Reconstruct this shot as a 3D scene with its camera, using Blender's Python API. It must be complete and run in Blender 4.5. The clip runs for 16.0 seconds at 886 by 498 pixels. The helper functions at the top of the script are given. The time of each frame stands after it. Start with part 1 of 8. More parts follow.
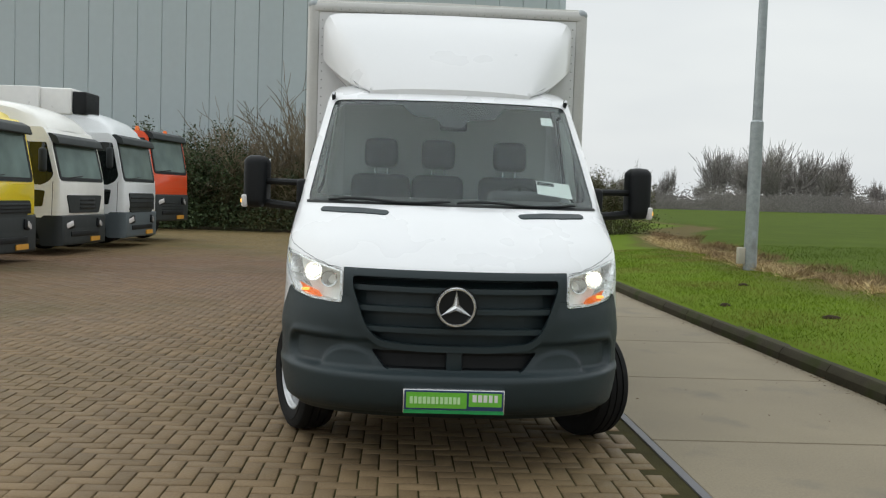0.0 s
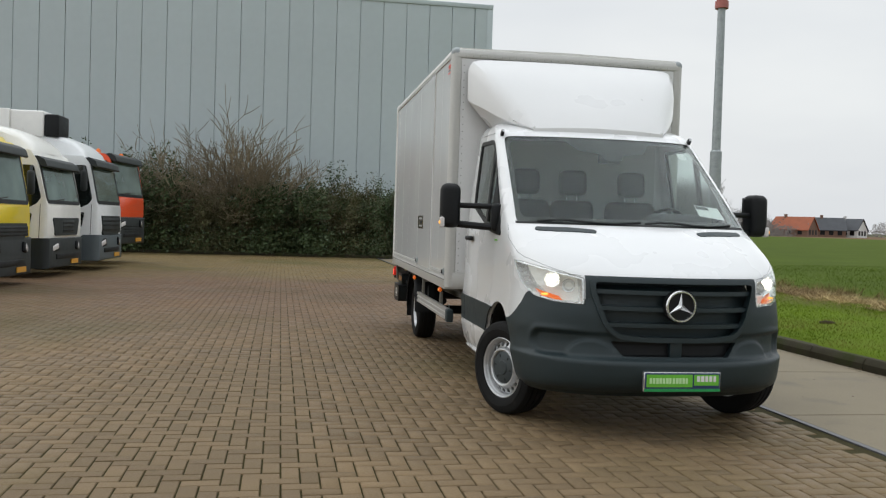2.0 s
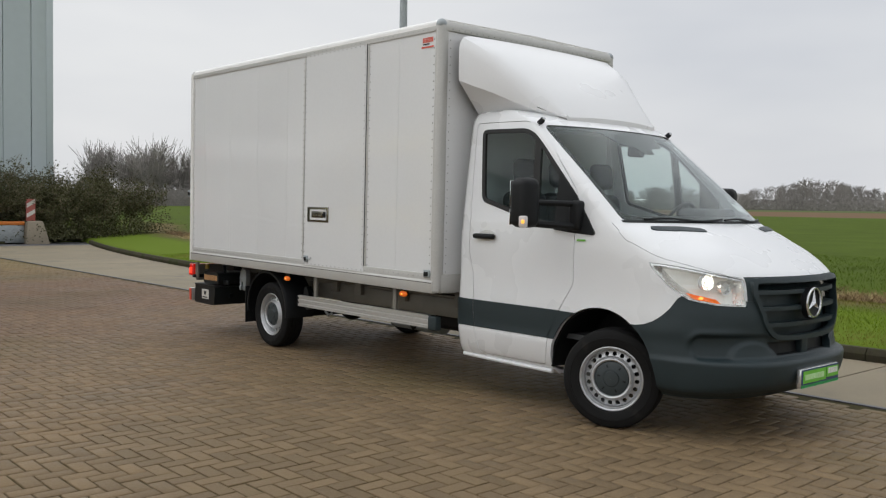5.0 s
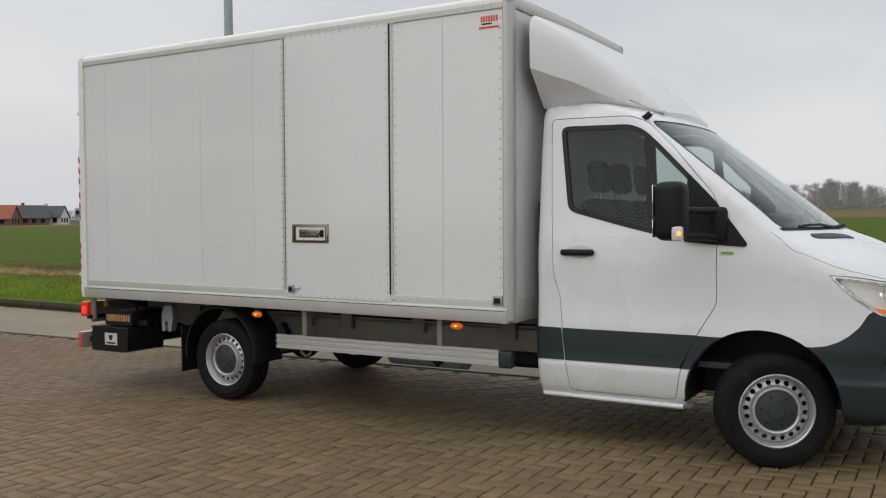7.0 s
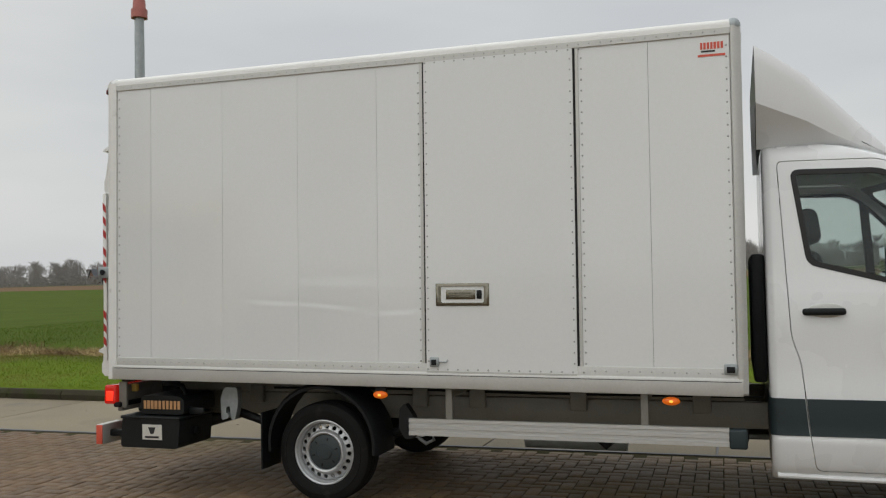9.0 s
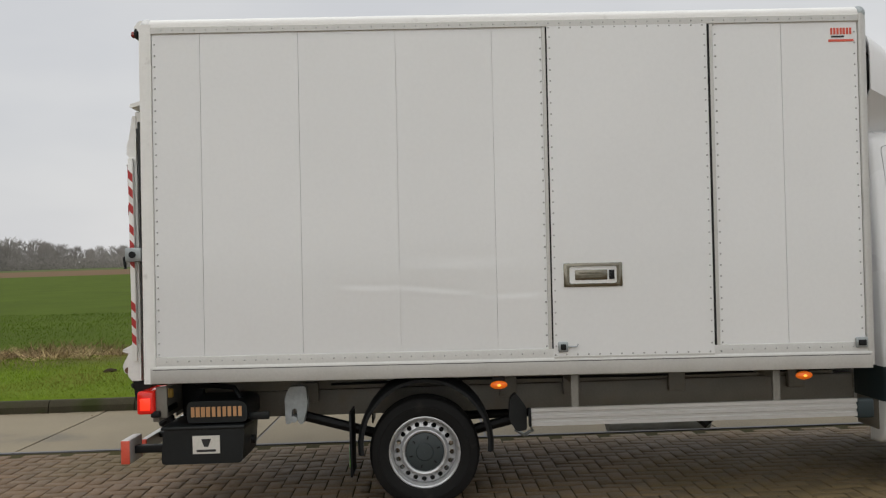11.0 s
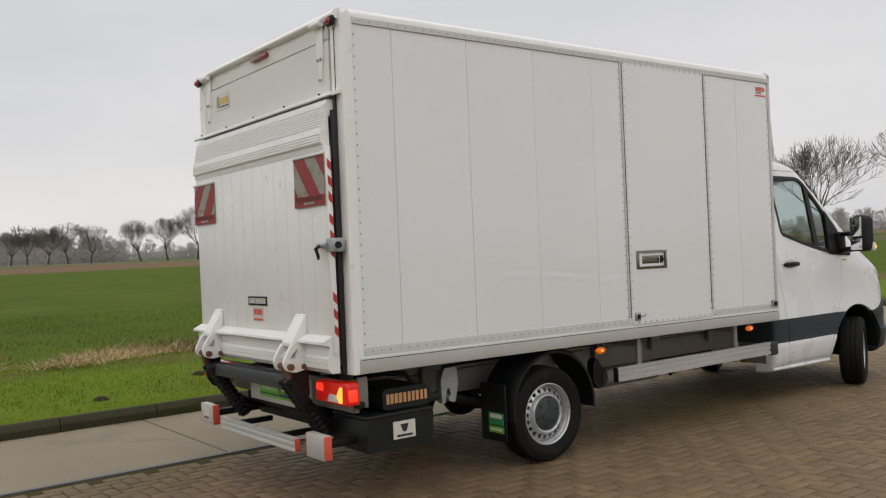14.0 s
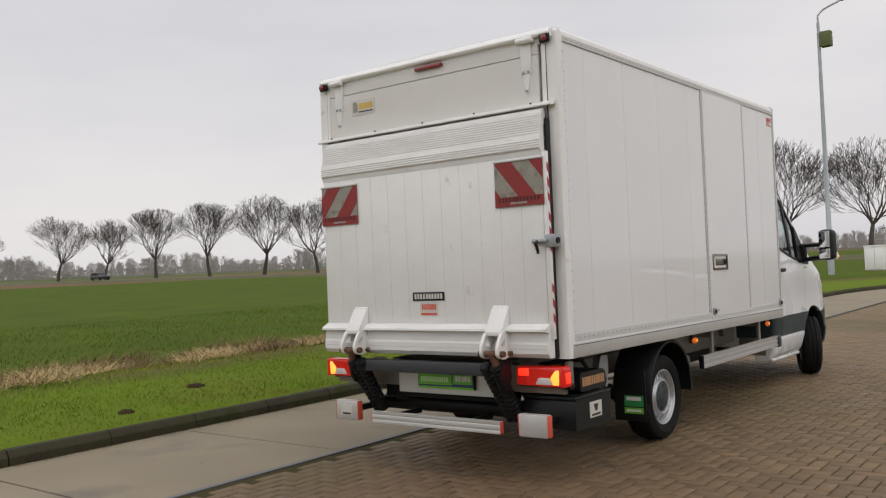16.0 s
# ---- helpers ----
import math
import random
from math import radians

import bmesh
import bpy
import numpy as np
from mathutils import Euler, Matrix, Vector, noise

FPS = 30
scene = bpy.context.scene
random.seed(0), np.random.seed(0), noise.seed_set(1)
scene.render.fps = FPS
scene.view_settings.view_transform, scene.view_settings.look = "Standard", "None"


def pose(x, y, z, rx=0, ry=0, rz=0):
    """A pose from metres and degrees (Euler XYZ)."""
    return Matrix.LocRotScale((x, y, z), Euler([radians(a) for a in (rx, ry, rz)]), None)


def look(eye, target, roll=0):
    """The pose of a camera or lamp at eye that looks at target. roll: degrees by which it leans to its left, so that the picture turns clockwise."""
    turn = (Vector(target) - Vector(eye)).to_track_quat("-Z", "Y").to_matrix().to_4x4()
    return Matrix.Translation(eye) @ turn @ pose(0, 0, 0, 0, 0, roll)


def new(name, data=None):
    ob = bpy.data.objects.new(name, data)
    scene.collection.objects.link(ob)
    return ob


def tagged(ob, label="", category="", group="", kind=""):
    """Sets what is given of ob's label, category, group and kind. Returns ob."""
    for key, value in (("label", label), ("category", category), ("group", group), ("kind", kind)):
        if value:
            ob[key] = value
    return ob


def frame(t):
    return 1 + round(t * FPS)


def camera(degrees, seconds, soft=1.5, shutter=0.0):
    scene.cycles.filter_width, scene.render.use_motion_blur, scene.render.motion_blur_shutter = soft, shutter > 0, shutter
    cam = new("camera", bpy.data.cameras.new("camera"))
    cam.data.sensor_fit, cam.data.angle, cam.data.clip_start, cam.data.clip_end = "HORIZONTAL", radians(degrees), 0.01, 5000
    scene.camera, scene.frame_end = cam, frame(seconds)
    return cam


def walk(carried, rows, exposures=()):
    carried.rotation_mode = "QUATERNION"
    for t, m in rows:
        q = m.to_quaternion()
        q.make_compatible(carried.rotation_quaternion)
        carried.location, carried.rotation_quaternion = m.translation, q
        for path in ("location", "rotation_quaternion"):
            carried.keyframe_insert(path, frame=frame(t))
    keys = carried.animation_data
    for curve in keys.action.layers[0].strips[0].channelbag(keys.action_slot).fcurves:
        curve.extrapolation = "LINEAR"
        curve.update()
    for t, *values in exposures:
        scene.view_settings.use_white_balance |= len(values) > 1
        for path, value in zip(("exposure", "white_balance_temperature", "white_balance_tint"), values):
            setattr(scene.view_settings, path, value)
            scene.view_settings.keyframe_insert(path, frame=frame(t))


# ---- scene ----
cam = camera(53.1, 16.0, soft=1.2)
PATH = [
    (0, (0.245, -0.044, 1.547), (0.319, 1.952, 1.436), 1.9),
    (0.5, (0.043, -0.574, 1.503), (0.116, 1.425, 1.462), 2.0),
    (1, (-0.546, -0.805, 1.448), (-0.373, 1.187, 1.415), 2.0),
    (1.5, (-1.325, -0.918, 1.495), (-1.06, 1.064, 1.458), 2.0),
    (2, (-2.139, -0.948, 1.462), (-1.809, 1.024, 1.41), 1.8),
    (2.5, (-2.935, -0.86, 1.455), (-2.514, 1.094, 1.393), 1.6),
    (3, (-3.627, -0.459, 1.454), (-3.012, 1.442, 1.376), 1.4),
    (3.5, (-4.255, 0.017, 1.472), (-3.393, 1.819, 1.364), 1.1),
    (4, (-4.879, 0.538, 1.53), (-3.819, 2.23, 1.414), 0.8),
    (4.2, (-5.066, 0.766, 1.548), (-3.957, 2.426, 1.437), 0.9),
    (6.3, (-6.243, 3.764, 1.581), (-4.643, 4.962, 1.515), -0.3),
    (6.5, (-6.28, 4.044, 1.572), (-4.654, 5.208, 1.506), -0.6),
    (7, (-6.352, 4.755, 1.593), (-4.638, 5.783, 1.529), -0.7),
    (7.5, (-6.392, 5.471, 1.578), (-4.623, 6.403, 1.573), -0.7),
    (8, (-6.417, 6.202, 1.617), (-4.616, 7.071, 1.673), -0.9),
    (8.5, (-6.419, 6.958, 1.561), (-4.58, 7.74, 1.648), -0.9),
    (9, (-6.447, 7.637, 1.593), (-4.551, 8.267, 1.666), -1.2),
    (9.5, (-6.48, 8.314, 1.603), (-4.546, 8.819, 1.659), -1.4),
    (9.7, (-6.525, 8.594, 1.596), (-4.583, 9.069, 1.646), -1.4),
    (11.8, (-6.202, 11.734, 1.63), (-4.267, 11.231, 1.659), -2.4),
    (12, (-6.141, 12.081, 1.65), (-4.241, 11.457, 1.677), -2.6),
    (12.5, (-6.009, 12.85, 1.64), (-4.186, 12.028, 1.655), -2.7),
    (13, (-5.909, 13.652, 1.651), (-4.148, 12.706, 1.658), -2.7),
    (13.5, (-5.73, 14.457, 1.63), (-4.046, 13.378, 1.634), -2.8),
    (14, (-5.551, 15.216, 1.639), (-3.948, 14.019, 1.647), -2.7),
    (14.5, (-5.243, 15.905, 1.596), (-3.721, 14.608, 1.643), -2.7),
    (15, (-4.863, 16.56, 1.585), (-3.423, 15.173, 1.642), -2.6),
    (15.5, (-4.356, 17.173, 1.554), (-3.028, 15.679, 1.608), -2.6),
    (16, (-3.844, 17.738, 1.562), (-2.609, 16.165, 1.605), -2.6),
]
EXPOSURES = [(0, 0.19, 6250, 3), (2, 0.20, 6250, 5), (4.2, 0.16, 6300, 7), (6.5, 0.0, 6280, 7), (7.5, 0.0, 6330, 6), (9.0, -0.08, 6420, 5), (9.7, 0.0, 6420, 5), (12.0, 0.04, 6500, 8), (13.0, 0.05, 6500, 8), (16, 0.05, 6500, 11)]
walk(cam, [(t, look(eye, target, roll)) for t, eye, target, roll in PATH], EXPOSURES)

from mathutils.bvhtree import BVHTree
from mathutils.interpolate import poly_3d_calc

# ---- world and light ----
world = bpy.data.worlds.new("overcast_sky")
scene.world = world
world.use_nodes = True
wn, wl = world.node_tree.nodes, world.node_tree.links
wn.clear()
w_out = wn.new("ShaderNodeOutputWorld")
w_bg = wn.new("ShaderNodeBackground")
w_sky = wn.new("ShaderNodeTexSky")
w_sky.sky_type = "NISHITA"
w_sky.sun_disc = False
w_sky.sun_elevation, w_sky.sun_rotation = radians(45), radians(294)
w_sky.air_density, w_sky.dust_density = 1.5, 4.0
w_dim = wn.new("ShaderNodeMix")
w_dim.data_type = "RGBA"
w_dim.blend_type = "MULTIPLY"
w_dim.inputs[0].default_value = 1.0
w_dim.inputs[7].default_value = (0.1, 0.1, 0.1, 1)
w_co = wn.new("ShaderNodeTexCoord")
w_map = wn.new("ShaderNodeMapping")
w_map.inputs["Scale"].default_value = (1.0, 1.0, 3.5)
w_noise = wn.new("ShaderNodeTexNoise")
w_noise.inputs["Scale"].default_value = 1.6
w_noise.inputs["Detail"].default_value = 4
w_ramp = wn.new("ShaderNodeValToRGB")
w_ramp.color_ramp.elements[0].position = 0.3
w_ramp.color_ramp.elements[0].color = (0.590, 0.585, 0.615, 1)
w_ramp.color_ramp.elements[1].position = 0.72
w_ramp.color_ramp.elements[1].color = (0.765, 0.742, 0.738, 1)
w_mix = wn.new("ShaderNodeMix")
w_mix.data_type = "RGBA"
w_mix.inputs[0].default_value = 0.93
wl.new(w_co.outputs["Generated"], w_map.inputs["Vector"])
wl.new(w_map.outputs["Vector"], w_noise.inputs["Vector"])
wl.new(w_noise.outputs["Fac"], w_ramp.inputs["Fac"])
wl.new(w_sky.outputs["Color"], w_dim.inputs[6])
wl.new(w_dim.outputs[2], w_mix.inputs[6])
wl.new(w_ramp.outputs["Color"], w_mix.inputs[7])
w_split = wn.new("ShaderNodeSeparateXYZ")
w_high = wn.new("ShaderNodeMapRange")
w_high.interpolation_type = "SMOOTHSTEP"
w_high.inputs[1].default_value, w_high.inputs[2].default_value = 0.38, 1.0
w_high.inputs[3].default_value, w_high.inputs[4].default_value = 1.06, 1.40
wl.new(w_co.outputs["Generated"], w_split.inputs[0])
wl.new(w_split.outputs[2], w_high.inputs[0])
wl.new(w_high.outputs[0], w_bg.inputs["Strength"])
wl.new(w_mix.outputs[2], w_bg.inputs["Color"])
wl.new(w_bg.outputs["Background"], w_out.inputs["Surface"])

sun = new("sun", bpy.data.lights.new("sun", "SUN"))
sun.data.energy, sun.data.angle, sun.data.color = 1.15, radians(150), (1.0, 0.985, 0.965)
sun.matrix_basis = look((0, 0, 16), (9, -20, 0))

# ---- materials ----


def material(name, colour, rough=0.5, metal=0.0, var=0.12, scale=6.0, grain=0.06, gscale=70.0, bump=0.0, bscale=120.0,
             coat=0.0, rvar=0.1, island=0.0, per_object=0.0, stain=None, stain_scale=1.5, stain_at=0.6, spec=0.5, stretch=(1, 1, 1)):
    """A surface with large patches, fine grain, uneven gloss and fine relief, at sizes in metres."""
    m = bpy.data.materials.new(name)
    m.use_nodes = True
    n, l = m.node_tree.nodes, m.node_tree.links
    p = n["Principled BSDF"]
    p.inputs["Metallic"].default_value = metal
    p.inputs["Specular IOR Level"].default_value = spec
    p.inputs["Coat Weight"].default_value = coat
    p.inputs["Coat Roughness"].default_value = 0.06
    co = n.new("ShaderNodeTexCoord")
    mp = n.new("ShaderNodeMapping")
    mp.inputs["Scale"].default_value = stretch
    l.new(co.outputs["Object"], mp.inputs["Vector"])

    def tex(s, detail=3):
        t = n.new("ShaderNodeTexNoise")
        t.inputs["Scale"].default_value = s
        t.inputs["Detail"].default_value = detail
        l.new(mp.outputs["Vector"], t.inputs["Vector"])
        return t.outputs["Fac"]

    def maths(op, a, b):
        k = n.new("ShaderNodeMath")
        k.operation = op
        for i, v in enumerate((a, b)):
            if isinstance(v, (int, float)):
                k.inputs[i].default_value = v
            else:
                l.new(v, k.inputs[i])
        return k.outputs[0]

    big, fine = tex(scale), tex(gscale, 2)
    value = maths("ADD", maths("MULTIPLY", maths("SUBTRACT", big, 0.5), var * 4), maths("MULTIPLY", maths("SUBTRACT", fine, 0.5), grain * 4))
    if island:
        g = n.new("ShaderNodeNewGeometry")
        value = maths("ADD", value, maths("MULTIPLY", maths("SUBTRACT", g.outputs["Random Per Island"], 0.5), island * 2))
    if per_object:
        g = n.new("ShaderNodeObjectInfo")
        value = maths("ADD", value, maths("MULTIPLY", maths("SUBTRACT", g.outputs["Random"], 0.5), per_object * 2))
    value = maths("ADD", value, 1.0)
    mul = n.new("ShaderNodeMix")
    mul.data_type, mul.blend_type = "RGBA", "MULTIPLY"
    mul.inputs[0].default_value = 1.0
    mul.inputs[6].default_value = (*colour, 1)
    l.new(value, mul.inputs[7])
    out = mul.outputs[2]
    if stain:
        st = tex(stain_scale, 5)
        rmp = n.new("ShaderNodeValToRGB")
        rmp.color_ramp.elements[0].position = stain_at - 0.08
        rmp.color_ramp.elements[0].color = (0, 0, 0, 1)
        rmp.color_ramp.elements[1].position = stain_at + 0.1
        rmp.color_ramp.elements[1].color = (1, 1, 1, 1)
        l.new(st, rmp.inputs["Fac"])
        mx = n.new("ShaderNodeMix")
        mx.data_type = "RGBA"
        l.new(rmp.outputs["Color"], mx.inputs[0])
        l.new(out, mx.inputs[6])
        mx.inputs[7].default_value = (*stain, 1)
        out = mx.outputs[2]
    l.new(out, p.inputs["Base Color"])
    l.new(maths("ADD", maths("MULTIPLY", maths("SUBTRACT", big, 0.5), rvar * 2), rough), p.inputs["Roughness"])
    if bump:
        b = n.new("ShaderNodeBump")
        b.inputs["Strength"].default_value = min(1.0, bump * 1.0)
        b.inputs["Distance"].default_value = 0.01
        l.new(tex(bscale, 4), b.inputs["Height"])
        l.new(b.outputs["Normal"], p.inputs["Normal"])
    return m


def glowing(name, colour, strength, rough=0.3, base=None):
    m = material(name, base or colour, rough, var=0.02)
    p = m.node_tree.nodes["Principled BSDF"]
    p.inputs["Emission Color"].default_value = (*colour, 1)
    p.inputs["Emission Strength"].default_value = strength
    return m


def glass(name, tint=(1, 1, 1), rough=0.0):
    """Thin clear pane: lets light straight through and mirrors by the angle."""
    m = bpy.data.materials.new(name)
    m.use_nodes = True
    n, l = m.node_tree.nodes, m.node_tree.links
    n.clear()
    out, mix, clear, gloss = n.new("ShaderNodeOutputMaterial"), n.new("ShaderNodeMixShader"), n.new("ShaderNodeBsdfTransparent"), n.new("ShaderNodeBsdfGlossy")
    clear.inputs["Color"].default_value = (*tint, 1)
    gloss.inputs["Roughness"].default_value = rough
    gloss.inputs["Color"].default_value = (0.95, 0.97, 0.97, 1)
    edge, steep, share = n.new("ShaderNodeLayerWeight"), n.new("ShaderNodeMath"), n.new("ShaderNodeMath")
    edge.inputs["Blend"].default_value = 0.5
    steep.operation, share.operation = "POWER", "MULTIPLY_ADD"
    steep.inputs[1].default_value = 5.0
    share.inputs[1].default_value, share.inputs[2].default_value = 0.9, 0.020
    l.new(edge.outputs["Facing"], steep.inputs[0])
    l.new(steep.outputs[0], share.inputs[0])
    l.new(share.outputs[0], mix.inputs[0])
    l.new(clear.outputs[0], mix.inputs[1])
    l.new(gloss.outputs[0], mix.inputs[2])
    l.new(mix.outputs[0], out.inputs["Surface"])
    return m


M_PAINT = material("white_van_paint", (0.78, 0.79, 0.80), 0.28, var=0.012, scale=2.0, grain=0.01, coat=0.6, rvar=0.05)
M_PANEL = material("white_box_panel", (0.765, 0.772, 0.770), 0.14, var=0.018, scale=1.2, grain=0.012, gscale=40, bump=0.06, bscale=1.1, coat=0.3, rvar=0.08, per_object=0.012)
M_FAIRING = material("white_fairing_gelcoat", (0.76, 0.765, 0.77), 0.3, var=0.015, scale=2.0, grain=0.01, coat=0.3)
M_ALU = material("brushed_aluminium", (0.60, 0.60, 0.59), 0.42, metal=0.75, var=0.05, scale=5, grain=0.06, gscale=160, bump=0.05, stretch=(1, 0.1, 1))
M_ALU_PALE = material("pale_anodised_rail", (0.55, 0.545, 0.52), 0.42, metal=0.35, var=0.04, scale=5, grain=0.04, bump=0.05)
M_PLASTIC = material("dark_grey_bumper_plastic", (0.013, 0.025, 0.029), 0.5, var=0.08, scale=5, grain=0.08, gscale=300, bump=0.15, bscale=500, rvar=0.12)
M_BLACK = material("black_plastic", (0.008, 0.009, 0.010), 0.5, var=0.1, bump=0.08, bscale=300, spec=0.25)
M_RUBBER = material("tyre_rubber", (0.009, 0.009, 0.009), 0.75, spec=0.2, var=0.2, scale=10, grain=0.1, bump=0.1, stain=(0.026, 0.024, 0.021), stain_scale=9, stain_at=0.7)
M_SEAL = material("black_rubber_seal", (0.012, 0.012, 0.012), 0.6, var=0.1)
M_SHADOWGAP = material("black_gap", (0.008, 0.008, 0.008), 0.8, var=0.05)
M_RIM = material("silver_steel_rim", (0.52, 0.53, 0.54), 0.35, metal=0.6, var=0.08, scale=12, grain=0.05, coat=0.2, stain=(0.2, 0.18, 0.16), stain_scale=14, stain_at=0.72)
M_HUB = material("dark_grey_hub_cap", (0.030, 0.040, 0.043), 0.5, var=0.08)
M_CHROME = material("chrome", (0.72, 0.73, 0.74), 0.22, metal=0.8, var=0.02)
M_STEEL = material("galvanised_steel", (0.36, 0.39, 0.40), 0.5, metal=0.55, var=0.16, scale=9, grain=0.08, gscale=45, bump=0.05)
# pale frame grey darkened, with the shade under the van in its colour
M_GREYPAINT = material("shaded_grey_chassis_paint", (0.20, 0.19, 0.165), 0.5, var=0.12, scale=4, stain=(0.2, 0.17, 0.13), stain_scale=4, stain_at=0.66)
M_WHITEMETAL = material("white_lacquered_metal", (0.82, 0.815, 0.79), 0.38, var=0.03, scale=5, grain=0.02, stain=(0.42, 0.40, 0.36), stain_scale=7, stain_at=0.75)
M_WHITEWORN = material("scuffed_white_aluminium", (0.79, 0.785, 0.76), 0.42, var=0.05, scale=6, grain=0.04, stain=(0.30, 0.28, 0.25), stain_scale=9, stain_at=0.74, stretch=(0.5, 1, 4))
# off-white a tone darker, the overhang's shade put into the colour
M_FLAP = material("shaded_off_white_flap", (0.70, 0.69, 0.645), 0.45, var=0.03, scale=2, grain=0.02)
M_BOXSTEEL = material("black_steel_box", (0.008, 0.010, 0.011), 0.42, spec=0.35, var=0.15, scale=6, bump=0.06)
M_RED = material("red_film", (0.42, 0.028, 0.028), 0.4, var=0.08, scale=12)
M_REDPALE = material("red_sticker_print", (0.66, 0.10, 0.06), 0.4, var=0.04)
M_FLAGRED = material("weathered_red_flag_cloth", (0.27, 0.026, 0.024), 0.6, var=0.12, scale=14, grain=0.1)
M_FLAGGREY = material("weathered_grey_reflective_cloth", (0.30, 0.285, 0.24), 0.55, var=0.14, scale=10, grain=0.1, stain=(0.16, 0.13, 0.09), stain_scale=12, stain_at=0.62)
M_WHITEFILM = material("white_film", (0.76, 0.76, 0.74), 0.35, var=0.03)
M_ORANGELENS = glowing("amber_lens_lit", (1.0, 0.22, 0.01), 0.22, base=(0.75, 0.12, 0.01))
M_AMBER = material("amber_lens", (0.8, 0.2, 0.02), 0.2, var=0.03, coat=0.5)
M_REDLENS = material("red_lens", (0.50, 0.012, 0.012), 0.16, var=0.05, coat=0.7)
M_DARKLENS = material("dark_red_lens", (0.22, 0.010, 0.010), 0.2, var=0.05, coat=0.6)
M_REDLIT = glowing("red_lens_lit", (1.0, 0.03, 0.01), 1.4, base=(0.6, 0.02, 0.01))
M_CLEARLENS = material("frosted_clear_lens", (0.66, 0.63, 0.62), 0.18, var=0.05, coat=0.6)
M_HEADLIT = glowing("headlight_bulb_lit", (1.0, 0.9, 0.72), 9.0)
M_REFLECT = material("headlight_reflector", (0.80, 0.80, 0.80), 0.26, metal=0.8, var=0.1, scale=14, bump=0.5, bscale=45)
# reflector's own weak glow stands for the bulb's light on it
M_GLOWREFLECT = glowing("glowing_headlight_reflector", (1.0, 0.90, 0.74), 0.15, base=(0.66, 0.66, 0.65))
# dark olive in the steel stands for what the polished latch mirrors
M_LATCH = material("dark_olive_stainless_latch", (0.23, 0.215, 0.175), 0.22, metal=0.95, var=0.12, scale=25, bump=0.05)
M_DARKSTEEL = material("dull_grey_steel", (0.40, 0.40, 0.39), 0.4, metal=0.3, var=0.1)
M_JOINT = material("grey_panel_joint", (0.62, 0.615, 0.59), 0.6, var=0.05)
M_DARKRED = material("dark_red_print", (0.10, 0.012, 0.012), 0.6, var=0.1)
M_TAILGLOW = glowing("tail_lamp_red_lit", (1.0, 0.03, 0.015), 0.14, rough=0.12, base=(0.55, 0.015, 0.012))
M_INDICATOR = glowing("amber_flasher_lit", (1.0, 0.45, 0.06), 1.1, base=(0.8, 0.35, 0.05))
M_GLASS = glass("clear_glass", (0.90, 0.94, 0.93))
M_SIDEGLASS = glass("tinted_side_glass", (0.80, 0.84, 0.83))
M_LENSGLASS = glass("lens_polycarbonate", (0.97, 0.98, 0.98))
M_MIRROR = material("mirror_glass", (0.9, 0.9, 0.9), 0.02, metal=1.0, var=0.0, grain=0.0, rvar=0.0)
M_SEAT = material("dark_grey_seat_fabric", (0.045, 0.048, 0.052), 0.9, spec=0.1, var=0.12, grain=0.03)
M_DASH = material("charcoal_dashboard", (0.05, 0.052, 0.055), 0.6, var=0.06)
M_LINING = material("pale_grey_cab_lining", (0.58, 0.60, 0.60), 0.8, var=0.05)
M_GREEN = material("green_film", (0.16, 0.50, 0.045), 0.4, var=0.04)
M_GREENDARK = material("green_mudflap_label", (0.025, 0.30, 0.085), 0.4, var=0.05)
M_BLUE = material("dark_blue_plate_film", (0.022, 0.045, 0.13), 0.35, var=0.04)
M_PALEGREEN = material("pale_green_print", (0.55, 0.80, 0.42), 0.4, var=0.02)
M_GOLD = material("tan_print", (0.50, 0.27, 0.12), 0.5, var=0.1)
M_YELLOWPRINT = material("faded_yellow_print", (0.62, 0.42, 0.10), 0.5, var=0.06)
M_STICKER = material("off_white_sticker", (0.62, 0.60, 0.55), 0.45, var=0.04)
M_RUST = material("rusty_pin_steel", (0.16, 0.085, 0.05), 0.7, metal=0.3, var=0.25, scale=20)
M_INK = material("black_print", (0.02, 0.02, 0.02), 0.5, var=0.05)

M_BRICK = material("brown_concrete_paver", (0.172, 0.120, 0.064), 0.66, spec=0.3, var=0.14, scale=0.9, grain=0.22, gscale=90, bump=0.5, bscale=160, island=0.16, per_object=0.16, rvar=0.2, stain=(0.120, 0.098, 0.040), stain_scale=0.22, stain_at=0.58)


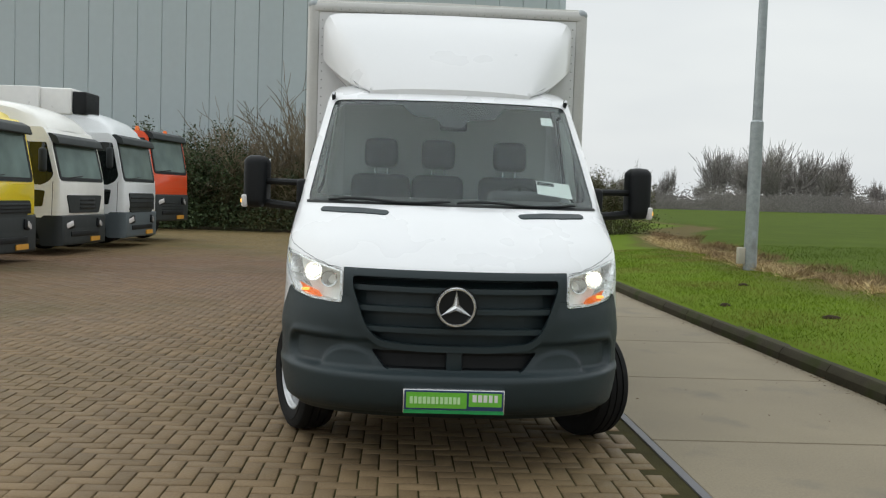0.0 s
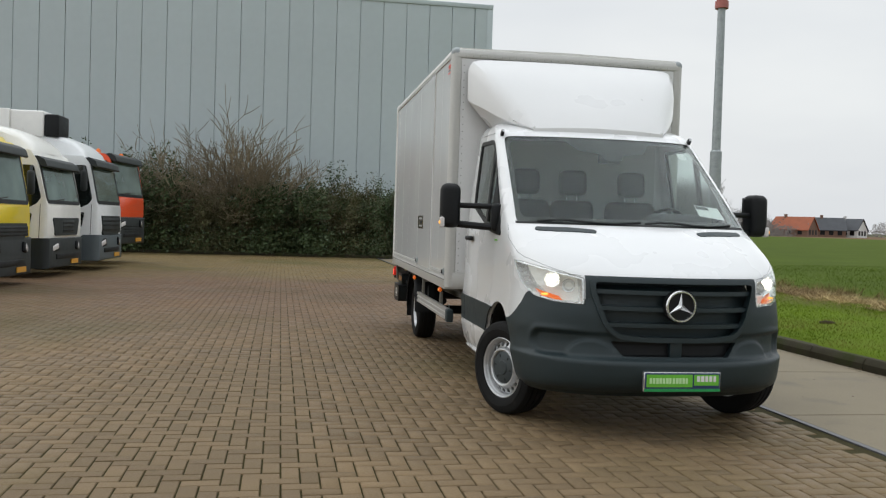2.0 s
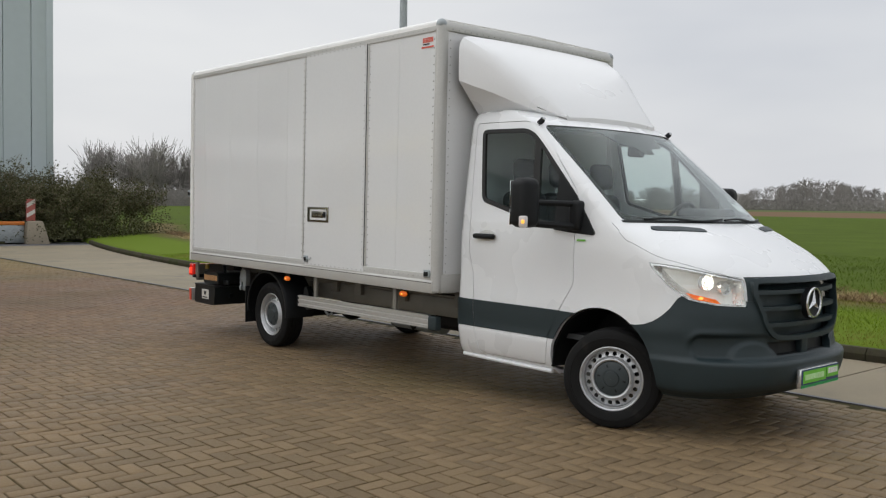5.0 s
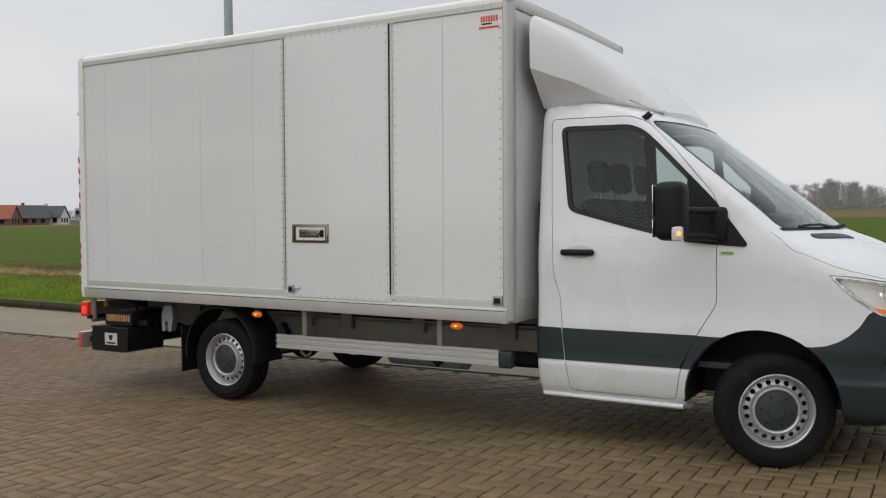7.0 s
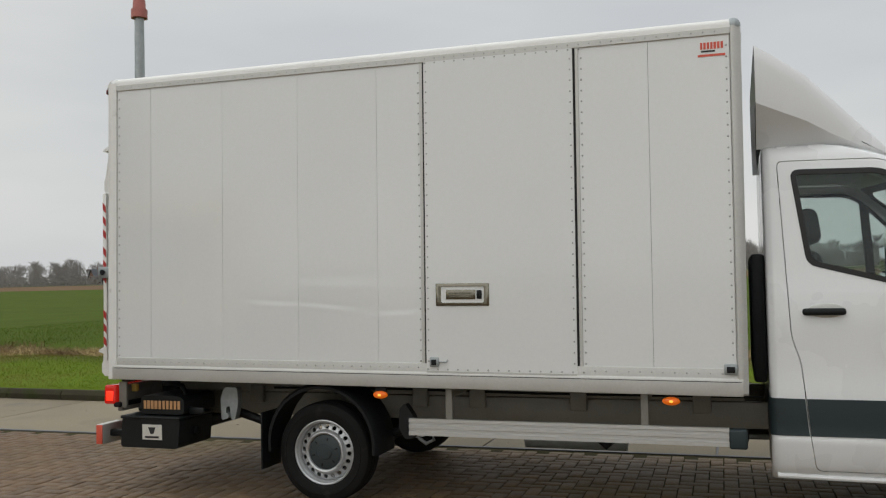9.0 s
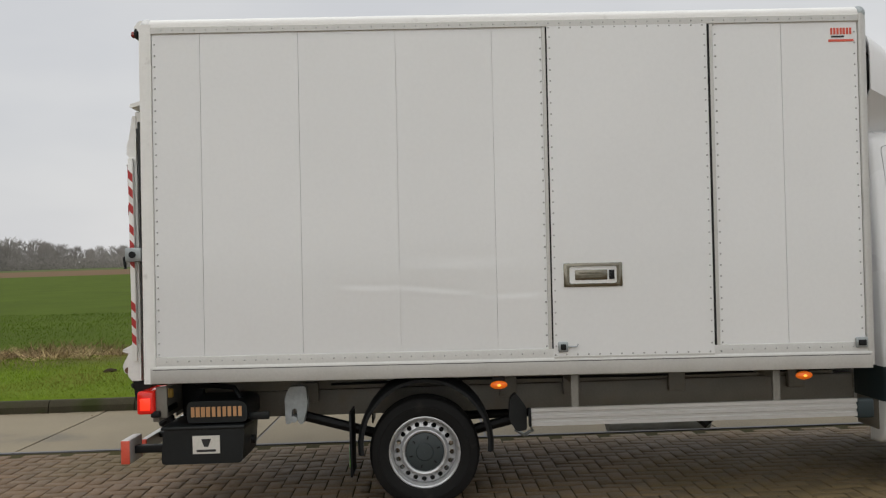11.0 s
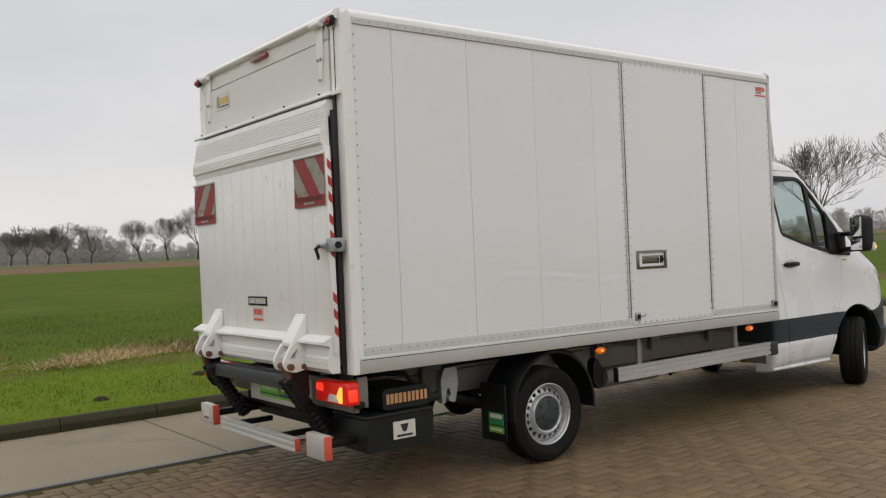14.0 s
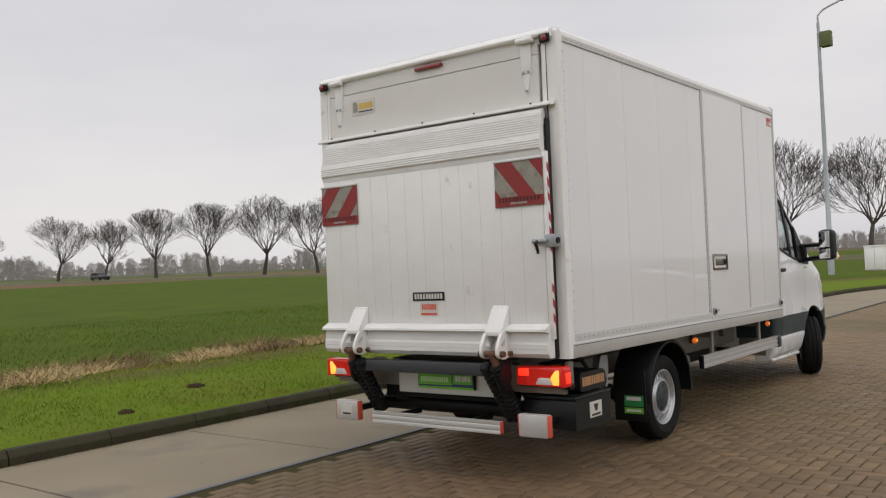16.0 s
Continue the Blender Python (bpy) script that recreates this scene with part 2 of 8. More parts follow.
def redden():
    """The pavers behind the box are redder; those at the yard's far end are mossy."""
    n, l = M_BRICK.node_tree.nodes, M_BRICK.node_tree.links
    base = n["Principled BSDF"].inputs["Base Color"]
    made = base.links[0].from_socket
    geo, xyz, far, ns, tint, mx = (n.new("ShaderNode" + k) for k in ("NewGeometry", "SeparateXYZ", "MapRange", "TexNoise", "Mix", "Mix"))
    ns.inputs["Scale"].default_value = 0.3
    ns.inputs["Detail"].default_value = 4
    far.inputs[1].default_value, far.inputs[2].default_value = 12.5, 20.0
    wob = n.new("ShaderNodeMath")
    wob.operation = "MULTIPLY_ADD"
    wob.inputs[1].default_value = 8.0
    l.new(geo.outputs["Position"], xyz.inputs[0])
    l.new(geo.outputs["Position"], ns.inputs["Vector"])
    l.new(ns.outputs["Fac"], wob.inputs[0])
    l.new(xyz.outputs[1], wob.inputs[2])
    l.new(wob.outputs[0], far.inputs[0])
    tint.data_type, tint.blend_type = "RGBA", "MULTIPLY"
    tint.inputs[0].default_value = 1.0
    tint.inputs[7].default_value = (0.80, 0.70, 0.74, 1)
    l.new(made, tint.inputs[6])
    mx.data_type = "RGBA"
    l.new(far.outputs[0], mx.inputs[0])
    l.new(made, mx.inputs[6])
    l.new(tint.outputs[2], mx.inputs[7])
    moss, far2, mx2 = (n.new("ShaderNode" + k) for k in ("Mix", "MapRange", "Mix"))
    moss.data_type, moss.blend_type = "RGBA", "MULTIPLY"
    moss.inputs[0].default_value = 1.0
    moss.inputs[7].default_value = (0.98, 1.02, 0.80, 1)
    l.new(made, moss.inputs[6])
    far2.inputs[1].default_value, far2.inputs[2].default_value = 24.0, 29.0
    l.new(wob.outputs[0], far2.inputs[0])
    mx2.data_type = "RGBA"
    l.new(far2.outputs[0], mx2.inputs[0])
    l.new(mx.outputs[2], mx2.inputs[6])
    l.new(moss.outputs[2], mx2.inputs[7])
    l.new(mx2.outputs[2], base)


redden()
M_BED = material("mossy_joint_grit", (0.050, 0.044, 0.017), 0.9, spec=0.1, var=0.2, gscale=120, bump=0.4)
M_CONCRETE = material("worn_road_concrete", (0.240, 0.203, 0.140), 0.75, spec=0.25, var=0.14, scale=0.8, grain=0.1, gscale=60, bump=0.3, bscale=150, stain=(0.15, 0.135, 0.11), stain_scale=1.0, stain_at=0.66, per_object=0.05)
M_SEALANT = material("bitumen_joint_strip", (0.10, 0.098, 0.105), 0.55, var=0.1, scale=3)
M_KERB = material("mossy_concrete_kerb", (0.055, 0.049, 0.031), 0.9, spec=0.15, var=0.22, scale=3, grain=0.15, gscale=60, bump=0.5, bscale=90, per_object=0.12, stain=(0.038, 0.044, 0.015), stain_scale=3, stain_at=0.55)
M_BLOCK = material("weathered_concrete_block", (0.33, 0.285, 0.215), 0.85, var=0.12, scale=2, grain=0.08, bump=0.3, stain=(0.2, 0.17, 0.12), stain_scale=2.5)
M_BARK = material("grey_brown_bark", (0.065, 0.054, 0.043), 0.9, var=0.2, scale=3, bump=0.3)
M_TWIG = material("bare_winter_twigs", (0.23, 0.19, 0.125), 0.9, var=0.2, scale=0.5, island=0.2)
# bark lightened so that its colour carries the haze of distance
M_HAZEWOOD = material("hazy_distant_wood", (0.27, 0.25, 0.235), 1.0, var=0.2, scale=0.02, grain=0.0, island=0.25)
M_LEAFDARK = material("dark_evergreen_leaf", (0.048, 0.074, 0.024), 0.7, var=0.2, scale=1.5, island=0.35)
M_LEAFBROWN = material("dull_olive_leaf", (0.080, 0.080, 0.030), 0.8, var=0.2, scale=1.5, island=0.35)
M_CROP = material("winter_crop_blades", (0.085, 0.135, 0.016), 0.85, spec=0.08, var=0.2, scale=0.6, island=0.25)
M_GRASS = material("verge_grass_blades", (0.160, 0.235, 0.022), 0.8, spec=0.08, var=0.3, scale=0.9, island=0.35, stain=(0.21, 0.20, 0.05), stain_scale=0.7, stain_at=0.56)
M_STRAW = material("dry_straw_blades", (0.46, 0.35, 0.16), 0.8, var=0.25, scale=1.2, island=0.35)
M_DEADWEED = material("dead_brown_weeds", (0.20, 0.135, 0.065), 0.9, var=0.25, scale=1.0, island=0.35)


def ground_material():
    """Winter crop, verge and ploughed strips on one sheet, told apart by the distance from the kerb."""
    m = material("grass_and_crop_ground", (0.074, 0.106, 0.016), 1.0, spec=0.04, var=0.16, scale=0.35, grain=0.14, gscale=14, bump=0.6, bscale=30)
    n, l = m.node_tree.nodes, m.node_tree.links
    p = n["Principled BSDF"]
    green = p.inputs["Base Color"].links[0].from_socket
    co = n.new("ShaderNodeTexCoord")
    at = n.new("ShaderNodeAttribute")
    at.attribute_name = "from_kerb"
    ns = n.new("ShaderNodeTexNoise")
    ns.inputs["Scale"].default_value = 0.45
    ns.inputs["Detail"].default_value = 5
    l.new(co.outputs["Object"], ns.inputs["Vector"])
    wob = n.new("ShaderNodeMath")
    wob.operation = "MULTIPLY_ADD"
    l.new(ns.outputs["Fac"], wob.inputs[0])
    wob.inputs[1].default_value = 1.6
    l.new(at.outputs["Fac"], wob.inputs[2])
    last = green

    def band(low, high, colour, soft):
        nonlocal last
        a = n.new("ShaderNodeMapRange")
        a.inputs[1].default_value, a.inputs[2].default_value = low - soft, low + soft
        b = n.new("ShaderNodeMapRange")
        b.inputs[1].default_value, b.inputs[2].default_value = high - soft, high + soft
        b.inputs[3].default_value, b.inputs[4].default_value = 1.0, 0.0
        for k in (a, b):
            l.new(wob.outputs[0], k.inputs[0])
        mm = n.new("ShaderNodeMath")
        mm.operation = "MULTIPLY"
        l.new(a.outputs[0], mm.inputs[0])
        l.new(b.outputs[0], mm.inputs[1])
        mx = n.new("ShaderNodeMix")
        mx.data_type = "RGBA"
        l.new(mm.outputs[0], mx.inputs[0])
        l.new(last, mx.inputs[6])
        mx.inputs[7].default_value = (*colour, 1)
        last = mx.outputs[2]

    band(-50, 3.5, (0.120, 0.172, 0.020), 0.5)
    band(3.7, 6.2, (0.135, 0.108, 0.048), 0.5)
    band(118, 270, (0.165, 0.110, 0.068), 6)
    band(270, 5000, (0.10, 0.125, 0.05), 20)
    l.new(last, p.inputs["Base Color"])
    return m


M_GROUND = ground_material()

# ---- building helpers ----


def finish(bm, material_, smooth=35, name="mesh"):
    """A mesh from a bmesh, smooth but for edges sharper than the angle."""
    bmesh.ops.recalc_face_normals(bm, faces=bm.faces)
    me = bpy.data.meshes.new(name)
    bm.to_mesh(me)
    bm.free()
    return dress(me, material_, smooth)


def dress(me, material_, smooth=35):
    me.materials.clear()
    me.materials.append(material_)
    if smooth:
        me.shade_smooth()
        me.set_sharp_from_angle(angle=radians(smooth))
    return me


def part(name, bm, material_, parent=None, label="", smooth=35):
    """One mesh object under a thing or a part; bm is a bmesh or a ready mesh, in the top thing's own coordinates."""
    me = dress(bm, material_, smooth) if isinstance(bm, bpy.types.Mesh) else finish(bm, material_, smooth, name)
    ob = new(name, me)
    if parent is not None:
        ob.parent = parent
    return tagged(ob, label=label)


def thing(name, place, label, category, group="", kind=""):
    ob = new(name)
    ob.empty_display_size = 0.2
    ob.matrix_basis = place if isinstance(place, Matrix) else pose(*place)
    return tagged(ob, label, category, group, kind)


def cuboid(x0, x1, y0, y1, z0, z1, bevel=0.0, segments=2, bm=None):
    own = bmesh.new()
    bmesh.ops.create_cube(own, size=1)
    for v in own.verts:
        v.co = Vector((x0 + (v.co.x + 0.5) * (x1 - x0), y0 + (v.co.y + 0.5) * (y1 - y0), z0 + (v.co.z + 0.5) * (z1 - z0)))
    if bevel:
        bmesh.ops.bevel(own, geom=own.edges[:], offset=bevel, segments=segments, affect="EDGES", profile=0.5)
    return merge(bm, own)


def merge(bm, own):
    """Adds the bmesh own to bm, and returns bm (or own where there is no bm)."""
    if bm is None:
        return own
    me = bpy.data.meshes.new("joined")
    own.to_mesh(me)
    own.free()
    bm.from_mesh(me)
    bpy.data.meshes.remove(me)
    return bm


def moved(bm, m):
    bmesh.ops.transform(bm, matrix=m, verts=bm.verts)
    return bm


def prism(points, axis, low, high, bevel=0.0, bm=None, segments=2):
    """A polygon drawn in the two other axes, drawn out along axis from low to high."""
    own = bmesh.new()
    i = "xyz".index(axis)
    rows = []
    for d in (low, high):
        rows.append([own.verts.new([*p[:i], d, *p[i:]]) for p in points])
    own.faces.new(rows[0])
    own.faces.new(rows[1])
    k = len(points)
    for j in range(k):
        own.faces.new((rows[0][j], rows[0][(j + 1) % k], rows[1][(j + 1) % k], rows[1][j]))
    bmesh.ops.recalc_face_normals(own, faces=own.faces)
    if bevel:
        bmesh.ops.bevel(own, geom=own.edges[:], offset=bevel, segments=segments, affect="EDGES", profile=0.5)
    return merge(bm, own)


def rounded(points, r, steps=4):
    """A polygon with its corners rounded."""
    out = []
    k = len(points)
    for j in range(k):
        p, a, b = Vector(points[j]), Vector(points[j - 1]), Vector(points[(j + 1) % k])
        da, db = (a - p), (b - p)
        rr = min(r, da.length * 0.45, db.length * 0.45)
        s, e = p + da.normalized() * rr, p + db.normalized() * rr
        for q in range(steps + 1):
            t = q / steps
            out.append(tuple((1 - t) ** 2 * s + 2 * t * (1 - t) * p + t * t * e))
    return out


def grown(points, d):
    """The polygon with every side moved outwards by d (inwards where d is negative)."""
    k = len(points)
    area = sum(points[j][0] * points[(j + 1) % k][1] - points[(j + 1) % k][0] * points[j][1] for j in range(k))
    sgn = 1 if area > 0 else -1
    out = []
    for j in range(k):
        p, a, b = Vector(points[j]), Vector(points[j - 1]), Vector(points[(j + 1) % k])
        e1, e2 = (p - a), (b - p)
        if e1.length < 1e-7 or e2.length < 1e-7:
            continue
        n1, n2 = Vector((e1.y, -e1.x)).normalized() * sgn, Vector((e2.y, -e2.x)).normalized() * sgn
        m = (n1 + n2)
        if m.length < 1e-6:
            continue
        m.normalize()
        out.append(tuple(p + m * (d / max(0.4, m.dot(n1)))))
    return out


def rod(a, b, r, r2=None, sides=12, bm=None, caps=True):
    """A round bar from a to b."""
    own = bmesh.new()
    a, b = Vector(a), Vector(b)
    bmesh.ops.create_cone(own, cap_ends=caps, segments=sides, radius1=r, radius2=r if r2 is None else r2, depth=(b - a).length)
    turn = (b - a).to_track_quat("Z", "Y").to_matrix().to_4x4()
    bmesh.ops.transform(own, matrix=Matrix.Translation((a + b) / 2) @ turn, verts=own.verts)
    return merge(bm, own)


def tube(points, r, sides=8, bm=None, radii=None):
    """A round tube along a line of points."""
    own = bmesh.new()
    pts = [Vector(p) for p in points]
    rings = []
    for j, p in enumerate(pts):
        d = (pts[min(j + 1, len(pts) - 1)] - pts[max(j - 1, 0)]).normalized()
        s = d.cross(Vector((0, 0, 1)))
        if s.length < 1e-3:
            s = d.cross(Vector((1, 0, 0)))
        s.normalize()
        u = s.cross(d)
        rr = radii[j] if radii else r
        rings.append([own.verts.new(p + rr * (math.cos(a) * s + math.sin(a) * u)) for a in (2 * math.pi * q / sides for q in range(sides))])
    for a, b in zip(rings, rings[1:]):
        for q in range(sides):
            own.faces.new((a[q], a[(q + 1) % sides], b[(q + 1) % sides], b[q]))
    own.faces.new(rings[0])
    own.faces.new(rings[-1])
    return merge(bm, own)


def turned(profile, axis="x", sides=48, bm=None):
    """A profile of (along, radius) turned round an axis through the origin."""
    own = bmesh.new()
    rings = []
    for d, r in profile:
        ring = []
        for q in range(sides):
            a = 2 * math.pi * q / sides
            c, s = r * math.cos(a), r * math.sin(a)
            ring.append(own.verts.new({"x": (d, c, s), "y": (c, d, s), "z": (c, s, d)}[axis]))
        rings.append(ring)
    for a, b in zip(rings, rings[1:]):
        for q in range(sides):
            own.faces.new((a[q], a[(q + 1) % sides], b[(q + 1) % sides], b[q]))
    bmesh.ops.remove_doubles(own, verts=own.verts, dist=1e-6)
    return merge(bm, own)


def carve(bm, *steps):
    """Cuts a solid: each step is ("DIFFERENCE" or "INTERSECT", solid bmesh). Returns a bmesh."""
    me = bpy.data.meshes.new("carved")
    bm.to_mesh(me)
    bm.free()
    ob = new("carving", me)
    tools = []
    for how, cutter in steps:
        bmesh.ops.recalc_face_normals(cutter, faces=cutter.faces)
        cm = bpy.data.meshes.new("cutter")
        cutter.to_mesh(cm)
        cutter.free()
        co = new("cutter", cm)
        tools.append(co)
        mod = ob.modifiers.new("cut", "BOOLEAN")
        mod.operation, mod.object, mod.solver = how, co, "EXACT"
    bpy.context.view_layer.update()
    got = bpy.data.meshes.new_from_object(ob.evaluated_get(bpy.context.evaluated_depsgraph_get()))
    out = bmesh.new()
    out.from_mesh(got)
    bpy.data.meshes.remove(got)
    for o in (ob, *tools):
        d = o.data
        bpy.data.objects.remove(o)
        bpy.data.meshes.remove(d)
    return out


def mesh_of(name, verts, faces, material_, smooth=0):
    me = bpy.data.meshes.new(name)
    me.from_pydata([tuple(v) for v in verts], [], [tuple(f) for f in faces])
    me.update()
    me.materials.append(material_)
    if smooth:
        me.shade_smooth()
    return me


def quads_mesh(name, verts, quads, material_):
    """A large mesh of four-cornered faces, from arrays."""
    me = bpy.data.meshes.new(name)
    verts, quads = np.asarray(verts, dtype=np.float32), np.asarray(quads, dtype=np.int32)
    me.vertices.add(len(verts))
    me.vertices.foreach_set("co", verts.ravel())
    me.loops.add(quads.size)
    me.loops.foreach_set("vertex_index", quads.ravel())
    me.polygons.add(len(quads))
    me.polygons.foreach_set("loop_start", np.arange(len(quads), dtype=np.int32) * quads.shape[1])
    me.update(calc_edges=True)
    me.validate()
    me.materials.append(material_)
    return me


def ball_of(u, v):
    bm = bmesh.new()
    bmesh.ops.create_uvsphere(bm, u_segments=u, v_segments=v, radius=1)
    return bm

# ---- ground, road and kerb ----
RISE = 0.0096           # the field climbs gently away from the yard
EDGE_TURN = 0.917       # the road runs at this angle to the van
EDGE_X = 1.775          # edge of the block paving at y = 10
YARD_END = 36.6


def kerb_x(y):
    """The kerb's foot along the road."""
    base = 4.11 - 0.020 * (min(max(y, -60.0), 60.0) - 10.0)
    if y > 14:
        base += 0.0062 * (min(y, 60.0) - 14.0) ** 2
    if y < -14:
        base -= 0.025 * min(-14.0 - y, 20.0) ** 2
    return base


def edge_x(y):
    return EDGE_X - 0.016 * (y - 10.0)


def field_z(x, y):
    d = x - kerb_x(y)
    low = 0.13 + 0.14 * min(max(d, 0), 3.0) / 3.0 - 0.16 * math.exp(-((d - 5.0) / 0.9) ** 2)
    return low + RISE * max(d, 0.0)


def build_ground():
    across = [-3000, -300, -70, -20, -10, -2, -0.02, 0.12, 0.5, 1, 1.5, 2, 2.5, 3, 3.5, 4, 4.3, 4.6, 4.9, 5.2, 5.5, 5.8, 6.2, 6.8, 8, 10, 14, 20, 30, 50, 80, 120, 200, 300, 500, 1000, 3000]
    along = [-3000, -1000, -400, -200, -120, -80] + [-60 + 1.5 * k for k in range(81)] + [80, 120, 200, 400, 1000, 3000]
    verts, faces, dist = [], [], []
    for y in along:
        for s in across:
            x = kerb_x(y) + s
            z = -0.07 if s < 0 else field_z(x, y) + (0.02 * noise.noise((x * 0.9, y * 0.9, 0)) if 0.3 < s < 60 else 0)
            verts.append((x, y, z))
            dist.append(s if s > 0 else 400 if s < -20 else -5)
    n = len(across)
    for j in range(len(along) - 1):
        for i in range(n - 1):
            faces.append((j * n + i, j * n + i + 1, (j + 1) * n + i + 1, (j + 1) * n + i))
    me = mesh_of("ground", verts, faces, M_GROUND, 1)
    at = me.attributes.new("from_kerb", "FLOAT", "POINT")
    at.data.foreach_set("value", dist)
    tagged(new("ground", me), "green winter crop field with a grass verge and a dry strip", "ground", kind="stuff")["kind"] = "structure"


build_ground()

# bed below the pavers, and the plain concrete below the slabs
yard = tagged(new("pavement", mesh_of("pavement", [(-60, -70, -0.009), (edge_x(-70), -70, -0.009), (edge_x(YARD_END), YARD_END, -0.009), (-60, YARD_END, -0.009)], [(0, 1, 2, 3)], M_BED)),
              "brown concrete block paving in a herringbone pattern", "pavement", kind="structure")


def build_road():
    ys = [-70 + 2 * k for k in range(55)] + [37.5, 38.5]
    verts, faces = [], []
    for y in ys:
        verts += [(edge_x(y), y, -0.012), (max(kerb_x(y), edge_x(y)) + 0.03, y, -0.012)]
    for j in range(len(ys) - 1):
        faces.append((2 * j, 2 * j + 1, 2 * j + 3, 2 * j + 2))
    road_ = tagged(new("road", mesh_of("road", verts, faces, M_SEALANT)), "worn grey concrete slab road with dark joints", "road", kind="structure")
    step = 2.15
    first = 5.72 - 27 * step
    for k in range(43):
        y0, y1 = first + k * step + 0.012, first + (k + 1) * step - 0.012
        if y1 > 37.5:
            break
        if kerb_x(y0) - edge_x(y0) < 0.4:
            continue
        pts = [(edge_x(y0) + 0.05, y0), (kerb_x(y0) - 0.02, y0), (kerb_x((y0 + y1) / 2) - 0.02, (y0 + y1) / 2), (kerb_x(y1) - 0.02, y1), (edge_x(y1) + 0.05, y1)]
        part("slab", prism(pts, "z", -0.05, 0.0, 0.004, segments=1), M_CONCRETE, road_, smooth=0)
    # strip between pavers and slabs
    strip = prism([(edge_x(-70) - 0.012, -70), (edge_x(-70) + 0.042, -70), (edge_x(37) + 0.042, 37), (edge_x(37) - 0.012, 37)], "z", -0.05, 0.002)
    tagged(part("trim", strip, M_SEALANT, smooth=0), "grey strip between block paving and concrete", "trim", kind="structure")


build_road()


def build_kerb():
    kerb = thing("kerb", (0, 0, 0), "mossy concrete kerb along the grass verge", "kerb", kind="structure")
    profile = [(0.0, -0.05), (0.0, 0.07), (0.035, 0.125), (0.05, 0.135), (0.17, 0.138), (0.19, 0.13), (0.19, -0.05)]
    y = -62.0
    while y < 37.0:
        y1 = y + 1.0
        bm = bmesh.new()
        rings = []
        jit = random.uniform(-0.006, 0.006)
        for yy in (y + 0.006, y1 - 0.006):
            rings.append([bm.verts.new((kerb_x(yy) + u + jit, yy, z)) for u, z in profile])
        k = len(profile)
        for q in range(k):
            bm.faces.new((rings[0][q], rings[0][(q + 1) % k], rings[1][(q + 1) % k], rings[1][q]))
        bm.faces.new(rings[0])
        bm.faces.new(rings[1])
        part("kerb_stone", bm, M_KERB, kerb, smooth=30)
        y = y1
    # kerb at the yard's far end, below the hedge
    for k in range(22):
        x0 = -19.0 + k
        part("kerb_stone", prism(rounded([(YARD_END, -0.05), (YARD_END, 0.12), (YARD_END + 0.15, 0.13), (YARD_END + 0.15, -0.05)], 0.02, 2), "x", x0 + 0.006, x0 + 0.994), M_KERB, kerb, smooth=30)


build_kerb()
bank = prism([(-60, YARD_END + 0.15), (3.0, YARD_END + 0.15), (9.0, 42.45), (-60, 42.45)], "z", -0.06, 0.09)
tagged(part("ground", bank, M_KERB, smooth=0), "bare earth below the hedge", "ground", kind="structure")

tagged(new("pavement", mesh_of("pavement", [(-60, -70, -0.005), (-12.3, -70, -0.005), (-12.3, YARD_END, -0.005), (-60, YARD_END, -0.005)], [(0, 1, 2, 3)], M_BRICK)), "brown paved yard behind the parked lorries", "pavement", kind="structure")

# verge grass, fallen straw


def blades(name, count, place, height, width, material_, label, lean=0.5, seed=1):
    rng = np.random.default_rng(seed)
    x, y, z = place(rng, count)
    n = len(x)
    h = height * rng.uniform(0.4, 1.2, n)
    a = rng.uniform(0, 2 * np.pi, n)
    t = rng.uniform(0, 2 * np.pi, n)
    w = width * rng.uniform(0.6, 1.2, n)
    le = lean * h * rng.uniform(0.2, 1.6, n)
    dx, dy = np.cos(a) * w, np.sin(a) * w
    lx, ly = np.cos(t) * le, np.sin(t) * le
    base = np.stack([x, y, z], 1)
    v = np.empty((n, 4, 3))
    v[:, 0] = base - np.stack([dx, dy, 0 * x], 1)
    v[:, 1] = base + np.stack([dx, dy, 0 * x], 1)
    v[:, 2] = base + np.stack([lx + dx * 0.25, ly + dy * 0.25, h], 1)
    v[:, 3] = base + np.stack([lx - dx * 0.25, ly - dy * 0.25, h], 1)
    q = np.arange(n * 4).reshape(n, 4)
    tagged(new(name, quads_mesh(name, v.reshape(-1, 3), q, material_)), label, "grass", kind="stuff")


def on_field(rng, count, d0, d1, y0, y1, clump, sparse=-0.06):
    y = rng.uniform(y0, y1, count)
    d = rng.uniform(d0, d1, count)
    keep = np.array([noise.noise((dd * clump, yy * clump, 3.0)) + 0.5 * noise.noise((dd * clump * 3, yy * clump * 3, 8.0)) > sparse for dd, yy in zip(d, y)]) if clump else np.ones(count, bool)
    y, d = y[keep], d[keep]
    kx = np.array([kerb_x(v) for v in y])
    x = kx + d
    z = np.array([field_z(a, b) for a, b in zip(x, y)]) - 0.01
    return x, y, z


blades("grass_verge", 160000, lambda r, c: on_field(r, c, 0.17, 4.6, -5, 26, 0), 0.040, 0.005, M_GRASS, "short green grass on the road verge", 0.8, 1)
blades("dry_grass", 40000, lambda r, c: on_field(r, c, 3.2, 5.0, -10, 34, 0.75, 0.10), 0.16, 0.007, M_STRAW, "dry straw-coloured grass along the ditch", 2.6, 2)
blades("dead_weeds", 40000, lambda r, c: on_field(r, c, 3.6, 5.9, -10, 40, 0.6, -0.05), 0.17, 0.008, M_DEADWEED, "dead brown weeds between ditch and field", 1.2, 4)
